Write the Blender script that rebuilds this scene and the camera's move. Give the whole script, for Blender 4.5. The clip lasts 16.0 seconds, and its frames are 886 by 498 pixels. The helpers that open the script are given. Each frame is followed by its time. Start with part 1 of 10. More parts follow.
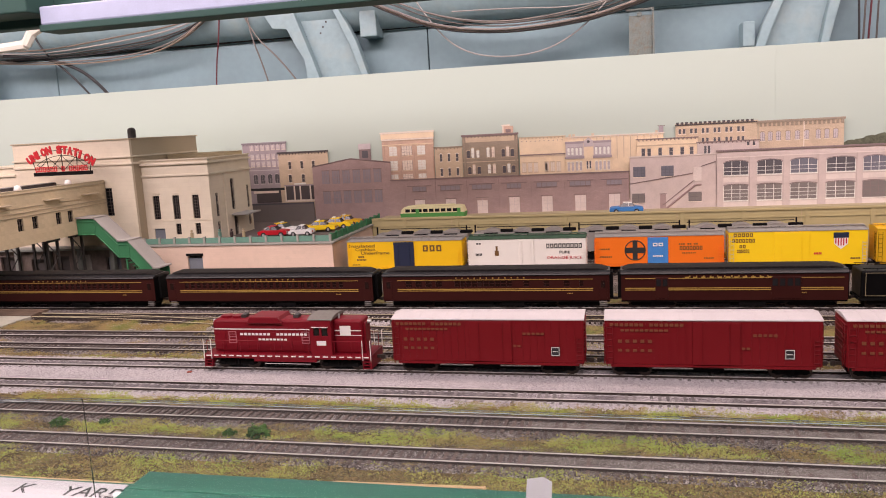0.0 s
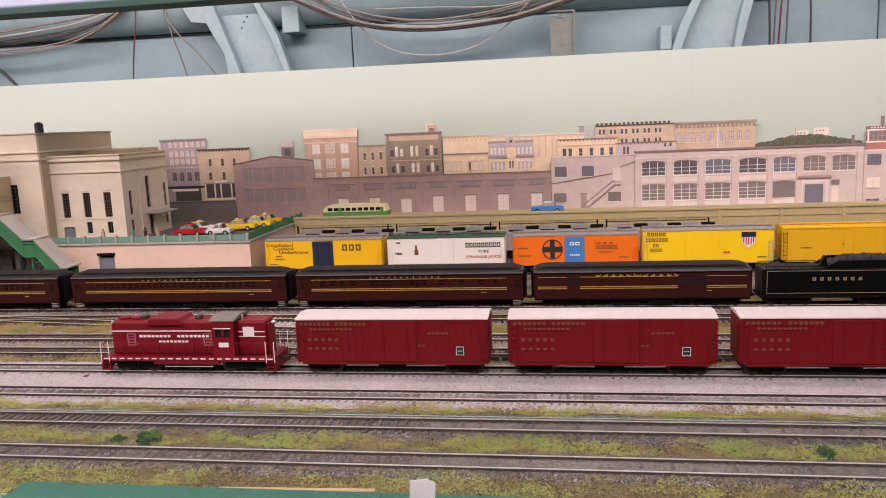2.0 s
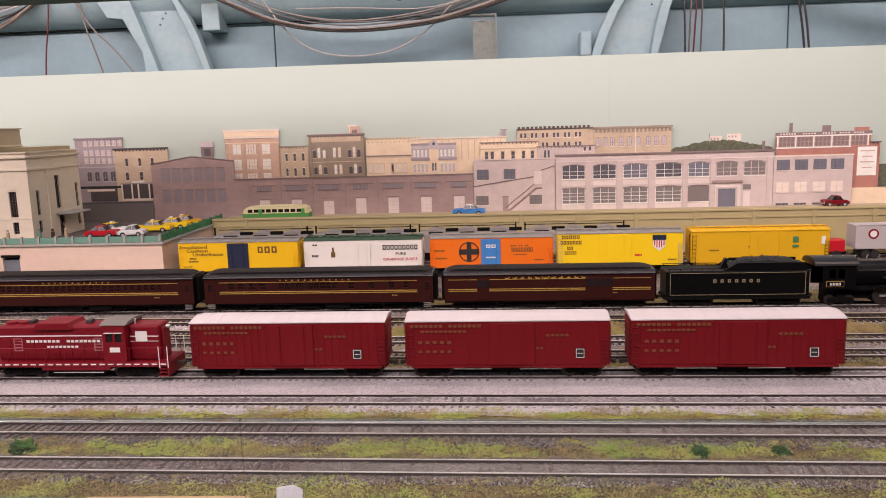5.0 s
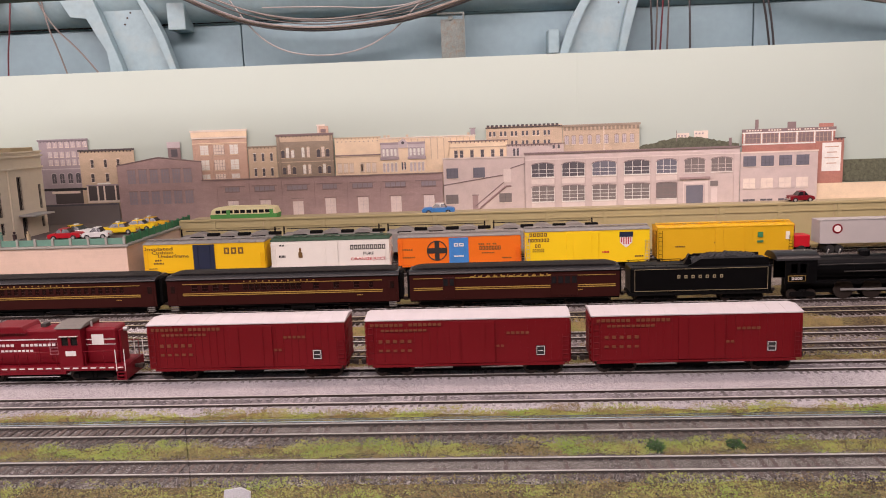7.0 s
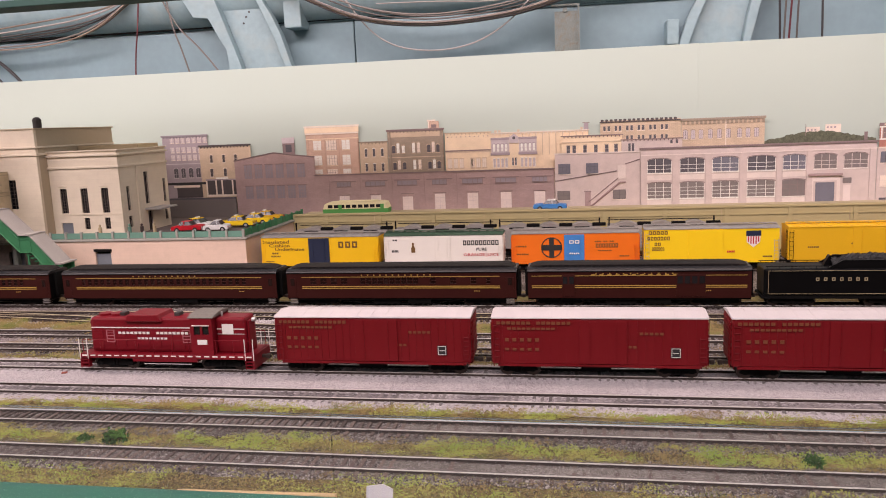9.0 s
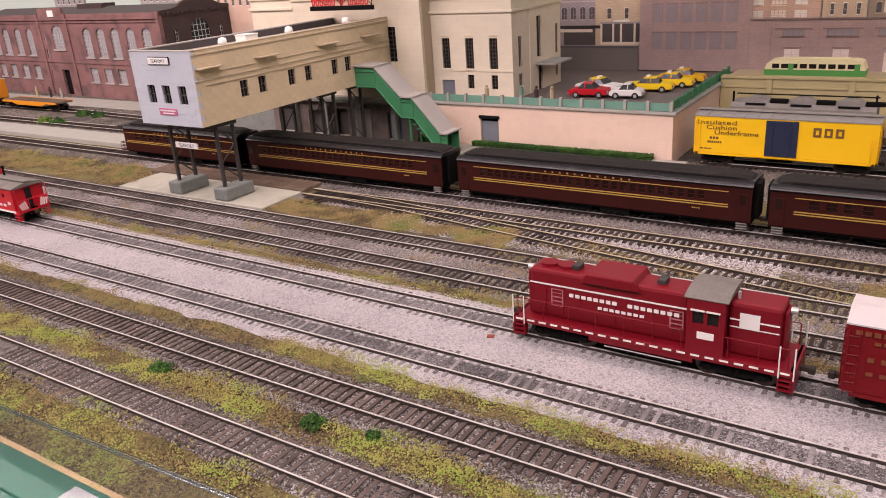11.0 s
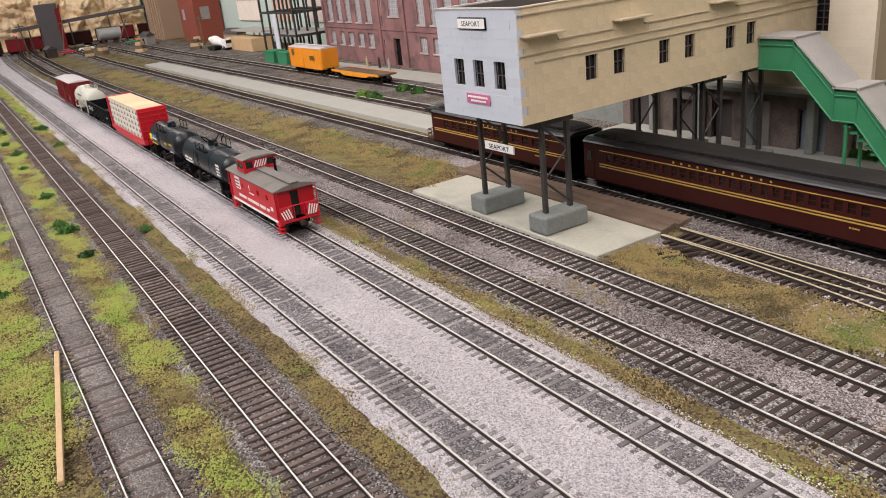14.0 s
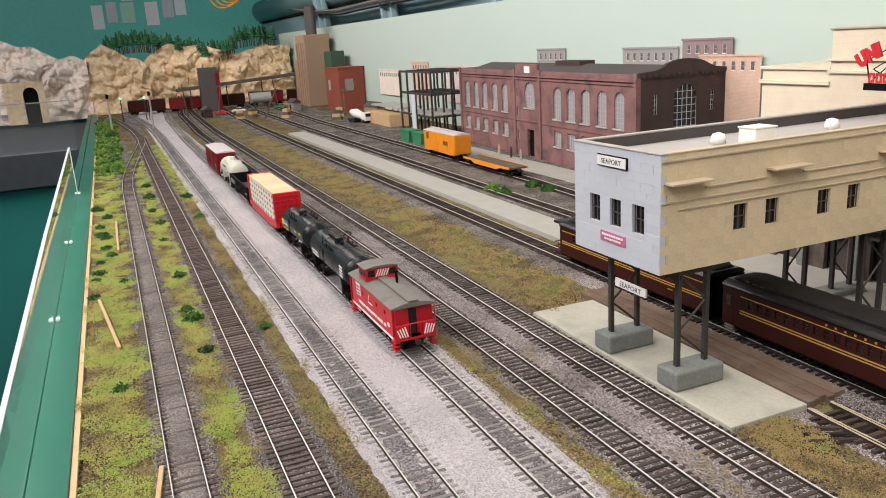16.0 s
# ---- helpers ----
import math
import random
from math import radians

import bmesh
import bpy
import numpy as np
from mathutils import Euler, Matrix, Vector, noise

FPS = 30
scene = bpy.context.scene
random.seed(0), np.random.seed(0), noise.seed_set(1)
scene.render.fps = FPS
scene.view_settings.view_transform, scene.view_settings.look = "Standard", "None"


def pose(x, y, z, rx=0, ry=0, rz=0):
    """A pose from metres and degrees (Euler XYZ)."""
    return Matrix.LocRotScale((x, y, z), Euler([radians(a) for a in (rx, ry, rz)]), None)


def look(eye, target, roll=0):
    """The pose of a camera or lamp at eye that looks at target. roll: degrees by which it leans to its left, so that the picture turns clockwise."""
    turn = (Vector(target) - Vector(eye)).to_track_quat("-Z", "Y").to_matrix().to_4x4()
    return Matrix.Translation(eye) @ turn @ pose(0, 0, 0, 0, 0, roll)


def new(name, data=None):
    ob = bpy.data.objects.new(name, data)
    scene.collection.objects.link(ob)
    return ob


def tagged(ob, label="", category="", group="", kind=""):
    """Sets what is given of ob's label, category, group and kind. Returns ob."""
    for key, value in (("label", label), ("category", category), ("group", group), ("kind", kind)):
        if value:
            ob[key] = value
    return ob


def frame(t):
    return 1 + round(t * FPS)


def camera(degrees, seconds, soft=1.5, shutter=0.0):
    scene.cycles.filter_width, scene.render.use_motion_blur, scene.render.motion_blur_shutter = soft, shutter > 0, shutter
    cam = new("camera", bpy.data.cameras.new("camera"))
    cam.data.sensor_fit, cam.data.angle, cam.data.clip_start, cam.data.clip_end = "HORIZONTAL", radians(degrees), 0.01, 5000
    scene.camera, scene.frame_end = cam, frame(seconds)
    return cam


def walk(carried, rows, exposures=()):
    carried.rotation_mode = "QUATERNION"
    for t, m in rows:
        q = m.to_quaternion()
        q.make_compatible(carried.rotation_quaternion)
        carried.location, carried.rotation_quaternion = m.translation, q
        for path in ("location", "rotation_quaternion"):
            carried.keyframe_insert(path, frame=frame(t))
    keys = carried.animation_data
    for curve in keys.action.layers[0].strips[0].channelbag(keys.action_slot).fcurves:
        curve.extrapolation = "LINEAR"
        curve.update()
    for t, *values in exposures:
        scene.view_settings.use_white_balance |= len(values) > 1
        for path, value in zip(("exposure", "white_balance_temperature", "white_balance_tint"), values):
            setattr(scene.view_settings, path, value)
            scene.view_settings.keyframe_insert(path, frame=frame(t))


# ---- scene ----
cam = camera(59.64, 16.0, soft=1.0)
PATH = [
    (0, (0.1418, 0.0493, 0.2055), (-0.0848, 1.0105, 0.0479), -3.11),
    (0.5, (0.1479, 0.0508, 0.2056), (-0.0629, 1.0154, 0.0469), -3.11),
    (1, (0.1557, 0.0549, 0.2049), (-0.0362, 1.0232, 0.0449), -2.99),
    (1.5, (0.1621, 0.0580, 0.2019), (-0.0095, 1.0299, 0.0411), -2.71),
    (2, (0.1696, 0.0600, 0.2031), (0.0170, 1.0349, 0.0410), -2.45),
    (2.5, (0.1775, 0.0635, 0.2025), (0.0414, 1.0411, 0.0419), -2.32),
    (3, (0.1852, 0.0640, 0.2031), (0.0616, 1.0436, 0.0443), -2.42),
    (3.5, (0.1912, 0.0649, 0.2030), (0.0774, 1.0460, 0.0462), -2.48),
    (4, (0.1965, 0.0646, 0.2027), (0.0911, 1.0466, 0.0460), -2.26),
    (4.5, (0.2021, 0.0670, 0.2012), (0.1081, 1.0498, 0.0425), -1.92),
    (5, (0.2072, 0.0673, 0.2015), (0.1233, 1.0505, 0.0397), -1.72),
    (7.5, (0.2238, 0.0712, 0.1991), (0.1666, 1.0562, 0.0361), -2.15),
    (8, (0.2213, 0.0700, 0.1998), (0.1501, 1.0540, 0.0364), -2.41),
    (8.5, (0.2194, 0.0686, 0.2002), (0.1117, 1.0499, 0.0403), -2.41),
    (9, (0.1945, 0.0822, 0.1965), (0.0176, 1.0531, 0.0349), -2.37),
    (9.5, (0.1592, 0.1370, 0.1911), (-0.1150, 1.0819, 0.0126), -2.61),
    (10, (0.1157, 0.2149, 0.2110), (-0.2675, 1.1036, -0.0407), -3.05),
    (10.2, (0.0883, 0.2270, 0.2251), (-0.3302, 1.0874, -0.0654), -3.37),
    (12.3, (-0.1586, 0.3887, 0.1987), (-0.8017, 1.0437, -0.1981), -4.54),
    (12.5, (-0.1753, 0.4029, 0.1936), (-0.8385, 1.0336, -0.2093), -4.60),
    (13, (-0.2047, 0.4309, 0.1854), (-0.9091, 1.0145, -0.2187), -5.02),
    (13.5, (-0.2240, 0.4526, 0.1836), (-0.9782, 0.9852, -0.2004), -5.74),
    (14, (-0.2303, 0.4642, 0.1856), (-1.0324, 0.9460, -0.1673), -6.26),
    (14.5, (-0.2391, 0.4757, 0.1938), (-1.0742, 0.9217, -0.1284), -5.40),
    (15, (-0.2544, 0.4768, 0.2050), (-1.1118, 0.8952, -0.0948), -4.03),
    (15.5, (-0.2612, 0.4830, 0.2137), (-1.1403, 0.8718, -0.0621), -3.55),
    (16, (-0.2602, 0.4809, 0.2212), (-1.1530, 0.8483, -0.0396), -3.45),
]
# ---- after path
walk(cam, [(t, look(e, g, r)) for t, e, g, r in PATH], exposures=[(0, 0.27, 7450, 35), (9.2, 0.27, 7450, 35), (10.0, 0.33, 7600, 38), (12.5, 0.34, 7050, 27), (14.5, 0.40, 6900, 17), (16, 0.42, 6950, 16)])

# ---- world and lamps ----
world = bpy.data.worlds.new("room_air")
scene.world = world
world.use_nodes = True
world.node_tree.nodes["Background"].inputs[0].default_value = (0.8, 0.85, 0.9, 1)
world.node_tree.nodes["Background"].inputs[1].default_value = 0.05


def area_lamp(name, x, y, z, sx, sy, watts, colour, target):
    data = bpy.data.lights.new(name, "AREA")
    data.shape, data.size, data.size_y, data.energy, data.color = "RECTANGLE", sx, sy, watts, colour
    ob = new(name, data)
    ob.matrix_world = look((x, y, z), target)
    return ob


WARM = (1.0, 0.94, 0.87)
# strip lights hung over the back of the layout, and the cooler ceiling lights of the room
area_lamp("strip_light_a", -0.20, 0.74, 0.66, 2.6, 0.10, 8.4, WARM, (-0.25, 1.28, 0.12))
area_lamp("strip_light_b", -2.8, 0.74, 0.66, 2.8, 0.10, 5.2, WARM, (-2.8, 1.28, 0.12))
area_lamp("ceiling_light_a", -1.0, -0.5, 1.42, 4.6, 0.5, 64.0, (0.95, 0.97, 1.0), (-1.0, 0.3, 0))


# ---- materials ----
def material(name, colour, rough=0.6, metal=0.0, vary=0.12, scale=60.0, fine=900.0, bump=0.1, spread=0.0, dirt=None, dirt_amount=0.0, specular=0.5, transmission=0.0, emit=0.0, depth=0.0004, courses=None):
    """A painted or natural surface: coarse stains, fine grain, and relief."""
    m = bpy.data.materials.new(name)
    m.use_nodes = True
    nt = m.node_tree
    n, link = nt.nodes, nt.links
    p = n["Principled BSDF"]
    p.inputs["Roughness"].default_value = rough
    p.inputs["Metallic"].default_value = metal
    p.inputs["Specular IOR Level"].default_value = specular
    if transmission:
        p.inputs["Transmission Weight"].default_value = transmission
        p.inputs["Base Color"].default_value = (*colour, 1)
        return m
    if emit:
        p.inputs["Emission Color"].default_value = (*colour, 1)
        p.inputs["Emission Strength"].default_value = emit
    co = n.new("ShaderNodeTexCoord")
    a = n.new("ShaderNodeTexNoise")
    a.inputs["Scale"].default_value, a.inputs["Detail"].default_value = scale, 4.0
    b = n.new("ShaderNodeTexNoise")
    b.inputs["Scale"].default_value, b.inputs["Detail"].default_value = fine, 3.0
    link.new(co.outputs["Object"], a.inputs["Vector"])
    link.new(co.outputs["Object"], b.inputs["Vector"])
    add = n.new("ShaderNodeMath")
    add.operation = "ADD"
    link.new(a.outputs["Fac"], add.inputs[0])
    link.new(b.outputs["Fac"], add.inputs[1])
    value = n.new("ShaderNodeMapRange")
    value.inputs["From Min"].default_value, value.inputs["From Max"].default_value = 0.6, 1.4
    value.inputs["To Min"].default_value, value.inputs["To Max"].default_value = 1 - vary, 1 + vary
    link.new(add.outputs[0], value.inputs["Value"])
    out = value.outputs[0]
    if spread:
        info = n.new("ShaderNodeObjectInfo")
        isle = n.new("ShaderNodeNewGeometry")
        both = n.new("ShaderNodeMath")
        both.operation = "ADD"
        link.new(info.outputs["Random"], both.inputs[0])
        link.new(isle.outputs["Random Per Island"], both.inputs[1])
        fr = n.new("ShaderNodeMath")
        fr.operation = "FRACT"
        link.new(both.outputs[0], fr.inputs[0])
        rng = n.new("ShaderNodeMapRange")
        rng.inputs["To Min"].default_value, rng.inputs["To Max"].default_value = 1 - spread, 1 + spread
        link.new(fr.outputs[0], rng.inputs["Value"])
        mul = n.new("ShaderNodeMath")
        mul.operation = "MULTIPLY"
        link.new(out, mul.inputs[0])
        link.new(rng.outputs[0], mul.inputs[1])
        out = mul.outputs[0]
    tint = n.new("ShaderNodeVectorMath")
    tint.operation = "SCALE"
    tint.inputs[0].default_value = colour
    link.new(out, tint.inputs["Scale"])
    last = tint.outputs[0]
    if dirt:
        c = n.new("ShaderNodeTexNoise")
        c.inputs["Scale"].default_value, c.inputs["Detail"].default_value = scale * 2.3, 6.0
        link.new(co.outputs["Object"], c.inputs["Vector"])
        ramp = n.new("ShaderNodeMapRange")
        ramp.inputs["From Min"].default_value, ramp.inputs["From Max"].default_value = 0.5, 0.72
        ramp.inputs["To Max"].default_value = dirt_amount
        link.new(c.outputs["Fac"], ramp.inputs["Value"])
        mix = n.new("ShaderNodeMix")
        mix.data_type = "RGBA"
        link.new(ramp.outputs[0], mix.inputs["Factor"])
        link.new(last, mix.inputs["A"])
        mix.inputs["B"].default_value = (*dirt, 1)
        last = mix.outputs["Result"]
    joint = None
    if courses:
        sep, com = n.new("ShaderNodeSeparateXYZ"), n.new("ShaderNodeCombineXYZ")
        link.new(co.outputs["Object"], sep.inputs[0])
        flatx = n.new("ShaderNodeMath")
        flatx.operation = "ADD"
        link.new(sep.outputs[0], flatx.inputs[0])
        link.new(sep.outputs[1], flatx.inputs[1])
        link.new(flatx.outputs[0], com.inputs[0])
        link.new(sep.outputs[2], com.inputs[1])
        bk = n.new("ShaderNodeTexBrick")
        bk.inputs["Scale"].default_value = 1.0
        bk.inputs["Brick Width"].default_value, bk.inputs["Row Height"].default_value, bk.inputs["Mortar Size"].default_value = courses[:3]
        bk.inputs["Mortar Smooth"].default_value = 0.3
        bk.inputs["Color1"].default_value, bk.inputs["Color2"].default_value, bk.inputs["Mortar"].default_value = (1, 1, 1, 1), (1 - courses[3] * 0.5,) * 3 + (1,), (1 - courses[3],) * 3 + (1,)
        link.new(com.outputs[0], bk.inputs["Vector"])
        mx = n.new("ShaderNodeMix")
        mx.data_type, mx.blend_type = "RGBA", "MULTIPLY"
        mx.inputs["Factor"].default_value = 1.0
        link.new(last, mx.inputs["A"])
        link.new(bk.outputs["Color"], mx.inputs["B"])
        last = mx.outputs["Result"]
    link.new(last, p.inputs["Base Color"])
    if bump:
        bu = n.new("ShaderNodeBump")
        bu.inputs["Strength"].default_value, bu.inputs["Distance"].default_value = bump, depth
        link.new(b.outputs["Fac"], bu.inputs["Height"])
        link.new(bu.outputs[0], p.inputs["Normal"])
    rr = n.new("ShaderNodeMapRange")
    rr.inputs["To Min"].default_value, rr.inputs["To Max"].default_value = max(rough - 0.1, 0.03), min(rough + 0.1, 1.0)
    link.new(a.outputs["Fac"], rr.inputs["Value"])
    link.new(rr.outputs[0], p.inputs["Roughness"])
    return m


def island_ramp(name, stops, rough=0.9, scale=25.0, drift=2.2, own=0.75):
    """Small separate pieces, each with a colour of its own from a ramp, drifting slowly over the ground."""
    m = bpy.data.materials.new(name)
    m.use_nodes = True
    n, link = m.node_tree.nodes, m.node_tree.links
    p = n["Principled BSDF"]
    p.inputs["Roughness"].default_value = rough
    p.inputs["Specular IOR Level"].default_value = 0.2
    g = n.new("ShaderNodeNewGeometry")
    co = n.new("ShaderNodeTexCoord")
    a = n.new("ShaderNodeTexNoise")
    a.inputs["Scale"].default_value, a.inputs["Detail"].default_value = scale, 4.0
    link.new(co.outputs["Object"], a.inputs["Vector"])
    mid = n.new("ShaderNodeMath")
    mid.operation = "MULTIPLY_ADD"
    mid.inputs[1].default_value, mid.inputs[2].default_value = drift, 0.52 - own / 2 - drift / 2
    link.new(a.outputs["Fac"], mid.inputs[0])
    s = n.new("ShaderNodeMath")
    s.operation = "MULTIPLY_ADD"
    s.inputs[1].default_value = own
    link.new(g.outputs["Random Per Island"], s.inputs[0])
    link.new(mid.outputs[0], s.inputs[2])
    r = n.new("ShaderNodeValToRGB")
    e = r.color_ramp.elements
    while len(e) < len(stops):
        e.new(0.5)
    for k, (at, c) in enumerate(stops):
        e[k].position, e[k].color = at, (*c, 1)
    link.new(s.outputs[0], r.inputs["Fac"])
    link.new(r.outputs["Color"], p.inputs["Base Color"])
    return m


def crushed_stone(name, stops, size, patch=0.35, rough=0.95, relief=0.8):
    """Packed crushed stone: each grain its own tone and relief, with soft patches of darker dust."""
    m = bpy.data.materials.new(name)
    m.use_nodes = True
    n, link = m.node_tree.nodes, m.node_tree.links
    p = n["Principled BSDF"]
    p.inputs["Roughness"].default_value = rough
    p.inputs["Specular IOR Level"].default_value = 0.15
    co = n.new("ShaderNodeTexCoord")
    v = n.new("ShaderNodeTexVoronoi")
    v.inputs["Scale"].default_value = 1.0 / size
    link.new(co.outputs["Object"], v.inputs["Vector"])
    sep = n.new("ShaderNodeSeparateColor")
    link.new(v.outputs["Color"], sep.inputs[0])
    a = n.new("ShaderNodeTexNoise")
    a.inputs["Scale"].default_value, a.inputs["Detail"].default_value = 22.0, 5.0
    link.new(co.outputs["Object"], a.inputs["Vector"])
    mix = n.new("ShaderNodeMath")
    mix.operation = "MULTIPLY_ADD"
    mix.inputs[1].default_value, mix.inputs[2].default_value = patch * 3.0, -patch * 1.5
    link.new(a.outputs["Fac"], mix.inputs[0])
    tone_in = n.new("ShaderNodeMath")
    tone_in.operation = "ADD"
    link.new(sep.outputs[0], tone_in.inputs[0])
    link.new(mix.outputs[0], tone_in.inputs[1])
    r = n.new("ShaderNodeValToRGB")
    e = r.color_ramp.elements
    while len(e) < len(stops):
        e.new(0.5)
    for k, (at, c) in enumerate(stops):
        e[k].position, e[k].color = at, (*c, 1)
    link.new(tone_in.outputs[0], r.inputs["Fac"])
    link.new(r.outputs["Color"], p.inputs["Base Color"])
    bu = n.new("ShaderNodeBump")
    bu.invert = True
    bu.inputs["Strength"].default_value, bu.inputs["Distance"].default_value = relief, size * 0.6
    link.new(v.outputs["Distance"], bu.inputs["Height"])
    link.new(bu.outputs[0], p.inputs["Normal"])
    return m


M = {}
M["earth"] = crushed_stone("layout_earth", [(0.0, (0.05, 0.036, 0.022)), (0.35, (0.115, 0.085, 0.045)), (0.65, (0.19, 0.14, 0.065)), (1.0, (0.17, 0.165, 0.06))], 0.0011, 0.6)
M["ballast_white"] = crushed_stone("pale_ballast", [(0.0, (0.22, 0.202, 0.21)), (0.4, (0.40, 0.373, 0.382)), (1.0, (0.59, 0.555, 0.56))], 0.0007, 0.25)
M["ballast_grey"] = crushed_stone("dark_ballast", [(0.0, (0.05, 0.041, 0.039)), (0.4, (0.165, 0.14, 0.135)), (0.8, (0.31, 0.275, 0.268)), (1.0, (0.46, 0.42, 0.415))], 0.0007, 0.4)
M["ballast_grime"] = crushed_stone("oil_darkened_ballast", [(0.0, (0.04, 0.036, 0.037)), (0.4, (0.105, 0.096, 0.098)), (0.8, (0.19, 0.176, 0.179)), (1.0, (0.36, 0.335, 0.34))], 0.0006, 0.4)
M["ballast_yard"] = crushed_stone("brown_grey_yard_ballast", [(0.0, (0.03, 0.025, 0.021)), (0.4, (0.095, 0.081, 0.07)), (0.8, (0.19, 0.167, 0.148)), (1.0, (0.30, 0.27, 0.245))], 0.0008, 0.5)
M["ballast_dusty"] = crushed_stone("dusty_ballast", [(0.0, (0.07, 0.062, 0.065)), (0.35, (0.165, 0.15, 0.155)), (0.7, (0.31, 0.288, 0.293)), (1.0, (0.50, 0.47, 0.475))], 0.0006, 0.5)
M["ballast_soot"] = crushed_stone("sooty_ballast", [(0.0, (0.026, 0.022, 0.021)), (0.42, (0.085, 0.074, 0.069)), (0.8, (0.185, 0.165, 0.155)), (1.0, (0.42, 0.39, 0.375))], 0.0008, 0.4)
M["ballast_front"] = crushed_stone("dark_front_ballast", [(0.0, (0.028, 0.023, 0.021)), (0.4, (0.105, 0.089, 0.084)), (0.8, (0.225, 0.198, 0.188)), (1.0, (0.42, 0.385, 0.37))], 0.0008, 0.35)
M["ballast_silt"] = crushed_stone("brown_grey_silt", [(0.0, (0.075, 0.065, 0.058)), (0.4, (0.15, 0.132, 0.12)), (0.8, (0.225, 0.20, 0.182)), (1.0, (0.36, 0.33, 0.305))], 0.0005, 0.35)
M["stone_white"] = island_ramp("pale_stones", [(0.0, (0.21, 0.192, 0.20)), (0.35, (0.41, 0.383, 0.39)), (1.0, (0.64, 0.605, 0.61))], scale=12, drift=1.0)
M["stone_grey"] = island_ramp("dark_stones", [(0.0, (0.022, 0.018, 0.017)), (0.45, (0.115, 0.10, 0.096)), (0.8, (0.24, 0.215, 0.205)), (1.0, (0.46, 0.425, 0.41))], scale=12, drift=1.1)
M["turf"] = island_ramp("ground_foam_turf", [(0.0, (0.13, 0.11, 0.04)), (0.18, (0.28, 0.23, 0.085)), (0.36, (0.36, 0.34, 0.10)), (0.66, (0.31, 0.38, 0.085)), (1.0, (0.19, 0.29, 0.055))], scale=24, drift=2.2, own=0.32)
M["turf_dry"] = island_ramp("dry_grass_foam", [(0.0, (0.075, 0.058, 0.032)), (0.25, (0.17, 0.132, 0.062)), (0.5, (0.31, 0.215, 0.095)), (0.66, (0.26, 0.215, 0.085)), (0.82, (0.20, 0.20, 0.065)), (1.0, (0.12, 0.15, 0.04))], scale=26, drift=2.2, own=0.4)
M["bush"] = island_ramp("foam_bush", [(0.0, (0.01, 0.03, 0.008)), (0.5, (0.028, 0.085, 0.018)), (1.0, (0.06, 0.15, 0.03))], scale=60)
M["shrub"] = island_ramp("leafy_shrub_foam", [(0.0, (0.02, 0.05, 0.01)), (0.5, (0.07, 0.15, 0.025)), (1.0, (0.19, 0.27, 0.05))], scale=30)
M["gold_dull"] = material("faded_gold_lettering", (0.20, 0.055, 0.022), 0.6, bump=0.0)
M["rail"] = material("weathered_rail", (0.034, 0.023, 0.018), 0.7, 0.1, vary=0.3, scale=90)
M["rail_brass"] = material("brass_rail_head", (0.78, 0.68, 0.48), 0.38, 0.35, vary=0.15, scale=50, bump=0.02)
M["rail_top"] = material("polished_rail_head", (0.76, 0.72, 0.68), 0.33, 0.25, vary=0.2, scale=40, bump=0.02)
M["tie"] = material("dark_tie", (0.050, 0.036, 0.031), 0.9, vary=0.4, scale=400, fine=2500, bump=0.5, spread=0.55, specular=0.2)
M["tie_grey"] = material("ballast_dusted_tie", (0.20, 0.183, 0.18), 0.95, vary=0.45, scale=300, fine=2500, bump=0.5, spread=0.4, specular=0.2)
M["tie_dust"] = material("dusty_dark_tie", (0.115, 0.082, 0.07), 0.95, vary=0.4, scale=300, fine=2500, bump=0.5, spread=0.4)
M["concrete"] = material("platform_concrete", (0.34, 0.335, 0.30), 0.9, vary=0.12, scale=35, fine=700, bump=0.15, dirt=(0.33, 0.31, 0.28), dirt_amount=0.5)
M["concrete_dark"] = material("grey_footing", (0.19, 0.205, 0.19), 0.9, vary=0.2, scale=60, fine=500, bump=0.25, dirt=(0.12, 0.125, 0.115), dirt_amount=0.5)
M["pad_concrete"] = material("pad_concrete", (0.42, 0.405, 0.335), 0.9, vary=0.14, scale=22, fine=600, bump=0.12, dirt=(0.27, 0.275, 0.24), dirt_amount=0.55)
M["caboose_roof"] = material("weathered_caboose_roof", (0.17, 0.155, 0.138), 0.8, vary=0.2, scale=45, fine=500, bump=0.1, dirt=(0.10, 0.085, 0.075), dirt_amount=0.5)
M["timber_deck"] = material("brown_timber", (0.145, 0.10, 0.074), 0.9, vary=0.4, scale=40, fine=1200, bump=0.4, spread=0.2, specular=0.2, dirt=(0.20, 0.16, 0.125), dirt_amount=0.5)
M["backdrop"] = material("backdrop_paint", (0.46, 0.565, 0.515), 0.85, vary=0.02, scale=1.5, fine=4, bump=0.0)
M["tan"] = material("tan_stone_and_shaded_cream", (0.47, 0.385, 0.27), 0.85, vary=0.07, scale=25, fine=900, bump=0.1)
M["tan_block"] = material("tan_block_wall", (0.60, 0.49, 0.325), 0.88, courses=(0.0118, 0.0059, 0.00028, 0.09), vary=0.1, scale=22, fine=700, bump=0.12, dirt=(0.46, 0.37, 0.22), dirt_amount=0.4)
M["tan_piece"] = material("tan_block_piece", (0.60, 0.49, 0.325), 0.88, vary=0.1, scale=22, fine=700, bump=0.15, spread=0.04)
M["grey_piece"] = material("grey_block_piece", (0.50, 0.53, 0.58), 0.85, vary=0.05, scale=25, bump=0.1, spread=0.012)
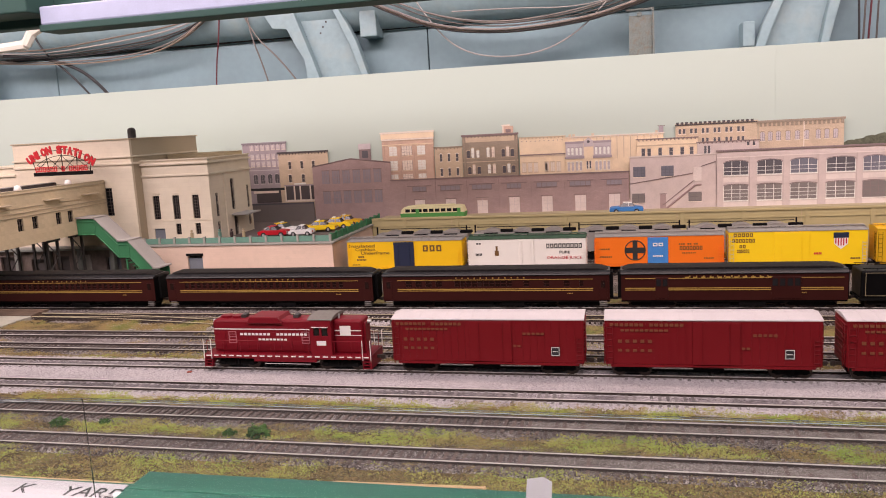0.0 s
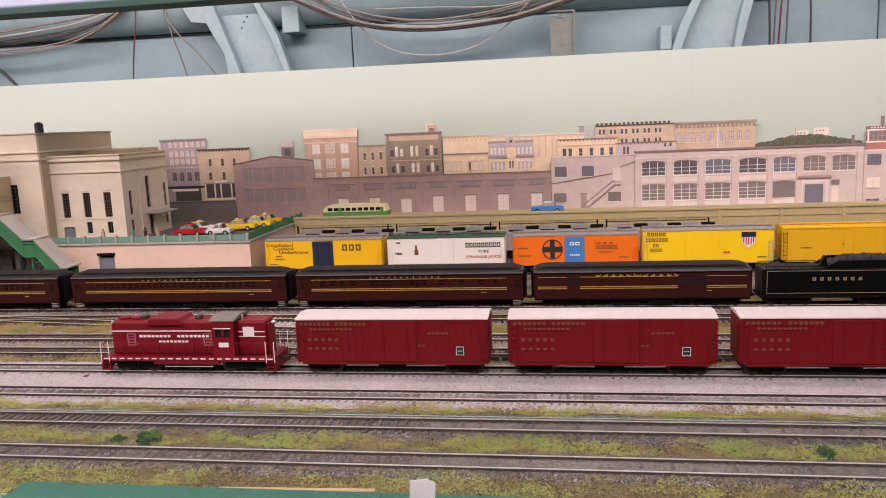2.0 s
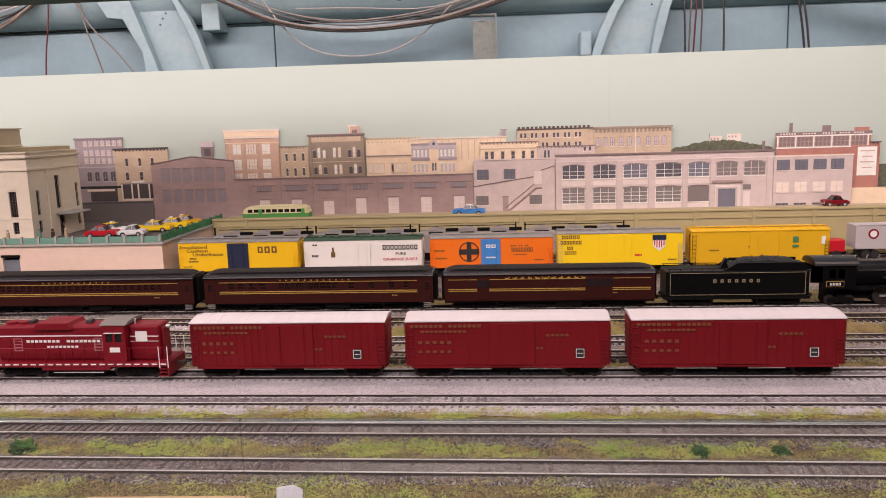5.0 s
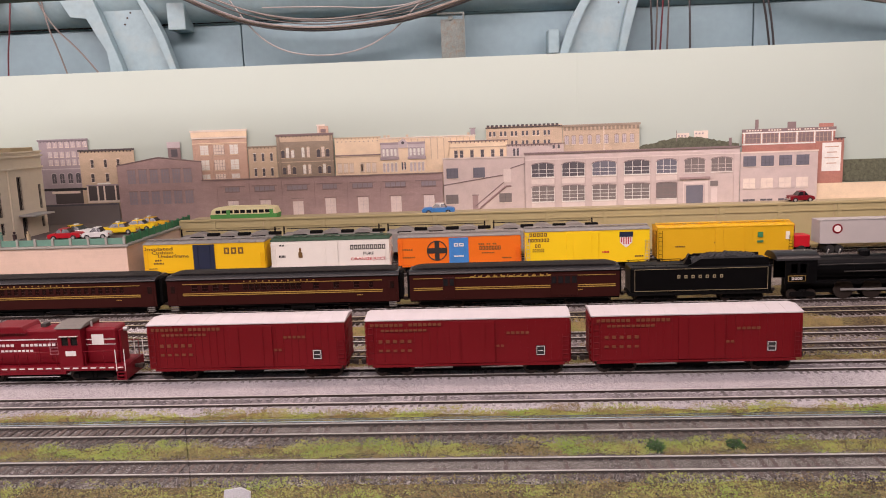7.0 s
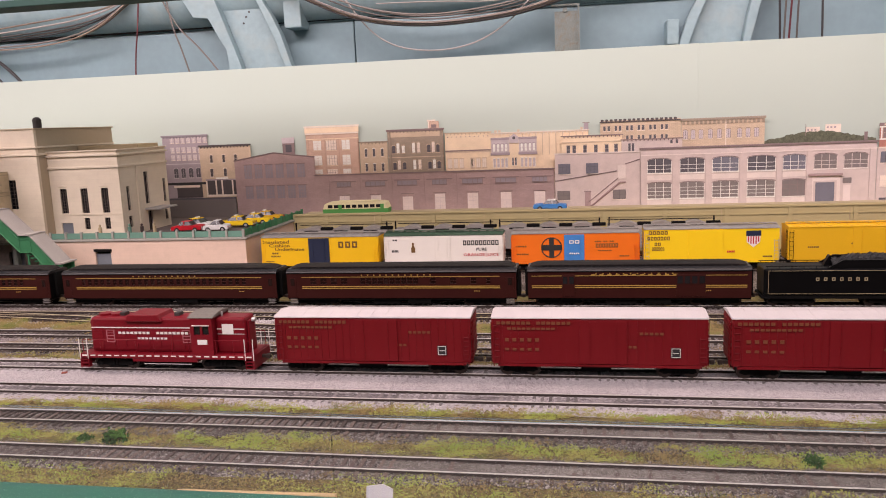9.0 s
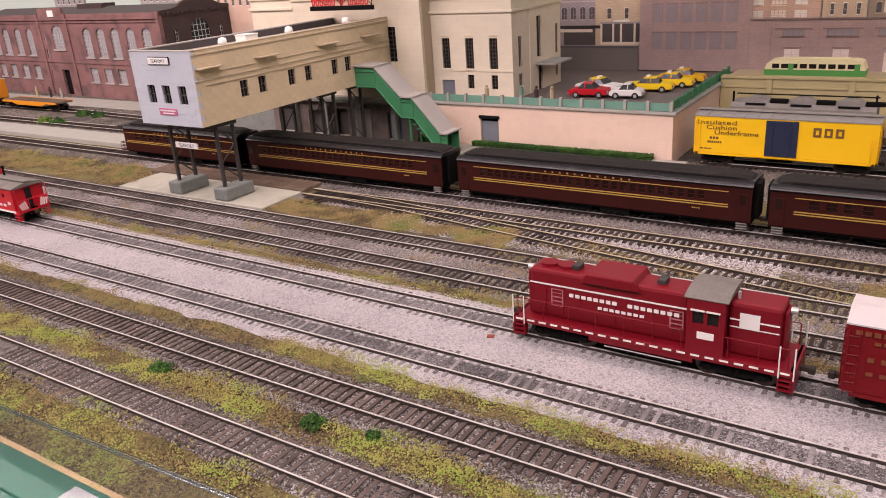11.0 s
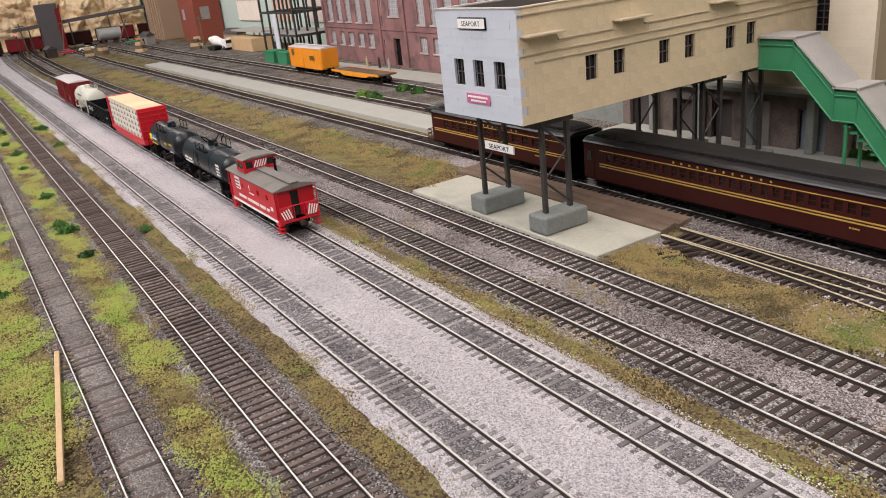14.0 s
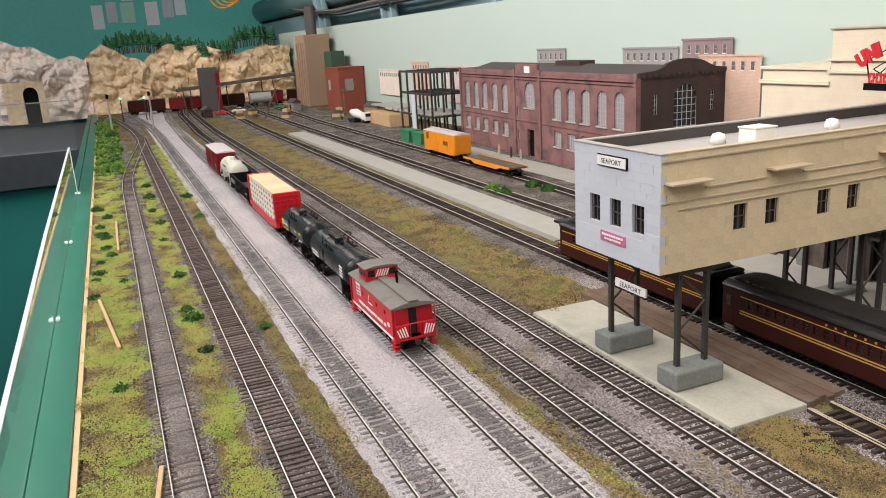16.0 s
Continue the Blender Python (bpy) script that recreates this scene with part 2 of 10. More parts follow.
M["tan_dark"] = material("tan_wall_weathered", (0.47, 0.37, 0.225), 0.85, vary=0.1, scale=25, fine=900, bump=0.1)
M["cream"] = material("cream_stone", (0.74, 0.65, 0.51), 0.85, courses=(0.02, 0.0062, 0.0003, 0.06), vary=0.05, scale=25, fine=800, bump=0.08, dirt=(0.62, 0.53, 0.40), dirt_amount=0.3)
M["roof_grey"] = material("grey_flat_roof", (0.36, 0.345, 0.325), 0.95, vary=0.12, scale=40, bump=0.2)
M["roof_dark"] = material("tarred_roof", (0.07, 0.06, 0.058), 0.95, vary=0.2, scale=50, bump=0.3)
M["grey_paint"] = material("pale_grey_block", (0.55, 0.58, 0.63), 0.8, vary=0.04, scale=25, bump=0.05)
M["grey_block"] = material("pale_grey_block_end", (0.50, 0.53, 0.58), 0.85, courses=(0.0118, 0.0059, 0.00025, 0.07), vary=0.08, scale=25, bump=0.08)
M["steel_dark"] = material("dark_steel", (0.055, 0.05, 0.047), 0.6, 0.3, vary=0.3, scale=120)
M["pane_dark"] = material("dark_glass", (0.014, 0.013, 0.015), 0.15, vary=0.3, scale=40, bump=0.0, specular=0.4)
M["pane_pale"] = material("frosted_glass", (0.34, 0.34, 0.36), 0.35, vary=0.12, scale=40, bump=0.0)
M["frame_dark"] = material("brown_window_frame", (0.075, 0.06, 0.05), 0.6)
M["frame_white"] = material("white_window_frame", (0.5, 0.49, 0.49), 0.6)
M["green_paint"] = material("green_stair_paint", (0.025, 0.2, 0.09), 0.55, vary=0.12, scale=80, bump=0.08)
M["fence_green"] = material("pale_green_fence", (0.12, 0.28, 0.22), 0.6, vary=0.15, scale=90)
M["pink_stone"] = material("pink_stone", (0.70, 0.52, 0.42), 0.85, courses=(0.012, 0.0035, 0.0002, 0.05), vary=0.06, scale=30, fine=700, bump=0.12, dirt=(0.55, 0.42, 0.33), dirt_amount=0.35)
M["asphalt"] = material("plaza_asphalt", (0.16, 0.13, 0.12), 0.95, vary=0.15, scale=40, bump=0.2)
M["brick"] = material("factory_brick", (0.235, 0.115, 0.11), 0.9, courses=(0.0052, 0.0017, 0.0002, 0.22), vary=0.4, scale=14, fine=900, bump=0.4, dirt=(0.075, 0.053, 0.055), dirt_amount=0.85)
M["brick_dark"] = material("sooty_brick", (0.062, 0.036, 0.034), 0.9, courses=(0.0052, 0.0017, 0.0002, 0.25), vary=0.35, scale=16, fine=900, bump=0.4, dirt=(0.03, 0.024, 0.024), dirt_amount=0.6)
M["brick_red"] = material("red_brick", (0.30, 0.065, 0.04), 0.9, courses=(0.008, 0.0026, 0.0004, 0.3), vary=0.25, scale=20, fine=500, bump=0.3, dirt=(0.2, 0.09, 0.06), dirt_amount=0.6)
M["fascia"] = material("green_fascia", (0.010, 0.12, 0.08), 0.35, vary=0.08, scale=8, fine=300, bump=0.03)
M["teal_wall"] = material("teal_wall_paint", (0.11, 0.60, 0.53), 0.5, vary=0.1, scale=3, fine=60, bump=0.03)
M["rock_pale"] = material("pale_plaster_rock", (0.78, 0.67, 0.585), 0.95, vary=0.25, scale=10, fine=60, bump=0.5, depth=0.01, dirt=(0.40, 0.33, 0.28), dirt_amount=0.5)
M["rock_tan"] = material("tan_plaster_rock", (0.70, 0.53, 0.34), 0.95, vary=0.3, scale=10, fine=60, bump=0.5, depth=0.01, dirt=(0.38, 0.26, 0.15), dirt_amount=0.55)
M["blue_wall"] = material("pale_blue_wall", (0.19, 0.31, 0.355), 0.6, vary=0.07, scale=7, fine=90, bump=0.05, dirt=(0.155, 0.235, 0.26), dirt_amount=0.35)
M["blue_beam"] = material("pale_blue_steel", (0.235, 0.365, 0.405), 0.5, vary=0.12, scale=14, fine=110, bump=0.08, dirt=(0.33, 0.40, 0.38), dirt_amount=0.4)
M["floor"] = material("dark_room_floor", (0.045, 0.05, 0.06), 0.7, vary=0.2, scale=3, fine=40)
M["ceiling"] = material("room_ceiling", (0.5, 0.55, 0.58), 0.9, vary=0.05, scale=2, fine=30)
M["glass"] = material("clear_acrylic", (0.97, 1.0, 0.985), 0.02, transmission=0.988)
M["acrylic_edge"] = material("frosted_acrylic_edge", (0.75, 0.8, 0.78), 0.5, vary=0.05)
M["white"] = material("white_paint", (0.78, 0.77, 0.74), 0.6, vary=0.05, scale=90)
M["cable"] = material("grey_cable", (0.15, 0.135, 0.125), 0.5, spread=0.5)
M["cable_tan"] = material("tan_cable", (0.26, 0.20, 0.155), 0.5, spread=0.4)
M["cable_pale"] = material("pale_grey_cable", (0.30, 0.285, 0.275), 0.45, spread=0.2)
M["cable_black"] = material("black_cable", (0.025, 0.025, 0.028), 0.5, spread=0.3)
M["cable_red"] = material("red_cable", (0.11, 0.012, 0.02), 0.5)
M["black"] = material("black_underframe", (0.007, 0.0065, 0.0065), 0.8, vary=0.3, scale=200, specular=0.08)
M["wheel"] = material("steel_wheel", (0.06, 0.045, 0.038), 0.5, 0.6, vary=0.2, scale=300)
M["tuscan"] = material("tuscan_red_paint", (0.041, 0.010, 0.0085), 0.36, specular=0.12, vary=0.12, scale=60, bump=0.02)
M["coach_roof"] = material("black_coach_roof", (0.013, 0.012, 0.0135), 0.34, specular=0.4, vary=0.3, scale=40, bump=0.05, dirt=(0.03, 0.026, 0.024), dirt_amount=0.4)
M["coach_roof_dusty"] = material("dusty_coach_roof", (0.017, 0.015, 0.014), 0.7, specular=0.15, vary=0.25, scale=40, bump=0.08, dirt=(0.035, 0.03, 0.027), dirt_amount=0.45)
M["coach_pane"] = material("dark_coach_window", (0.020, 0.009, 0.008), 0.25, vary=0.5, scale=120, bump=0.0, specular=0.3)
M["gold"] = material("gold_lettering", (0.44, 0.27, 0.06), 0.5, bump=0.0)
M["loco_black"] = material("locomotive_black", (0.0035, 0.0035, 0.004), 0.42, specular=0.12, vary=0.2, scale=80, bump=0.03)
M["coal"] = material("coal_load", (0.012, 0.012, 0.014), 0.55, vary=0.5, scale=500, fine=1800, bump=1.0, depth=0.001)
M["silver"] = material("silver_paint", (0.5, 0.49, 0.48), 0.4, 0.5)
M["yellow"] = material("reefer_yellow", (0.86, 0.50, 0.008), 0.5, vary=0.05, scale=50, bump=0.03)
M["yellow_bright"] = material("armour_yellow", (0.90, 0.60, 0.01), 0.5, vary=0.04, scale=50, bump=0.03)
M["yellow_deep"] = material("chrome_yellow", (0.72, 0.40, 0.01), 0.5, vary=0.05, scale=50, bump=0.03)
M["navy"] = material("navy_door", (0.012, 0.02, 0.05), 0.5)
M["cream_white"] = material("reefer_white", (0.8, 0.77, 0.7), 0.5, vary=0.04, scale=50)
M["orange"] = material("reefer_orange", (0.88, 0.17, 0.008), 0.5, vary=0.05, scale=50)
M["blue"] = material("door_blue", (0.03, 0.22, 0.55), 0.5)
M["roof_silver"] = material("galvanised_roof", (0.33, 0.31, 0.29), 0.5, 0.3, vary=0.15, scale=60)
M["dark_green"] = material("dark_green_roof", (0.03, 0.08, 0.045), 0.6)
M["mineral_red"] = material("boxcar_red", (0.18, 0.0045, 0.008), 0.5, specular=0.3, vary=0.08, scale=50, bump=0.03)
M["pale_roof"] = material("dusty_white_roof", (0.60, 0.55, 0.55), 0.6, vary=0.08, scale=60)
M["bright_red"] = material("signal_red", (0.55, 0.010, 0.020), 0.42, vary=0.06, scale=50, bump=0.02)
M["dull_red"] = material("locomotive_red", (0.195, 0.006, 0.013), 0.42, specular=0.3, vary=0.08, scale=50, bump=0.02)
M["grille_rose"] = material("faded_white_grille", (0.42, 0.14, 0.16), 0.6)
M["tank_white"] = material("tank_white", (0.58, 0.57, 0.49), 0.45, vary=0.06, scale=50)
M["tank_black"] = material("tank_black", (0.0085, 0.0105, 0.015), 0.33, specular=0.45, vary=0.25, scale=60, dirt=(0.03, 0.03, 0.03), dirt_amount=0.3)
M["gondola_black"] = material("gondola_black", (0.004, 0.004, 0.005), 0.65, specular=0.15, vary=0.2, scale=80)
M["lumber_wrap"] = material("lumber_wrap", (0.76, 0.71, 0.56), 0.7, vary=0.08, scale=70)
M["lumber_top"] = material("lumber_top", (0.7, 0.5, 0.31), 0.75, vary=0.1, scale=70, spread=0.12)
M["purple"] = material("wrap_emblem", (0.12, 0.08, 0.2), 0.7)
M["text_white"] = material("white_lettering", (0.8, 0.78, 0.74), 0.6, bump=0.0, vary=0.03)
M["text_red"] = material("red_lettering", (0.55, 0.02, 0.03), 0.6, bump=0.0, vary=0.03)
M["text_black"] = material("black_lettering", (0.02, 0.02, 0.02), 0.6, bump=0.0, vary=0.03)
M["text_brown"] = material("brown_lettering", (0.16, 0.08, 0.02), 0.6, bump=0.0, vary=0.03)
M["hopper_grey"] = material("hopper_grey", (0.26, 0.24, 0.22), 0.7, vary=0.15, scale=60)
M["orange_mow"] = material("service_orange", (0.75, 0.27, 0.015), 0.5, vary=0.08, scale=50)
M["wood_pale"] = material("bare_basswood", (0.55, 0.37, 0.2), 0.7, vary=0.15, scale=60, fine=600)
M["pine"] = material("pine_green", (0.02, 0.11, 0.045), 0.85, vary=0.25, scale=30, spread=0.3)
M["sign_red"] = material("red_sign_letters", (0.62, 0.02, 0.025), 0.5)
M["pink"] = material("pink_notice", (0.5, 0.13, 0.25), 0.6)
M["rubber"] = material("black_rubber", (0.015, 0.015, 0.015), 0.8)
M["tape"] = material("grey_tape", (0.46, 0.45, 0.47), 0.6, vary=0.06, scale=30)


# ---- mesh helpers ----
def part(name, bm, mat, parent=None, label="", smooth=False):
    """Links a bmesh as one mesh object under a thing or a part."""
    me = bpy.data.meshes.new(name)
    bm.to_mesh(me)
    bm.free()
    me.materials.append(M[mat] if isinstance(mat, str) else mat)
    if smooth:
        for f in me.polygons:
            f.use_smooth = True
    ob = new(name, me)
    if parent is not None:
        ob.parent = parent
    if label:
        tagged(ob, label)
    return ob


def shared(name, mesh, parent, m):
    """Another object on a mesh that already exists."""
    ob = new(name, mesh)
    ob.parent = parent
    ob.matrix_basis = m
    return ob


def thing(name, label, category, x=0.0, y=0.0, z=0.0, turn=0.0, group="", kind=""):
    ob = new(name)
    ob.empty_display_size = 0.02
    ob.matrix_basis = pose(x, y, z, 0, 0, turn)
    return tagged(ob, label, category, group, kind)


def box(bm, x0, x1, y0, y1, z0, z1, bevel=0.0):
    r = bmesh.ops.create_cube(bm, size=1.0, matrix=Matrix.Translation(((x0 + x1) / 2, (y0 + y1) / 2, (z0 + z1) / 2)) @ Matrix.Diagonal((x1 - x0, y1 - y0, z1 - z0, 1)))
    if bevel:
        vs = set(r["verts"])
        es = [e for e in bm.edges if e.verts[0] in vs and e.verts[1] in vs]
        bmesh.ops.bevel(bm, geom=es, offset=bevel, segments=2, affect="EDGES", profile=0.5)
    return bm


def boxes(*rows, bevel=0.0):
    bm = bmesh.new()
    for r in rows:
        box(bm, *r, bevel=bevel)
    return bm


def rod(bm, a, b, r, seg=8, r2=None):
    a, b = Vector(a), Vector(b)
    d = b - a
    m = Matrix.Translation((a + b) / 2) @ d.to_track_quat("Z", "Y").to_matrix().to_4x4()
    bmesh.ops.create_cone(bm, cap_ends=True, segments=seg, radius1=r, radius2=r if r2 is None else r2, depth=d.length, matrix=m)
    return bm


def ball(bm, c, r, seg=8, squash=1.0):
    bmesh.ops.create_uvsphere(bm, u_segments=seg, v_segments=max(seg // 2, 4), radius=r, matrix=Matrix.Translation(c) @ Matrix.Diagonal((1, 1, squash, 1)))
    return bm


def tube(bm, points, r, seg=6):
    for a, b in zip(points[:-1], points[1:]):
        rod(bm, a, b, r, seg)
    return bm


def prism(bm, outline, axis, a, b):
    """A flat outline pushed along an axis from a to b. outline: pairs in the two other axes, in order."""
    def at(u, v, w):
        return {"x": (w, u, v), "y": (u, w, v), "z": (u, v, w)}[axis]
    va = [bm.verts.new(at(u, v, a)) for u, v in outline]
    vb = [bm.verts.new(at(u, v, b)) for u, v in outline]
    fs = [bm.faces.new(va), bm.faces.new(vb)]
    k = len(outline)
    for i in range(k):
        fs.append(bm.faces.new((va[i], va[(i + 1) % k], vb[(i + 1) % k], vb[i])))
    bmesh.ops.recalc_face_normals(bm, faces=fs)
    return bm


def pierced(x0, x1, z0, z1, y0, y1, holes):
    """A wall in the xz plane from y0 to y1 thick, with openings (x0, x1, z0, z1) through it."""
    bm = bmesh.new()
    xs = sorted({x0, x1, *(h[0] for h in holes), *(h[1] for h in holes)})
    zs = sorted({z0, z1, *(h[2] for h in holes), *(h[3] for h in holes)})
    xs, zs = [x for x in xs if x0 <= x <= x1], [z for z in zs if z0 <= z <= z1]
    solid = {}
    for i in range(len(xs) - 1):
        for k in range(len(zs) - 1):
            cx, cz = (xs[i] + xs[i + 1]) / 2, (zs[k] + zs[k + 1]) / 2
            solid[i, k] = not any(h[0] < cx < h[1] and h[2] < cz < h[3] for h in holes)
    seen = {}

    def v(i, k, y):
        key = (i, k, y)
        if key not in seen:
            seen[key] = bm.verts.new((xs[i], y, zs[k]))
        return seen[key]

    for (i, k), s in solid.items():
        if not s:
            continue
        bm.faces.new((v(i, k, y0), v(i + 1, k, y0), v(i + 1, k + 1, y0), v(i, k + 1, y0)))
        bm.faces.new((v(i, k, y1), v(i, k + 1, y1), v(i + 1, k + 1, y1), v(i + 1, k, y1)))
        for di, dk, p, q in ((-1, 0, (i, k), (i, k + 1)), (1, 0, (i + 1, k + 1), (i + 1, k)), (0, -1, (i + 1, k), (i, k)), (0, 1, (i, k + 1), (i + 1, k + 1))):
            if not solid.get((i + di, k + dk), False):
                bm.faces.new((v(*p, y0), v(*q, y0), v(*q, y1), v(*p, y1)))
    bmesh.ops.recalc_face_normals(bm, faces=bm.faces)
    return bm


def window(parent, x0, x1, z0, z1, y, cols=2, rows=4, frame="frame_dark", pane="pane_dark", bar=0.0007, deep=0.0015, arched=False, m=None):
    """A window in the plane y: a frame with glazing bars, and its pane behind them."""
    bm = bmesh.new()
    top = z1
    w = x1 - x0
    if arched:
        r, n = w / 2, 8
        prism(bm, [(x0, z1 - r)] + [(x0 + r - r * math.cos(math.pi * k / n), z1 - r + r * math.sin(math.pi * k / n)) for k in range(1, n)] + [(x1, z1 - r)], "y", y + 0.0008, y + 0.001)
        top = z1 - r
    if arched:
        for k in range(cols + 1):
            x = x0 + w * k / cols
            rise = math.sqrt(max((w / 2) ** 2 - (x - (x0 + x1) / 2) ** 2, 0))
            box(bm, max(x - bar / 2, x0), min(x + bar / 2, x1), y, y + 0.0006, z0, top + rise)
        for k in range(rows + 1):
            z = z0 + (top - z0) * k / rows
            box(bm, x0, x1, y - 0.0001, y + 0.0007, max(z - bar / 2, z0), min(z + bar / 2, z1))
    else:
        bm.free()
        u, v, g = w / cols, (z1 - z0) / rows, bar / 2
        bm = pierced(x0, x1, z0, z1, y, y + 0.0006, [(x0 + u * i + g, x0 + u * (i + 1) - g, z0 + v * k + g, z0 + v * (k + 1) - g) for i in range(cols) for k in range(rows)])
    win = part("window", bm, frame, parent)
    b2 = boxes((x0, x1, y + deep, y + deep + 0.0006, z0, z1))
    part("pane", b2, pane, win)
    if m is not None:
        win.matrix_basis = m
    return win


def lettering(text, size, mat, parent, m, name="lettering", spacing=1.0, extrude=0.0002, width=None, bold=0.0):
    """Built-in letters as a mesh; m places the text's baseline start, letters along x and up along z, facing -y."""
    cu = bpy.data.curves.new("letters", "FONT")
    cu.body, cu.size, cu.extrude, cu.space_character, cu.resolution_u = text, size, extrude, spacing, 2
    cu.offset = bold
    tmp = bpy.data.objects.new("letters", cu)
    scene.collection.objects.link(tmp)
    bpy.context.view_layer.update()
    me = bpy.data.meshes.new_from_object(tmp.evaluated_get(bpy.context.evaluated_depsgraph_get()))
    bpy.data.objects.remove(tmp)
    if width and len(me.vertices):
        xs = [v.co.x for v in me.vertices]
        me.transform(Matrix.Diagonal((width / max(max(xs) - min(xs), 1e-6), 1, 1, 1)))
    me.transform(pose(0, 0, 0, 90, 0, 0))
    me.materials.clear()
    me.materials.append(M[mat])
    ob = new(name, me)
    ob.parent = parent
    ob.matrix_basis = m
    return ob


def bars(parent, x, z, n, w, h, gap, y, mat, name="marking", gaps=()):
    """A row of plain blocks in place of lettering, along x on the plane y; large ones are hollow."""
    bm = bmesh.new()
    for k in range(n):
        if k in gaps:
            continue
        a, b = x + k * (w + gap), x + k * (w + gap) + w
        if h > 0.0025 and w > 0.0017 and n > 1:
            t = min(w * 0.3, h * 0.26)
            for r in ((a, a + t, z, z + h), (b - t, b, z, z + h), (a + t, b - t, z + h - t, z + h), (a + t, b - t, z, z + t)):
                box(bm, r[0], r[1], y - 0.00015, y + 0.0003, r[2], r[3])
        else:
            box(bm, a, b, y - 0.00015, y + 0.0003, z, z + h)
    return part(name, bm, mat, parent)


def repeat_box(name, rows, mat, parent):
    """Alike small boxes as parts of their own on one mesh; rows: x, y, z of each, and one size."""
    (sx, sy, sz), places = rows
    bm = boxes((-sx / 2, sx / 2, -sy / 2, sy / 2, -sz / 2, sz / 2))
    me = bpy.data.meshes.new(name)
    bm.to_mesh(me)
    bm.free()
    me.materials.append(M[mat])
    return [shared(name, me, parent, Matrix.Translation(p)) for p in places]

# ---- ground and room ----
RAIL_Z = 0.0045
GAUGE = 0.0165


def rough_sheet(x0, x1, y0, y1, step_x, step_y, z, amp, freq, edge=0.0, drop=0.003, seed=0.0):
    """A ground sheet with uneven relief; edge: how far its long sides wander and slope away."""
    bm = bmesh.new()
    nx, ny = max(int((x1 - x0) / step_x), 1), max(int((y1 - y0) / step_y), 2)
    rows = []
    for i in range(nx + 1):
        x = x0 + (x1 - x0) * i / nx
        wa = edge * noise.noise((x * 22, seed, 1.3)) + edge * 0.6 * noise.noise((x * 90, seed, 4.1))
        wb = edge * noise.noise((x * 22, seed + 9, 2.3)) + edge * 0.6 * noise.noise((x * 90, seed + 5, 7.1))
        row = []
        for k in range(ny + 1):
            f = k / ny
            y = (y0 + wa) * (1 - f) + (y1 + wb) * f
            zz = z + amp * noise.noise((x * freq, y * freq, seed)) + amp * 0.5 * noise.noise((x * freq * 4, y * freq * 4, seed))
            if edge and k in (0, ny):
                zz = z - drop
            row.append(bm.verts.new((x, y, zz)))
        rows.append(row)
    for i in range(nx):
        for k in range(ny):
            bm.faces.new((rows[i][k], rows[i + 1][k], rows[i + 1][k + 1], rows[i][k + 1]))
    return bm


X0, X1 = -4.3, 1.7
FRONT, BACK = 0.43, 1.32
tagged(part("ground", rough_sheet(X0, X1, FRONT, BACK, 0.012, 0.008, 0.0, 0.0012, 40), "earth", smooth=True), "brown earth-coloured baseboard scenery with patches of turf", "ground", kind="structure")
BEDS = [
    ("ballast_bed", "dark grey ballast bed under the front siding track", -2.6, X1, 0.4705, 0.510, "ballast_front", 1),
    ("ballast_bed", "dark grey ballast bed under a yard track", X0, X1, 0.5225, 0.5685, "ballast_front", 2),
    ("ballast_bed", "pale grey ballast bed under two main tracks", X0, X1, 0.5775, 0.6815, "ballast_white", 3),
    ("ballast_bed", "dark grey ballast bed under two yard tracks", -1.15, X1, 0.6895, 0.7745, "ballast_grey", 4),
    ("ballast_bed", "brown-grey ballast bed under two yard tracks, west end", X0, -1.1501, 0.6895, 0.7745, "ballast_yard", 8),
    ("ballast_bed", "grey ballast bed under the passenger track", -0.86, X1, 0.842, 0.905, "ballast_grey", 5),
    ("ballast_bed", "brown-grey ballast bed under the passenger track, west end", X0, -0.8601, 0.842, 0.905, "ballast_yard", 9),
    ("ballast_bed", "grey ballast bed under the crossover", -0.56, X1, 0.806, 0.8405, "ballast_grey", 7),
    ("ballast_bed", "grey ballast bed under the rear yard tracks", X0, X1, 0.955, 1.20, "ballast_yard", 6),
]
for nm, lab, a, b, c, d, mt, sd in BEDS:
    tagged(part(nm, rough_sheet(a, b, c, d, 0.006 if sd < 5 else 0.014, 0.005 if sd < 5 else 0.008, {1: 0.0022, 3: 0.0022, 4: 0.0019, 8: 0.0019, 7: 0.0009}.get(sd, 0.0016), 0.0005, 160, 0.0025, 0.004, sd), mt, smooth=True), lab, "ballast", kind="structure")

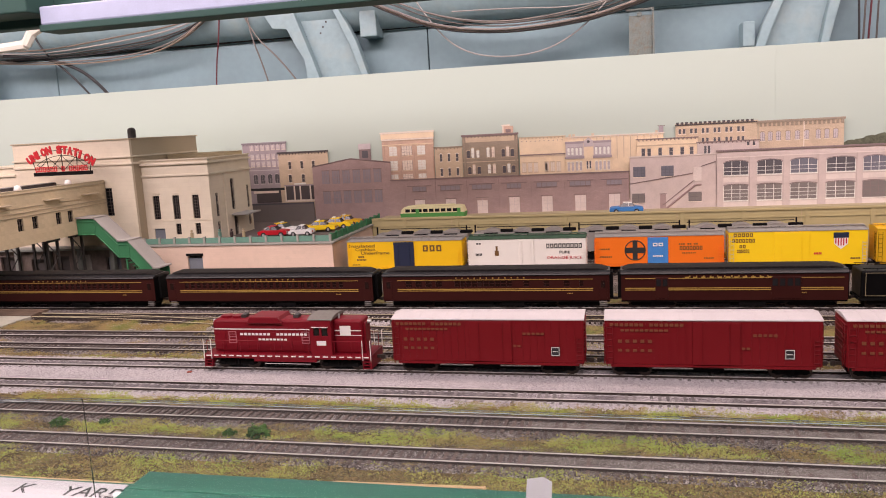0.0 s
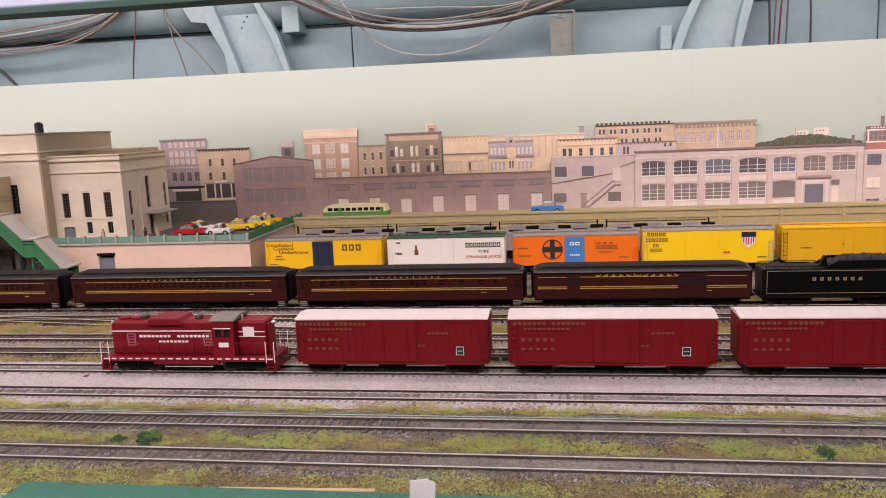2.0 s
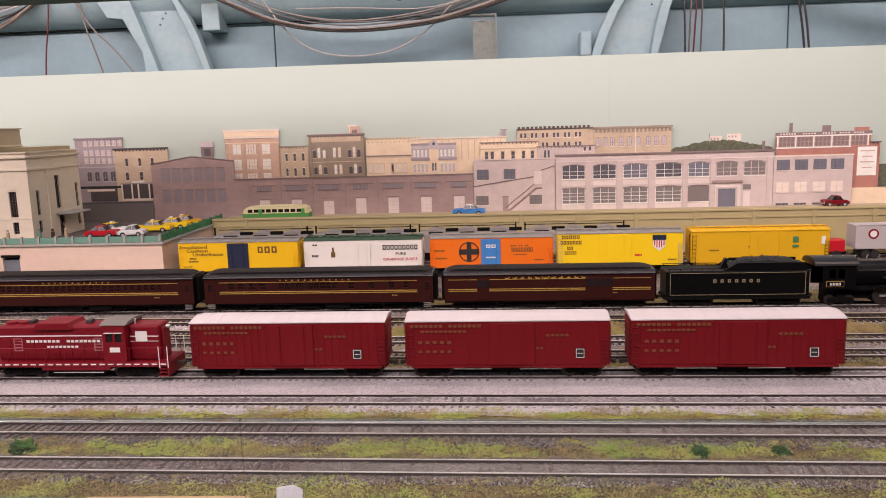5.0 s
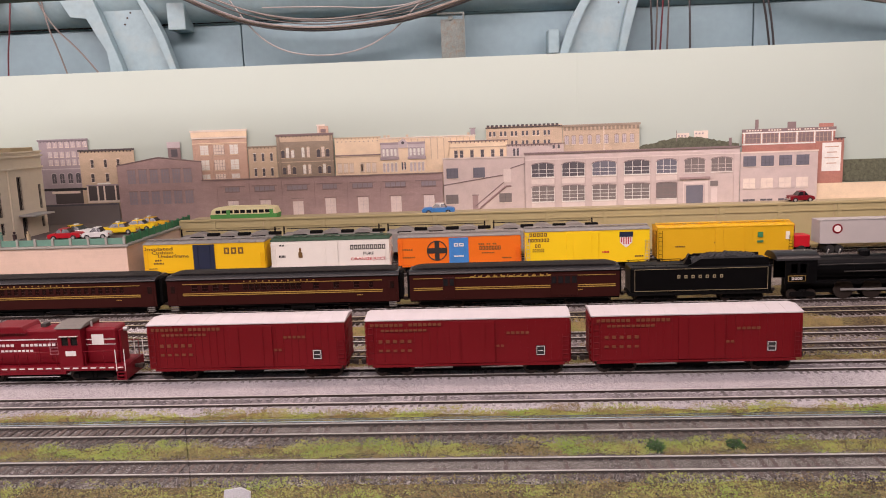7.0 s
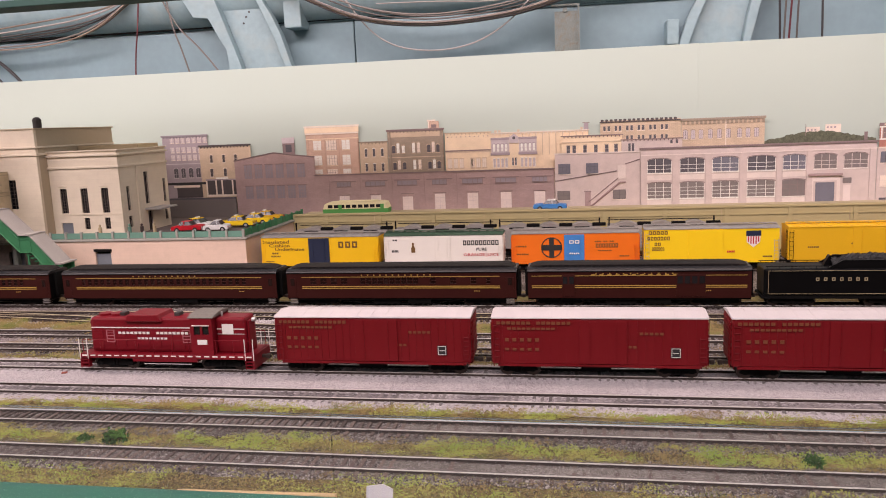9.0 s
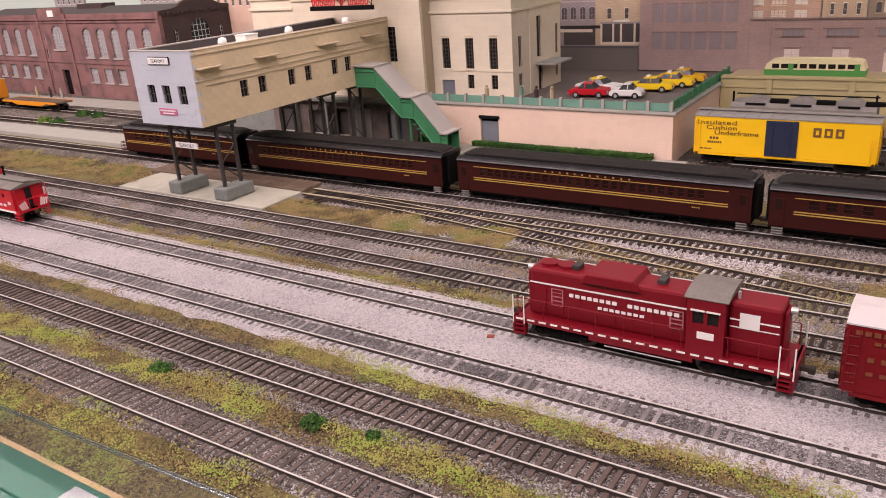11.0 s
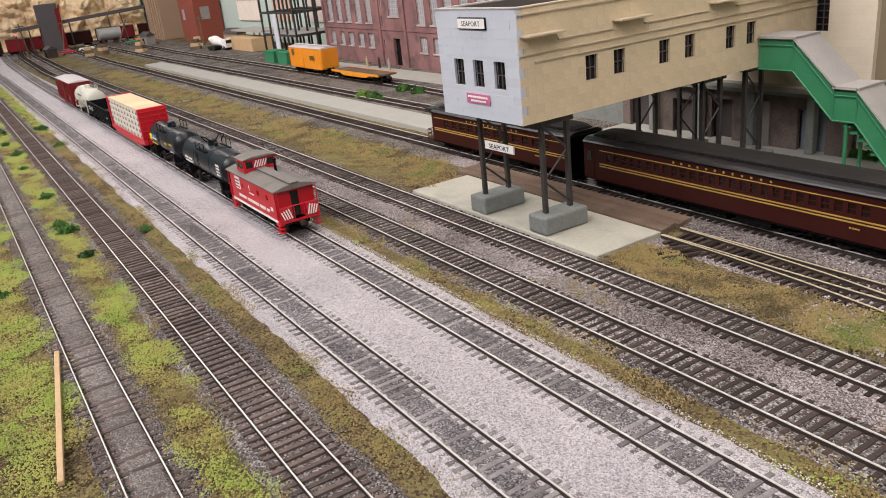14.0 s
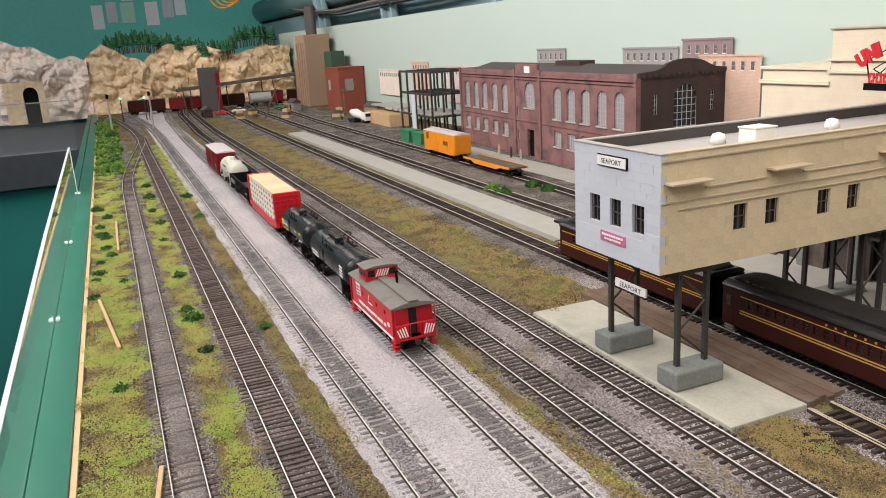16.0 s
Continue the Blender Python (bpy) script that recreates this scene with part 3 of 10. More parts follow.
T1Y, T2Y = 0.490, 0.5451
for yy, half, zz, mt, lab, xa, xb in (
        (0.600, 0.0079, 0.0025, "ballast_grime", "oil-darkened ballast between the rails of a main track", -2.5, 0.06),
        (0.600, 0.0079, 0.0025, "ballast_dusty", "dusty ballast between the rails of a main track", 0.055, X1),
        (0.6578, 0.0079, 0.0025, "ballast_grime", "oil-darkened ballast between the rails under the freight train", -2.5, 0.02),
        (0.6578, 0.0079, 0.0025, "ballast_dusty", "dusty ballast between the rails under the freight train", 0.015, X1),
        (T1Y, 0.0079, 0.0026, "ballast_silt", "brown-grey silt between the rails of the front siding", -1.6, -0.5),
        (T1Y, 0.0079, 0.0026, "ballast_silt", "brown-grey silt between the rails of the front siding", 0.08, X1),
        (T2Y, 0.0079, 0.0026, "ballast_silt", "brown-grey silt between the rails of the yard track", 0.08, X1),
        (0.7089, 0.0160, 0.0022, "ballast_soot", "sooty ballast along a rear yard track", -2.5, X1),
        (0.7550, 0.0120, 0.0022, "ballast_soot", "sooty ballast along the platform track", -2.5, X1)):
    tagged(part("ballast_bed", rough_sheet(xa, xb, yy - half, yy + half, 0.003, 0.0025, zz, 0.0003, 190, 0.0003 if half < 0.01 else 0.0016, 0.0012, yy * 31), mt, smooth=True), lab, "ballast", kind="structure")

# room: floor, walls and ceiling that close the place
tagged(part("floor", boxes((-5.2, 3.2, -3.2, 1.75, -1.15, -1.1)), "floor"), "dark blue-grey room floor in the aisle", "floor", kind="structure")
tagged(part("wall_north", boxes((-5.2, 3.2, 1.46, 1.56, -1.1, 1.5)), "blue_wall"), "pale blue painted room wall behind the backdrop", "wall", kind="structure")
tagged(part("wall_south", boxes((-5.2, 3.2, -3.3, -3.2, -1.1, 1.5)), "ceiling"), "plain pale room wall", "wall", kind="structure")
tagged(part("wall_west", boxes((-5.3, -5.2, -3.3, 1.56, -1.1, 1.5)), "teal_wall"), "dark teal painted room wall", "wall", kind="structure")
tagged(part("wall_east", boxes((3.2, 3.3, -3.3, 1.56, -1.1, 1.5)), "ceiling"), "plain pale room wall", "wall", kind="structure")
tagged(part("ceiling", boxes((-5.3, 3.3, -3.3, 1.56, 1.5, 1.56)), "ceiling"), "pale room ceiling", "ceiling", kind="structure")

# sky backdrop board
bd = tagged(part("backdrop", boxes((X0, 0.37, BACK, BACK + 0.012, -0.02, 0.2975), bevel=0.0003), "backdrop"), "pale grey-green painted sky backdrop board", "backdrop", kind="structure")
tagged(part("backdrop", boxes((0.37005, X1, BACK, BACK + 0.012, -0.02, 0.2970), bevel=0.0003), "backdrop"), "pale grey-green painted sky backdrop board", "backdrop", kind="structure")

# layout frame and green fascia along the aisle
tagged(part("layout_frame", boxes((X0, X1, FRONT, BACK + 0.012, -0.09, -0.012)), "wood_pale"), "wooden frame that carries the baseboard", "layout frame", kind="structure")
tagged(part("fascia", boxes((X0, X1, 0.418, FRONT, -0.5, 0.004), bevel=0.001), "fascia"), "dark green painted fascia board along the aisle", "fascia", kind="structure")


# ---- tracks ----
def track_line(name, label, pts, tie_mat, pieces_from, pieces_to, pitch=0.0058, rail_cap="rail_top"):
    """A track along a line of (x, y): two rails with polished heads, and ties, those near the camera one by one."""
    th = thing(name, label, "track", group="yard tracks")
    d = [0.0]
    for a, b in zip(pts[:-1], pts[1:]):
        d.append(d[-1] + math.dist(a, b))

    def along(s):
        for k in range(len(pts) - 1):
            if s <= d[k + 1] or k == len(pts) - 2:
                f = (s - d[k]) / (d[k + 1] - d[k])
                ax, ay = pts[k]
                bx, by = pts[k + 1]
                return ax + (bx - ax) * f, ay + (by - ay) * f, math.atan2(by - ay, bx - ax)
    for side in (-1, 1):
        for nm, half, z0, z1, mt in (("rail", 0.00045 if rail_cap == "rail_top" else 0.0004, 0.002, RAIL_Z - 0.0005, "rail"), ("rail_head", 0.00031 if rail_cap == "rail_top" else 0.0003, RAIL_Z - 0.0005, RAIL_Z, rail_cap)):
            bm = bmesh.new()
            rows = []
            for k, (x, y) in enumerate(pts):
                ta, tb = along(max(d[k] - 1e-5, 1e-6))[2], along(min(d[k] + 1e-5, d[-1] - 1e-6))[2]
                n = Vector((-math.sin(ta) - math.sin(tb), math.cos(ta) + math.cos(tb))).normalized()
                c = Vector((x, y)) + n * side * (GAUGE / 2 + 0.0004)
                rows.append([bm.verts.new((*(c + n * o), z)) for o, z in ((-half, z0), (half, z0), (half, z1), (-half, z1))])
            for p, q in zip(rows[:-1], rows[1:]):
                for i in range(4):
                    bm.faces.new((p[i], p[(i + 1) % 4], q[(i + 1) % 4], q[i]))
            bm.faces.new(rows[0]), bm.faces.new(rows[-1])
            bmesh.ops.recalc_face_normals(bm, faces=bm.faces)
            if nm == "rail":
                rail = part(nm, bm, mt, th)
            else:
                part(nm, bm, mt, rail)
    tie = boxes((-0.00115, 0.00115, -0.0140, 0.0140, 0.0004, 0.0026))
    me = bpy.data.meshes.new("tie")
    tie.to_mesh(me)
    tie.free()
    me.materials.append(M[tie_mat])
    verts, faces = [], []
    rnd = random.Random(len(name) + int(pts[0][1] * 9999))
    for k in range(int(d[-1] / pitch)):
        x, y, t = along((k + 0.5) * pitch)
        m = pose(x + rnd.uniform(-4e-4, 4e-4), y + rnd.uniform(-6e-4, 6e-4), rnd.uniform(-3e-4, 2e-4), 0, 0, math.degrees(t) + rnd.uniform(-1.5, 1.5))
        if pieces_from < x < pieces_to:
            shared("tie", me, th, m)
        else:
            base = len(verts)
            verts += [m @ v.co for v in me.vertices]
            faces += [[base + i for i in f.vertices] for f in me.polygons]
    if verts:
        rest = bpy.data.meshes.new("ties")
        rest.from_pydata(verts, [], faces)
        rest.materials.append(M[tie_mat])
        ob = new("tie_stretch", rest)
        ob.parent = th
        tagged(ob, "dark ties in ballast, far stretch", kind="stuff")
    return th


T1, T2, T3, T4, T5, T6, T7 = 0.490, 0.5451, 0.600, 0.6578, 0.7089, 0.7550, 0.880
track_line("track", "dark front siding track half buried in ballast", [(X1, T1), (-1.7, 0.488), (-1.85, 0.493), (-2.0, 0.503), (-2.2, 0.521), (-2.35, 0.535), (-2.5, 0.5475)], "tie_dust", -0.85, 0.05)
track_line("track", "yard track on brown plastic ties", [(X1, T2), (-2.3, T2), (-2.6, 0.548), (-2.85, 0.541), (-3.2, 0.518), (-3.5, 0.484), (-3.72, 0.44)], "tie_dust", -0.9, 0.0)
track_line("track", "main track on pale ballast-dusted ties", [(X1, T3), (-2.6, T3), (-3.0, 0.594), (-3.4, 0.572), (-3.75, 0.53)], "tie_grey", -0.85, 0.1)
track_line("track", "main track that carries the red freight train", [(X1, T4), (-2.4, T4), (-3.2, 0.67), (X0, 0.72)], "tie_grey", -0.95, 0.1)
track_line("track", "dark yard track on grey ballast", [(X1, T5), (-2.6, T5), (-3.4, 0.73), (X0, 0.80)], "tie", -0.85, 0.0)
track_line("track", "dark yard track beside the concrete platform", [(X1, T6), (-2.6, T6), (-3.4, 0.775), (X0, 0.83)], "tie", -0.85, 0.0)
track_line("track", "passenger track under the dark red coaches", [(X1, T7), (-2.6, T7), (-3.5, 0.9), (X0, 0.95)], "tie", -0.6, -0.3)
track_line("track", "rear track under the refrigerator cars", [(X1, 1.068), (-0.225, 1.068)], "tie", 9, 9)
track_line("track", "rear track under the covered hopper cars", [(X1, 1.165), (-0.3, 1.165)], "tie", 9, 9)
track_line("track", "rear track beside the long concrete platform", [(-0.62, 0.985), (-2.6, 0.985), (-3.6, 1.0), (X0, 1.04)], "tie", 9, 9)
track_line("track", "factory siding track under the orange work cars", [(-0.9, 1.045), (-1.3, 1.065), (-2.6, 1.065), (-3.4, 1.09), (X0, 1.15)], "tie", 9, 9)
track_line("track", "crossover track with bright rails from the platform end", [(X1, 0.829), (0.1, 0.829), (-0.2, 0.832), (-0.36, 0.8333), (-0.555, 0.8333)], "tie", -0.55, -0.2, rail_cap="rail_brass")
track_line("track", "turnout track with bright rails beside the crossover", [(0.02, 0.7685), (-0.06, 0.7755), (-0.13, 0.784), (-0.2, 0.793), (-0.28, 0.803), (-0.32, 0.8085), (-0.355, 0.8138), (-0.40, 0.8207), (-0.45, 0.8268), (-0.50, 0.8305), (-0.555, 0.8321)], "tie", 9, 9, rail_cap="rail_brass")


# ---- platforms ----
def slab(name, label, x0, x1, y0, y1, z1, mat):
    return tagged(part(name, boxes((x0, x1, y0, y1, -0.004, z1), bevel=0.0006), mat), label, "platform", kind="structure")


slab("platform", "worn grey concrete platform under the footbridge legs", -0.780, -0.559, 0.7705, 0.8275, 0.0042, "pad_concrete")
slab("platform", "long pale concrete platform between rear tracks", -2.33, -0.83, 0.907, 0.952, 0.006, "concrete")
slab("pavement", "pale concrete pavement below the station wall", -0.80, -0.235, 0.985, 1.049, 0.006, "concrete")
deck = thing("timber_crossing", "brown weathered timber crossing beside the coaches", "crossing", kind="structure")
for k in range(6):
    y = 0.8282 + k * 0.0054
    part("plank", boxes((-0.80, -0.559 - 0.0012 * (k % 3), y, y + 0.0052, -0.003, 0.0052 - 0.0003 * (k % 2)), bevel=0.0003), "timber_deck", deck)


# ---- station ----
QY = 1.05      # face of the quay wall
SY = 1.083     # face of the station wing
quay = thing("quay_wall", "pink stone retaining wall with a raised station plaza", "retaining wall", kind="structure")
part("wall", pierced(-0.80, -0.252, 0.0, 0.052, QY, QY + 0.006, [(-0.4775, -0.4535, 0.006, 0.038)]), "pink_stone", quay)
part("wall", boxes((-0.258, -0.252, QY + 0.006, 1.30, 0.0, 0.052)), "pink_stone", quay)
part("coping", boxes((-0.80, -0.249, QY - 0.002, QY + 0.007, 0.052, 0.055), (-0.259, -0.249, QY + 0.007, 1.30, 0.052, 0.055), bevel=0.0005), "concrete", quay)
part("plaza", boxes((-0.80, -0.259, QY + 0.007, 1.318, 0.045, 0.0535)), "asphalt", quay)
M["slate_door"] = material("slate_door", (0.16, 0.18, 0.21), 0.6)
d = part("door", boxes((-0.4775, -0.4535, QY + 0.003, QY + 0.005, 0.006, 0.034)), "slate_door", quay, "slate grey steel door")
part("lintel", boxes((-0.479, -0.452, QY - 0.0015, QY + 0.004, 0.0375, 0.041), bevel=0.0003), "black", quay)
fence = thing("plaza_fence", "pale green panel fence along the plaza edge", "fence")
for k in range(13):
    x = -0.545 + k * 0.0242
    part("post", boxes((x - 0.0016, x + 0.0016, QY - 0.0005, QY + 0.0035, 0.0551, 0.0652), bevel=0.0003), "concrete", fence)
    if k < 12:
        part("panel", boxes((x + 0.0018, x + 0.0224, QY + 0.001, QY + 0.002, 0.0555, 0.0635)), "fence_green", fence)
for k in range(11):
    y = QY + 0.004 + k * 0.0222
    part("post", boxes((-0.2565, -0.2533, y, y + 0.0032, 0.0551, 0.0662), bevel=0.0003), "green_paint", fence)
    if k < 10:
        part("panel", boxes((-0.2555, -0.2545, y + 0.0034, y + 0.022, 0.0555, 0.0645)), "green_paint", fence)

station = thing("station", "cream stone city railway station with flat parapet roofs", "station building")
wins = [(x, x + 0.0112, 0.0885, 0.1240) for x in (-0.5460, -0.5130, -0.4805)]
small = [(x, x + 0.0085, 0.065, 0.0815) for x in (-0.5115, -0.479)]
gdoor = (-0.5485, -0.5305, 0.0536, 0.0745)
part("wall", pierced(-0.560, -0.4500, 0.0536, 0.176, SY, SY + 0.005, wins + small + [gdoor]), "cream", station)
for a, b, c, e in wins:
    window(station, a, b, c, e, SY + 0.0018, 3, 8)
    part("window_head", boxes((a - 0.0015, b + 0.0015, SY - 0.001, SY + 0.001, e + 0.0025, e + 0.0038), ((a + b) / 2 - 0.002, (a + b) / 2 + 0.002, SY - 0.0008, SY + 0.001, e + 0.0038, e + 0.0052), bevel=0.0002), "cream", station)
    part("sill", boxes((a - 0.001, b + 0.001, SY - 0.001, SY + 0.001, c - 0.0016, c - 0.0003)), "cream", station)
for a, b, c, e in small:
    window(station, a, b, c, e, SY + 0.0018, 2, 4)
part("door", boxes((gdoor[0], gdoor[1], SY + 0.002, SY + 0.004, gdoor[2], gdoor[3])), d.data.materials[0], station, "slate grey double door")
# side of the wing, to the plaza
SXW = -0.4500
side_holes = [(1.098, 1.107, 0.0645, 0.081), (1.098, 1.107, 0.089, 0.124), (1.146, 1.158, 0.094, 0.142), (1.149, 1.162, 0.0536, 0.083), (1.198, 1.206, 0.092, 0.128), (1.198, 1.206, 0.064, 0.08)]
rot = pose(SXW, 0, 0, 0, 0, 90)
w2 = part("wall", pierced(SY + 0.0052, 1.213, 0.0536, 0.176, -0.0001, 0.005, side_holes), "cream", station)
w2.matrix_basis = rot
for a, b, c, e in side_holes:
    window(station, a, b, c, e, 0.0016, 2, 6 if e - c > 0.03 else 3, m=rot)
part("wall", boxes((-0.560, SXW - 0.0052, 1.208, 1.213, 0.0536, 0.176)), "cream", station)
part("cornice", boxes((-0.561, -0.4480, SY - 0.0022, SY - 0.0001, 0.1525, 0.1555), (-0.561, -0.4480, SY - 0.0032, SY - 0.0001, 0.1695, 0.1725), (-0.4498, -0.4477, SY, 1.214, 0.1525, 0.1555), (-0.4498, -0.4467, SY, 1.214, 0.1695, 0.1725), bevel=0.0004), "cream", station)
part("coping", boxes((-0.561, -0.4475, SY - 0.002, SY + 0.006, 0.1761, 0.178), (-0.4560, -0.4475, SY + 0.006, 1.214, 0.1761, 0.178), bevel=0.0004), "cream", station)
part("belt_course", boxes((-0.560, -0.4495, SY - 0.0008, SY - 0.0001, 0.0855, 0.0865)), "cream", station)
part("roof", boxes((-0.559, -0.4560, SY + 0.0052, 1.207, 0.168, 0.171)), "roof_grey", station)
part("pilaster", boxes((-0.4498, -0.4482, 1.1250, 1.1290, 0.0536, 0.1520)), "cream", station)
part("canopy", boxes((-0.4495, -0.424, 1.140, 1.190, 0.0852, 0.0878), bevel=0.0005), "roof_grey", station, "flat grey entrance canopy")
# tall central block and its lower west end
TY = 1.062
TALL = [(-0.6215, -0.5985, 0.0985, 0.1400)]
part("wall", pierced(-0.762, -0.5605, 0.0536, 0.210, TY, TY + 0.005, TALL), "cream", station)
window(station, -0.6215, -0.5985, 0.0985, 0.1400, TY + 0.0018, 4, 8)
part("wall", boxes((-0.84, -0.7622, TY + 0.001, 1.19, 0.0536, 0.176)), "cream", station)
part("coping", boxes((-0.842, -0.7622, TY - 0.001, 1.192, 0.1761, 0.179), (-0.8425, -0.7622, TY - 0.0015, TY + 0.0009, 0.163, 0.1665), bevel=0.0004), "cream", station)
# east wall of the cream block, coloured tan to imitate its shaded side
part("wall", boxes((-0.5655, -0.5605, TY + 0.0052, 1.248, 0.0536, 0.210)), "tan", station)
part("wall", boxes((-0.762, -0.5657, 1.243, 1.248, 0.0536, 0.210), (-0.762, -0.757, TY + 0.0052, 1.2428, 0.0536, 0.210)), "cream", station)
part("roof_slab", boxes((-0.556, -0.456, 1.150, 1.206, 0.1711, 0.1835), bevel=0.0005), "tan_dark", station, "low grey-tan roof slab behind the parapet")
part("cornice", boxes((-0.764, -0.558, TY - 0.0022, TY - 0.0001, 0.1735, 0.1765), (-0.764, -0.558, TY - 0.0025, TY - 0.0001, 0.184, 0.1865), (-0.5603, -0.558, TY, 1.248, 0.1735, 0.1765), (-0.5603, -0.558, TY, 1.248, 0.184, 0.1865), bevel=0.0004), "cream", station)
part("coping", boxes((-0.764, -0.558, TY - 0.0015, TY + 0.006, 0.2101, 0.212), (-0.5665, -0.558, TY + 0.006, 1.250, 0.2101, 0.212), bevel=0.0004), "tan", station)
part("roof", boxes((-0.757, -0.5657, TY + 0.0052, 1.243, 0.202, 0.205)), "roof_dark", station)
bm = bmesh.new()
rod(bm, (-0.5665, 1.08, 0.205), (-0.5665, 1.08, 0.223), 0.0058, 12)
ball(bm, (-0.5665, 1.08, 0.2225), 0.0062, 12, 0.8)
part("roof_ventilator", bm, "steel_dark", station, "dark dome-topped roof ventilator")

# red sign on a lattice, on the footbridge roof
sign = thing("roof_sign", "red arched station name sign on a black lattice", "sign", x=-0.6555, y=1.034, z=0.1632)
sign.matrix_basis = sign.matrix_basis @ Matrix.Diagonal((0.9, 1, 0.9, 1))
bm = bmesh.new()
R, CZ = 0.098, -0.0565
box(bm, -0.055, 0.055, -0.0012, 0.0012, 0.0, 0.006)
ARC = [math.radians(57 + 66 * k / 12) for k in range(13)]
for k, a in enumerate(ARC):
    if k < 12:
        b = ARC[k + 1]
        for f in (1.0, 0.905):
            rod(bm, (R * f * math.cos(a), 0.0008, CZ + R * f * math.sin(a)), (R * f * math.cos(b), 0.0008, CZ + R * f * math.sin(b)), 0.0005, 5)
    if k % 3 == 0:
        rod(bm, (R * 1.06 * math.cos(a), 0.0008, CZ + R * 1.06 * math.sin(a)), (R * 0.95 * math.cos(a), 0.0008, 0.006), 0.0007, 5)
        if k < 12:
            c = ARC[k + 3]
            rod(bm, (R * 0.95 * math.cos(a), 0.0012, 0.007), (R * 0.905 * math.cos(c), 0.0012, CZ + R * 0.905 * math.sin(c)), 0.0005, 5)
            rod(bm, (R * 0.905 * math.cos(a), 0.0012, CZ + R * 0.905 * math.sin(a)), (R * 0.95 * math.cos(c), 0.0012, 0.007), 0.0005, 5)
part("lattice", bm, "black", sign)
for k, ch in enumerate("UNION STATION"):
    if ch != " ":
        a = math.radians(124 - 68 * k / 12)
        lettering(ch, 0.0165, "sign_red", sign, pose(R * math.cos(a) - 0.0044 * math.sin(a), -0.0022, CZ + R * math.sin(a) - 0.0055, 0, 90 - math.degrees(a), 0), "letter", extrude=0.0008, bold=0.0011, width=0.0042 if ch == "I" else 0.0100)
bars(sign, -0.050, 0.0065, 14, 0.0058, 0.0085, 0.0013, -0.0018, "sign_red", "lower_letters", gaps=(6, 8))

# ---- footbridge house ----
WX0, WX1, WY0, WY1, WZ0, WZ1 = -0.697, -0.6085, 0.759, 1.061, 0.0815, 0.1515
house = thing("footbridge_house", "tan block footbridge over the platforms with a pale grey end wall", "footbridge")
end_holes = [(x, x + 0.0115, 0.1025, 0.1200) for x in (-0.6795, -0.6575, -0.6345)]
part("wall", pierced(WX0, WX1, WZ0, WZ1, WY0, WY0 + 0.004, end_holes), "grey_block", house, "pale grey painted block end wall")
for a, b, c, e in end_holes:
    window(house, a, b, c, e, WY0 + 0.0018, 2, 2)
east = [(y, y + 0.0105, 0.1005, 0.1165) for y in (0.813, 0.838, 0.881, 0.907, 0.951, 0.9745)]
rot = pose(WX1, 0, 0, 0, 0, 90)
e1 = part("wall", pierced(WY0 + 0.0042, WY1, WZ0, WZ1, -0.0001, 0.004, east), "tan_block", house)
e1.matrix_basis = rot
for a, b, c, e in east:
    window(house, a, b, c, e, 0.0016, 2, 2, m=rot)
part("wall", boxes((WX0, WX0 + 0.004, WY0 + 0.0042, WY1, WZ0, WZ1)), "tan", house)
part("floor_slab", boxes((WX0 + 0.0042, WX1 - 0.0042, WY0 + 0.0042, WY1, WZ0 - 0.001, WZ0 + 0.002)), "tan_dark", house)
part("roof", boxes((WX0 + 0.0042, WX1 - 0.0042, WY0 + 0.0042, WY1, WZ1 - 0.009, WZ1 - 0.007)), "roof_grey", house, "pale grey flat roof")
part("parapet_lining", boxes((WX0 + 0.0041, WX0 + 0.0046, WY0 + 0.0047, WY1, WZ1 - 0.0069, WZ1 - 0.0002), (WX0 + 0.0047, WX1 - 0.0042, WY0 + 0.0041, WY0 + 0.0046, WZ1 - 0.0069, WZ1 - 0.0002)), "roof_dark", house)
part("parapet_cap", boxes((WX0 - 0.0006, WX1 + 0.0006, WY0 - 0.0006, WY0 + 0.0046, WZ1 + 0.0001, WZ1 + 0.0012), (WX0 - 0.0006, WX0 + 0.0046, WY0 + 0.0047, WY1, WZ1 + 0.0001, WZ1 + 0.0012), bevel=0.0003), "roof_grey", house)
part("parapet_cap", boxes((WX1 - 0.0046, WX1 + 0.0006, WY0 + 0.0047, WY1, WZ1 + 0.0001, WZ1 + 0.0012), bevel=0.0003), "tan", house)
part("string_course", boxes((WX1 + 0.0001, WX1 + 0.0011, WY0 + 0.012, WY1, 0.1185, 0.1195), (WX1 + 0.0001, WX1 + 0.0011, WY0, WY1, 0.1235, 0.1247), (WX1 + 0.0001, WX1 + 0.0013, WY0, WY1, 0.1475, 0.1488), bevel=0.0002), "tan", house)
for y in (0.761, 0.837, 0.931, 1.006):
    part("canopy", boxes((WX1 + 0.0002, WX1 + 0.009, y, y + (0.029 if y < 1 else 0.03), 0.1348, 0.1362), bevel=0.0003), "tan", house)
for a, b in ((0.7905, 0.8365), (0.8665, 0.9305), (0.9605, 1.0055)):
    part("moulding", boxes((WX1 + 0.0001, WX1 + 0.0012, a, b, 0.1298, 0.1308), bevel=0.0002), "tan", house)
part("name_board", boxes((-0.6695, -0.6385, WY0 - 0.0012, WY0 - 0.0003, 0.1395, 0.1470), bevel=0.0002), "black", house)
part("name_board_face", boxes((-0.6687, -0.6393, WY0 - 0.0016, WY0 - 0.0013, 0.1402, 0.1463)), "white", house)
lettering("SEAPORT", 0.0044, "text_black", house, pose(-0.6645, WY0 - 0.0017, 0.1417), width=0.0205, extrude=0.00005)
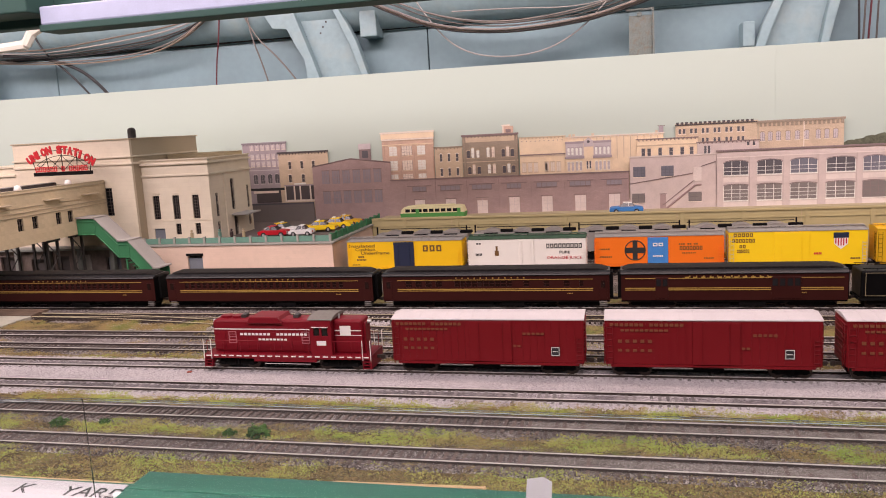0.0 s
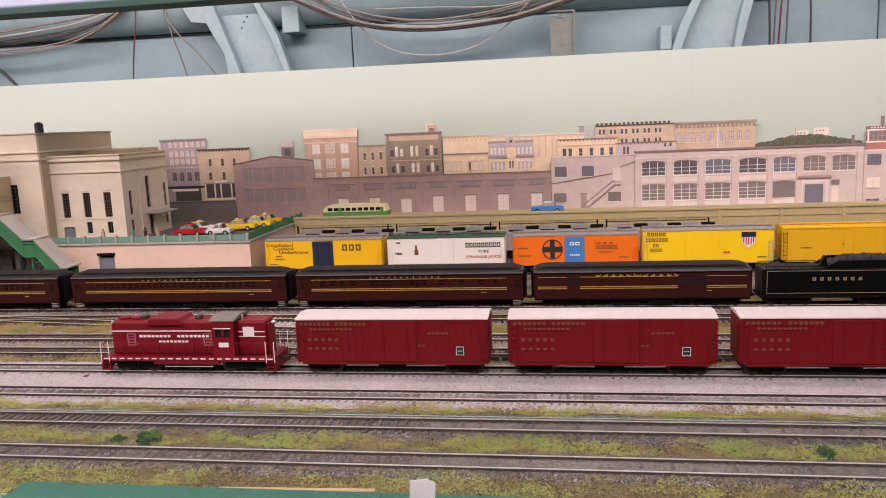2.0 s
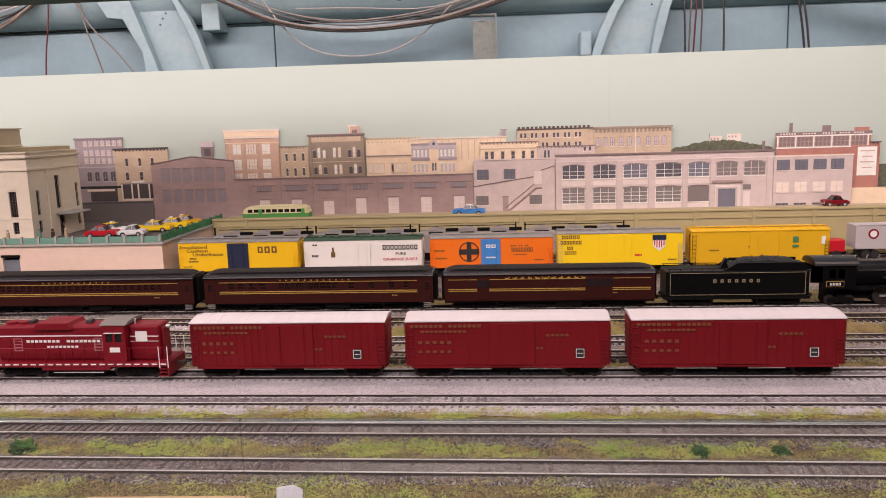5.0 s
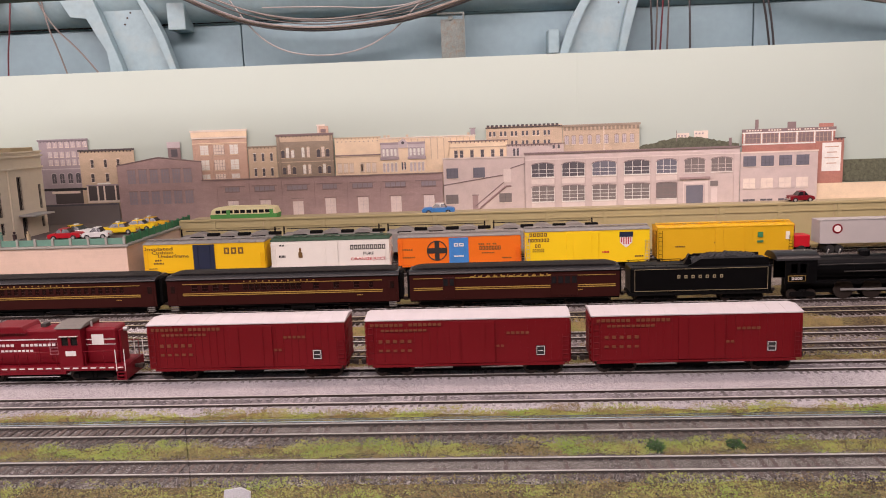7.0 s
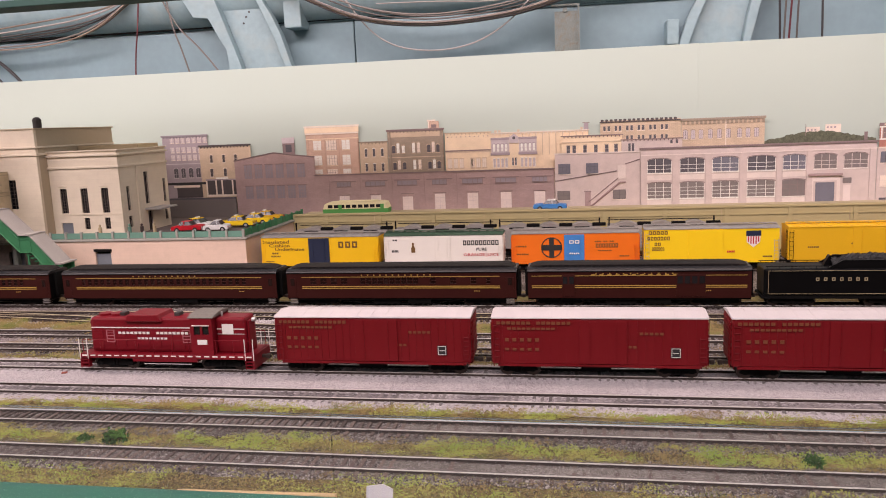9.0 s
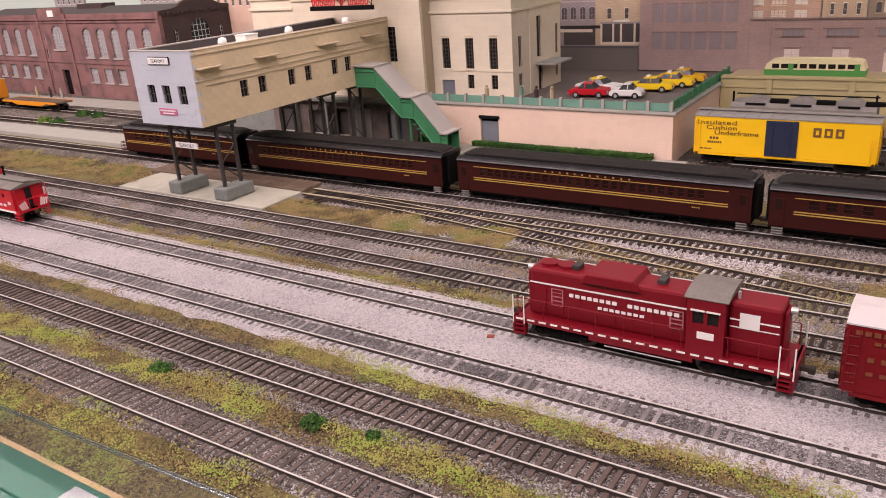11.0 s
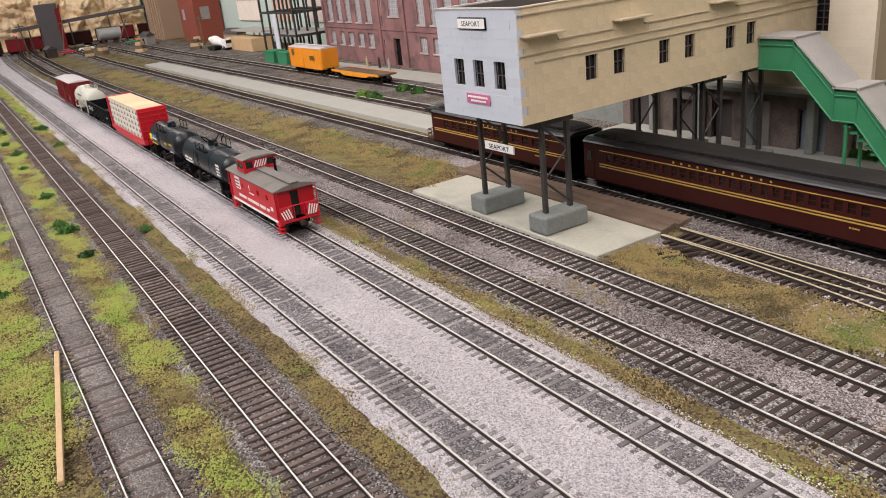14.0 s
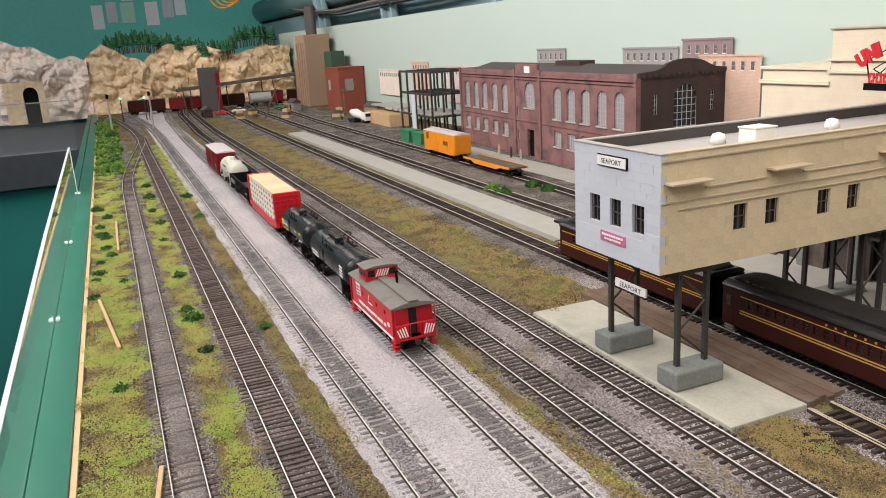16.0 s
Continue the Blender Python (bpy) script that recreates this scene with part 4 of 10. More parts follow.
part("notice", boxes((-0.6665, -0.6405, WY0 - 0.0009, WY0 - 0.0003, 0.0915, 0.0980)), "pink", house, "pink printed notice")
bars(house, -0.6645, 0.0953, 9, 0.0018, 0.0013, 0.0007, WY0 - 0.0011, "text_white", "notice_text")
bars(house, -0.6615, 0.0928, 7, 0.0018, 0.0012, 0.0007, WY0 - 0.0011, "text_white", "notice_text")
for y in (0.812, 0.905, 1.0):
    bm = bmesh.new()
    rod(bm, (WX1 - 0.014, y, WZ1 - 0.0071), (WX1 - 0.014, y, WZ1 - 0.001), 0.0022, 10)
    ball(bm, (WX1 - 0.014, y, WZ1 + 0.0025), 0.0046, 12)
    for k in range(8):
        a = math.pi * k / 4
        rod(bm, (WX1 - 0.014 + 0.0045 * math.cos(a), y + 0.0045 * math.sin(a), WZ1), (WX1 - 0.014 + 0.0032 * math.cos(a), y + 0.0032 * math.sin(a), WZ1 + 0.0062), 0.0003, 4)
    v = part("turbine_ventilator", bm, "white", None, smooth=True)
    tagged(v, "white round turbine ventilator on the flat roof", "ventilator", "roof ventilators")
ac = thing("air_conditioner", "white box air-conditioning unit on the flat roof", "air conditioner", x=-0.648, y=0.868, z=WZ1 - 0.007)
part("case", boxes((-0.0075, 0.0075, -0.009, 0.009, 0.0, 0.0095), bevel=0.0006), "cream_white", ac)
part("lid", boxes((-0.008, 0.008, -0.0095, 0.0095, 0.0096, 0.0106), bevel=0.0003), "cream_white", ac)


def trestle(x, y, z0, z1, wide, deep, base=0.0):
    """A braced steel leg of two pairs of columns on a footing."""
    th = thing("bridge_leg", "dark braced steel leg on a grey concrete footing", "bridge support", x=x, y=y, group="footbridge legs")
    part("footing", boxes((-wide / 2 - 0.008, wide / 2 + 0.008, -0.008 - deep / 2, deep / 2 + 0.008, base, z0 + 0.0105), bevel=0.0016), "concrete_dark", th)
    for sy in (-1, 1):
        part("column", boxes((-0.0017, 0.0017, sy * deep / 2 - 0.0014, sy * deep / 2 + 0.0014, z0 + 0.0106, z1), bevel=0.0002), "steel_dark", th)
    n = 3
    for k in range(n):
        a, b = z0 + 0.014 + (z1 - z0 - 0.018) * k / n, z0 + 0.014 + (z1 - z0 - 0.018) * (k + 1) / n
        f = 1 if k % 2 else -1
        part("brace", rod(bmesh.new(), (0, -f * deep / 2, a), (0, f * deep / 2, b), 0.0008, 5), "steel_dark", th)
    part("beam", boxes((-wide / 2 - 0.002, wide / 2 + 0.002, -deep / 2 - 0.003, deep / 2 + 0.003, z1 - 0.0035, z1)), "steel_dark", th)
    return th


for x in (-0.6855, -0.6165):
    trestle(x, 0.7905, 0.0066, WZ0 - 0.001, 0.003, 0.0215, 0.0043)
for y in (0.95, 1.0):
    for x in (-0.685, -0.62):
        trestle(x, y, 0.0, WZ0 - 0.001, 0.003, 0.02)
bm = boxes((-0.688, -0.614, 0.7795, 0.7815, WZ0 - 0.008, WZ0 - 0.005))
for k in range(6):
    rod(bm, (-0.686 + k * 0.0117, 0.7805, WZ0 - 0.008 if k % 2 else WZ0 - 0.001), (-0.686 + (k + 1) * 0.0117, 0.7805, WZ0 - 0.001 if k % 2 else WZ0 - 0.008), 0.0006, 5)
tagged(part("truss", bm, "steel_dark"), "dark steel lattice girder under the footbridge", "girder")
board = thing("platform_sign", "white station name board hung under the footbridge", "sign", x=-0.6615, y=0.7785, z=0.0535)
part("board", boxes((-0.0165, 0.0165, -0.001, 0.0005, 0, 0.0058), bevel=0.0003), "white", board)
lettering("SEAPORT", 0.0048, "text_black", board, pose(-0.0115, -0.0011, 0.0012), width=0.023, extrude=0.00005)

# green covered stairs down to the pavement
stair = thing("covered_stair", "green covered stair with a grey sloping roof", "staircase", y=1.0)
path_s = [(-0.607, 0.0985), (-0.578, 0.0985), (-0.545, 0.0655), (-0.528, 0.0655), (-0.494, 0.0265), (-0.485, 0.0265)]
for y in (-0.012, 0.0125):
    for (ax, az), (bx, bz) in zip(path_s[:-1], path_s[1:]):
        bm = bmesh.new()
        prism(bm, [(ax, az - 0.018), (bx, bz - 0.018 if bx < -0.486 else bz - 0.019), (bx, bz + 0.0045), (ax, az + 0.0045)], "y", y, y + 0.0012)
        part("side_panel", bm, "green_paint", stair)
    for (ax, az), (bx, bz) in zip(path_s[:-1], path_s[1:]):
        part("handrail", rod(bmesh.new(), (ax, y - 0.0004, az), (bx, y - 0.0004, bz), 0.0007, 5), "green_paint", stair)
        part("stringer", rod(bmesh.new(), (ax, y - 0.0004, az - 0.018), (bx, y - 0.0004, bz - 0.018), 0.0007, 5), "green_paint", stair)
        part("post", rod(bmesh.new(), (bx, y - 0.0004, bz - 0.018), (bx, y - 0.0004, bz + 0.005), 0.0007, 5), "green_paint", stair)
bm = bmesh.new()
for (ax, az), (bx, bz) in zip(path_s[:-1], path_s[1:]):
    prism(bm, [(ax, az + 0.005), (bx + 0.002, bz + 0.005), (bx + 0.002, bz + 0.0068), (ax, az + 0.0068)], "y", -0.0145, 0.0165)
part("roof", bm, "roof_grey", stair, "pale grey sloping roof sheets")
for k in range(16):
    f = k / 15
    part("step", boxes((-0.576 + 0.082 * f, -0.570 + 0.082 * f, -0.0105, 0.0122, 0.074 - 0.066 * f, 0.0755 - 0.066 * f)), "green_paint", stair)
part("post", boxes((-0.536, -0.534, -0.011, -0.009, 0.006, 0.048)), "green_paint", stair)
part("post", boxes((-0.536, -0.534, 0.009, 0.011, 0.006, 0.048)), "green_paint", stair)

# grey undercroft of the station behind the legs
under = thing("undercroft", "weathered grey station undercroft wall, coloured dark for its shade, with pillars and a door", "wall")
# dark wall, slab and pillar colours carry the shade under the bridge
part("wall", boxes((-0.98, -0.80, QY, QY + 0.005, 0.0, 0.0525)), "concrete_dark", under)
M["under_wall"] = material("stained_shaded_undercroft", (0.15, 0.115, 0.10), 0.95, vary=0.3, scale=25, fine=500, bump=0.3, dirt=(0.06, 0.05, 0.045), dirt_amount=0.8)
part("bay_wall", pierced(-0.80, -0.560, 0.006, 0.0515, 1.0385, 1.0425, [(-0.790, -0.765, 0.006, 0.042), (-0.735, -0.712, 0.006, 0.038), (-0.690, -0.668, 0.006, 0.042), (-0.605, -0.580, 0.006, 0.040)]), "under_wall", under, "stained brown wall, darkened for its shade, with dark bays")
# dark panel that paints the shade inside the bays
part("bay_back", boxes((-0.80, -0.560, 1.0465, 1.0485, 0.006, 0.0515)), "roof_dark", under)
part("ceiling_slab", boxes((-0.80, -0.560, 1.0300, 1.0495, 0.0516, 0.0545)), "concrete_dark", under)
for k in range(4):
    part("pillar", boxes((-0.758 + k * 0.055, -0.751 + k * 0.055, 1.031, 1.0383, 0.006, 0.0515), bevel=0.0008), "concrete_dark", under)
part("door", boxes((-0.655, -0.630, 1.0365, 1.0384, 0.006, 0.044), bevel=0.0004), "hopper_grey", under, "pale grey double door")
part("door", boxes((-0.604, -0.581, 1.0432, 1.0452, 0.006, 0.039), bevel=0.0004), d.data.materials[0], under)

# ---- printed city along the backdrop: thin cut-out flats glued to the board ----
def tone(name, c):
    if name not in M:
        M[name] = material(name, c, 0.8, vary=0.07, scale=40, fine=900, bump=0.03)
    return name


def flat(label, x0, x1, z0, z1, layer, colour, rows=(), cornice=None, pitched=None):
    """One printed building front, 1 mm card; rows of even windows as (z0, z1, count, fill, pane, margin)."""
    th = thing("printed_building", label, "backdrop building", group="printed city")
    y = BACK - 0.0006 - layer * 0.0016
    if pitched:
        bm = bmesh.new()
        prism(bm, [(x0, z0), (x1, z0), (x1, pitched[1]), ((x0 + x1) / 2, z1), (x0, pitched[0])], "y", y - 0.001, y)
        part("card", bm, colour, th)
    else:
        part("card", boxes((x0, x1, y - 0.001, y, z0, z1), bevel=0.0002), colour, th)
    for a, b, n, fill, pane, margin in rows:
        step = (x1 - x0 - 2 * margin) / n
        lights(th, layer, a, b, [x0 + margin + (k + 0.5) * step for k in range(n)], step * fill, pane)
    if cornice:
        cm, h = cornice
        part("cornice", boxes((x0 - 0.0015, x1 + 0.0015, y - 0.0022, y - 0.0011, z1 - h, z1), bevel=0.0002), cm, th)
        n = int((x1 - x0) / 0.006)
        repeat_box("bracket", ((0.0015, 0.0008, 0.0022), [(x0 + 0.00375 + k * 0.006, y - 0.0015, z1 - h - 0.0012) for k in range(n)]), cm, th)
    return th


def lights(th, layer, z0, z1, xs, w, pane, bars_x=0, bars_z=1, bar="c_palewin", arch=0.0, trim="c_palewin", head=None):
    """Windows of one storey at the middles xs: pane, glazing bars, sill and head."""
    y = BACK - 0.0006 - layer * 0.0016
    t = max(w * 0.02, 0.0003)
    for x in xs:
        a, b = x - w / 2, x + w / 2
        bm = boxes((a, b, y - 0.0014, y - 0.0011, z0, z1))
        if arch:
            prism(bm, [(a, z1)] + [(x - w / 2 * math.cos(math.pi * q / 6), z1 + arch * math.sin(math.pi * q / 6)) for q in range(1, 6)] + [(b, z1)], "y", y - 0.0014, y - 0.0011)
        win = part("window", bm, pane, th)
        bm = boxes((a, a + t, y - 0.0017, y - 0.0015, z0, z1), (b - t, b, y - 0.0017, y - 0.0015, z0, z1), (a + t, b - t, y - 0.0017, y - 0.0015, z0, z0 + t))
        for k in range(1, bars_x + 1):
            u = a + w * k / (bars_x + 1)
            box(bm, u - t / 2, u + t / 2, y - 0.0017, y - 0.0015, z0 + t, z1 + arch * 0.8)
        for k in range(1, bars_z + 1):
            u = z0 + (z1 - z0) * k / (bars_z + 1)
            box(bm, a + t, b - t, y - 0.00165, y - 0.00155, u - t * 0.4, u + t * 0.4)
        part("glazing", bm, bar, win)
        if trim:
            part("sill", boxes((a - 0.0005, b + 0.0005, y - 0.0019, y - 0.0011, z0 - 0.0011, z0 - 0.0002)), trim, win)
        if head:
            bm = bmesh.new()
            n = 6
            low = [(x - (w / 2 + 0.0006) * math.cos(math.pi * q / n), z1 + (arch + 0.0002) * math.sin(math.pi * q / n) + 0.0002) for q in range(n + 1)]
            prism(bm, low + [(u, v + 0.0009) for u, v in reversed(low)], "y", y - 0.0019, y - 0.0011)
            part("window_head", bm, head, win)


def band(th, layer, x0, x1, z0, z1, mat, name="band", proud=0.0007):
    y = BACK - 0.0006 - layer * 0.0016 - 0.001
    return part(name, boxes((x0, x1, y - proud, y - 0.0001, z0, z1)), mat, th)


def brick_print(name, c, wide=0.0058, high=0.0019, dark=0.16):
    M[name] = material(name, c, 0.85, courses=(wide, high, 0.00025, dark), vary=0.14, scale=26, fine=600, bump=0.03, dirt=tuple(v * 0.72 for v in c), dirt_amount=0.35)


brick_print("c_mauve", (0.433, 0.311, 0.305)), brick_print("c_pink", (0.659, 0.458, 0.360)), brick_print("c_brown", (0.366, 0.299, 0.238)), brick_print("c_tan", (0.647, 0.512, 0.378)), brick_print("c_redbrick", (0.525, 0.232, 0.183))
for nm, c in (("c_mauve_dark", (0.256, 0.189, 0.189)), ("c_cream", (0.830, 0.671, 0.488)), ("c_grey", (0.610, 0.518, 0.494)), ("c_grey_pale", (0.732, 0.647, 0.610)), ("c_greyw", (0.105, 0.100, 0.115)), ("c_blind", (0.21, 0.185, 0.180)), ("c_bluegrey", (0.275, 0.244, 0.275)), ("c_palewin", (0.805, 0.708, 0.622)), ("c_white", (0.850, 0.850, 0.805)), ("c_dark", (0.085, 0.073, 0.076)), ("c_door", (0.756, 0.659, 0.634)), ("c_lilac", (0.378, 0.323, 0.354)), ("c_lilac_pale", (0.561, 0.500, 0.525)), ("c_sky", (0.165, 0.17, 0.21)), ("c_shedglass", (0.30, 0.265, 0.30))):
    M[nm] = material(nm, c, 0.8, vary=0.12, scale=55, fine=900, bump=0.03, dirt=tuple(v * 0.8 for v in c), dirt_amount=0.3)

b = flat("printed lilac-grey city block with many windows", -0.512, -0.429, 0.06, 0.193, 1, "c_lilac", (), ("c_bluegrey", 0.003))
for a in (0.1800, 0.1640, 0.1510):
    lights(b, 1, a, a + 0.0085, [-0.494 + k * 0.0101 for k in range(7)], 0.0064, "c_lilac_pale", 1)
lights(b, 1, 0.1205, 0.1330, [-0.491, -0.4775, -0.4635, -0.450], 0.0082, "c_greyw", 1, 1, "c_lilac_pale", 0.004, "c_lilac_pale", "c_lilac_pale")
band(b, 1, -0.512, -0.429, 0.1435, 0.1450, "c_lilac_pale"), band(b, 1, -0.492, -0.4425, 0.0865, 0.1120, "c_dark", "shop_window")
b = flat("printed tan corner building with a dark shopfront", -0.4445, -0.352, 0.06, 0.1745, 2, "c_tan", (), ("c_dark", 0.003))
lights(b, 2, 0.1445, 0.1565, [-0.4235, -0.401, -0.3795], 0.0052, "c_dark", head="c_palewin", arch=0.0008)
lights(b, 2, 0.1210, 0.1335, [-0.4245, -0.400, -0.379], 0.0058, "c_dark", head="c_palewin", arch=0.0008)
band(b, 2, -0.436, -0.3715, 0.0870, 0.1145, "c_dark", "shop_window", 0.0004)
for x in (-0.4355, -0.4185, -0.4075, -0.3885, -0.3755):
    band(b, 2, x - 0.0013, x + 0.0013, 0.0870, 0.1145, "c_palewin", "shop_pillar", 0.0009)
band(b, 2, -0.437, -0.371, 0.1146, 0.1168, "c_lilac", "shop_fascia", 0.001), band(b, 2, -0.418, -0.396, 0.1170, 0.1195, "c_white", "shop_sign", 0.0009), band(b, 2, -0.434, -0.373, 0.0870, 0.0905, "c_palewin", "shop_riser", 0.0006)
b = flat("printed rooftop water tank with a pale lid", -0.2955, -0.2745, 0.15, 0.182, 1, "c_mauve_dark")
band(b, 1, -0.296, -0.274, 0.1725, 0.182, "c_lilac_pale", "lid"), band(b, 1, -0.290, -0.2795, 0.158, 0.170, "c_greyw", "hatch", 0.0004)
b = flat("printed tall brick building with a cream cornice and wide windows", -0.2535, -0.163, 0.06, 0.199, 2, "c_pink")
band(b, 2, -0.2555, -0.161, 0.1960, 0.1990, "c_palewin", "cornice", 0.0016), band(b, 2, -0.2545, -0.162, 0.1875, 0.1958, "c_cream", "frieze", 0.0009), band(b, 2, -0.2540, -0.1625, 0.1848, 0.1872, "c_palewin", "string_course", 0.0013), band(b, 2, -0.2535, -0.163, 0.1768, 0.1782, "c_cream", "string_course", 0.0006)
for a, e in ((0.1590, 0.1745), (0.1340, 0.1505), (0.1195, 0.1275)):
    lights(b, 2, a, e, [-0.234, -0.185], 0.0142, "c_white", 1, 3, "c_pink", 0, "c_cream", "c_cream" if e > 0.17 else None)
    lights(b, 2, a, e, [-0.210], 0.018, "c_palewin", 3, 2, "c_mauve_dark", 0, "c_cream", "c_cream" if e > 0.17 else None)
for x in (-0.2505, -0.2225, -0.1985, -0.1660):
    band(b, 2, x - 0.0014, x + 0.0014, 0.121, 0.1766, "c_pink", "pilaster", 0.0009)
b = flat("printed narrow tan building", -0.1615, -0.1145, 0.06, 0.1705, 3, "c_tan", (), ("c_brown", 0.002))
for a in (0.1460, 0.1220):
    lights(b, 3, a, a + 0.0115, [-0.151, -0.1375, -0.1235], 0.0044, "c_greyw", head="c_white", arch=0.0008)
b = flat("printed brown stone building with arched windows", -0.1135, -0.0215, 0.06, 0.188, 4, "c_brown", (), ("c_mauve_dark", 0.003))
band(b, 4, -0.1125, -0.0225, 0.1755, 0.1835, "c_tan", "frieze", 0.0005), band(b, 4, -0.1135, -0.0215, 0.1425, 0.1440, "c_tan", "string_course", 0.0006), band(b, 4, -0.1115, -0.1080, 0.10, 0.1835, "c_brown", "pilaster", 0.0009), band(b, 4, -0.0270, -0.0235, 0.10, 0.1835, "c_brown", "pilaster", 0.0009)
for k, x in enumerate((-0.104, -0.0965, -0.088, -0.071, -0.0625, -0.046, -0.0385, -0.031)):
    lights(b, 4, 0.1500, 0.1640 if k in (1, 3, 4, 6) else 0.1600, [x], 0.0055, "c_white" if k in (1, 2, 3) else "c_palewin" if k in (4, 6) else "c_greyw", 0, 1, "c_mauve_dark", 0.0022, "c_tan", "c_tan")
    lights(b, 4, 0.1235, 0.1365 if k in (1, 3, 4, 6) else 0.1330, [x + 0.001], 0.0055, "c_white" if k in (3, 6) else "c_palewin" if k in (1, 4) else "c_greyw", 0, 1, "c_mauve_dark", 0.002, "c_tan", "c_tan")
b = flat("printed rooftop tank house on a brown building", -0.047, -0.029, 0.184, 0.199, 1, "c_pink")
band(b, 1, -0.048, -0.034, 0.199, 0.2015, "c_palewin", "tank_lid"), band(b, 1, -0.0415, -0.033, 0.1885, 0.194, "c_mauve_dark", "opening", 0.0004), band(b, 1, -0.0465, -0.0445, 0.184, 0.199, "c_palewin", "post")
b = flat("printed long cream warehouse with a dotted frieze", -0.0195, 0.0545, 0.06, 0.1795, 3, "c_cream", (), ("c_tan", 0.0015))
repeat_box("vent_hole", ((0.0014, 0.0003, 0.0014), [(-0.015 + k * 0.0072, BACK - 0.0066, 0.1725) for k in range(10)]), "c_mauve_dark", b)
band(b, 3, -0.0195, 0.0545, 0.1495, 0.1515, "c_mauve_dark"), band(b, 3, -0.0195, 0.0545, 0.1475, 0.1494, "c_tan")
lights(b, 3, 0.1230, 0.1375, [-0.0125, -0.003, 0.0065, 0.024, 0.0335, 0.043], 0.0068, "c_palewin", 1, 1, "c_tan", 0, "c_tan", "c_tan")
lights(b, 3, 0.1250, 0.1365, [0.0235], 0.004, "c_greyw")
b = flat("printed ornate lilac and cream building with two bays", 0.0545, 0.1265, 0.06, 0.1655, 5, "c_cream")
for x0, x1 in ((0.0550, 0.0835), (0.0990, 0.1265)):
    band(b, 5, x0, x1, 0.1425, 0.1690, "c_lilac_pale", "bay", 0.0003), band(b, 5, x0 - 0.001, x1 + 0.001, 0.1415, 0.1455, "c_lilac", "bay_apron", 0.0012), band(b, 5, x0 - 0.0005, x1 + 0.0005, 0.1655, 0.1690, "c_lilac", "bay_cornice", 0.001)
    m = (x0 + x1) / 2
    lights(b, 5.25, 0.1470, 0.1570, [m - 0.0095, m - 0.0033, m + 0.0033, m + 0.0095], 0.0042, "c_white", 0, 1, "c_lilac", 0.002, None, "c_lilac")
    lights(b, 5, 0.1225, 0.1345, [m - 0.0095, m - 0.0033, m + 0.0033, m + 0.0095], 0.004, "c_lilac_pale", 0, 1, "c_white", 0.0015, "c_palewin", "c_white")
lights(b, 5, 0.1250, 0.1360, [0.0890, 0.0935], 0.003, "c_greyw", 0, 1, "c_white", 0.001)
bm = bmesh.new()
prism(bm, [(0.0840, 0.1600), (0.0985, 0.1600), (0.0985, 0.1690), (0.0912, 0.1745), (0.0840, 0.1690)], "y", BACK - 0.0110, BACK - 0.0098)
gb = part("gable", bm, "c_lilac_pale", b)
part("round_window", rod(bmesh.new(), (0.0912, BACK - 0.0114, 0.1680), (0.0912, BACK - 0.0111, 0.1680), 0.0024, 12), "c_greyw", gb)
b = flat("printed row of pale grain silos", 0.050, 0.2065, 0.06, 0.177, 2, "c_cream", (), ("c_palewin", 0.002))
for k in range(12):
    band(b, 2, 0.0830 + k * 0.0104, 0.0842 + k * 0.0104, 0.140, 0.1735, "c_tan", "silo_joint", 0.0005)
repeat_box("roof_machine", ((0.004, 0.0008, 0.0035), [(x, BACK - 0.0045, 0.1788) for x in (0.062, 0.068, 0.098, 0.196)]), "c_tan", b)
band(b, 2, 0.1995, 0.2065, 0.177, 0.1865, "c_lilac", "roof_tower"), band(b, 2, 0.1975, 0.2085, 0.1866, 0.1875, "c_mauve_dark", "tower_cap")
b = flat("printed pale apartment block with a bracketed cornice", 0.1655, 0.257, 0.06, 0.168, 6, "c_cream", (), ("c_mauve_dark", 0.0016))
lights(b, 6, 0.1400, 0.1525, [0.1755, 0.1845, 0.2010, 0.2175, 0.2340, 0.2480], 0.0058, "c_greyw", 0, 1, "c_palewin", 0, "c_white", "c_tan")
band(b, 6, 0.1655, 0.257, 0.1565, 0.1580, "c_tan")
b = flat("printed long tan apartment row with paired small windows", 0.2245, 0.3445, 0.06, 0.1885, 3, "c_tan")
repeat_box("roof_parapet", ((0.0042, 0.0008, 0.0032), [(0.2275 + k * 0.0068, BACK - 0.0064, 0.1888) for k in range(17)]), "c_dark", b)
band(b, 3, 0.2235, 0.3455, 0.1855, 0.1870, "c_dark", "cornice", 0.0012)
for z in (0.1725, 0.1575):
    lights(b, 3, z, z + 0.0075, [0.2308 + k * 0.0172 + d for k in range(6) for d in (0.0, 0.0065)], 0.0042, "c_greyw", 0, 0, "c_palewin", 0, "c_palewin")
b = flat("printed low mauve wall before the apartment row", 0.2560, 0.3460, 0.06, 0.1595, 7, "c_grey", (), ("c_mauve_dark", 0.0012))
lights(b, 7, 0.1400, 0.1530, [0.2680, 0.2735], 0.0042, "c_greyw", 0, 0, "c_white")
lights(b, 7, 0.1505, 0.1565, [0.330, 0.338], 0.0042, "c_greyw", 0, 0, "c_palewin")
b = flat("printed cream row building with corbels and arched windows", 0.3450, 0.4645, 0.06, 0.187, 4, "c_tan")
band(b, 4, 0.3435, 0.4660, 0.1835, 0.1870, "c_brown", "cornice", 0.0016)
repeat_box("corbel", ((0.0034, 0.0014, 0.0052), [(0.3485 + k * 0.0063, BACK - 0.0087, 0.1805) for k in range(19)]), "c_brown", b)
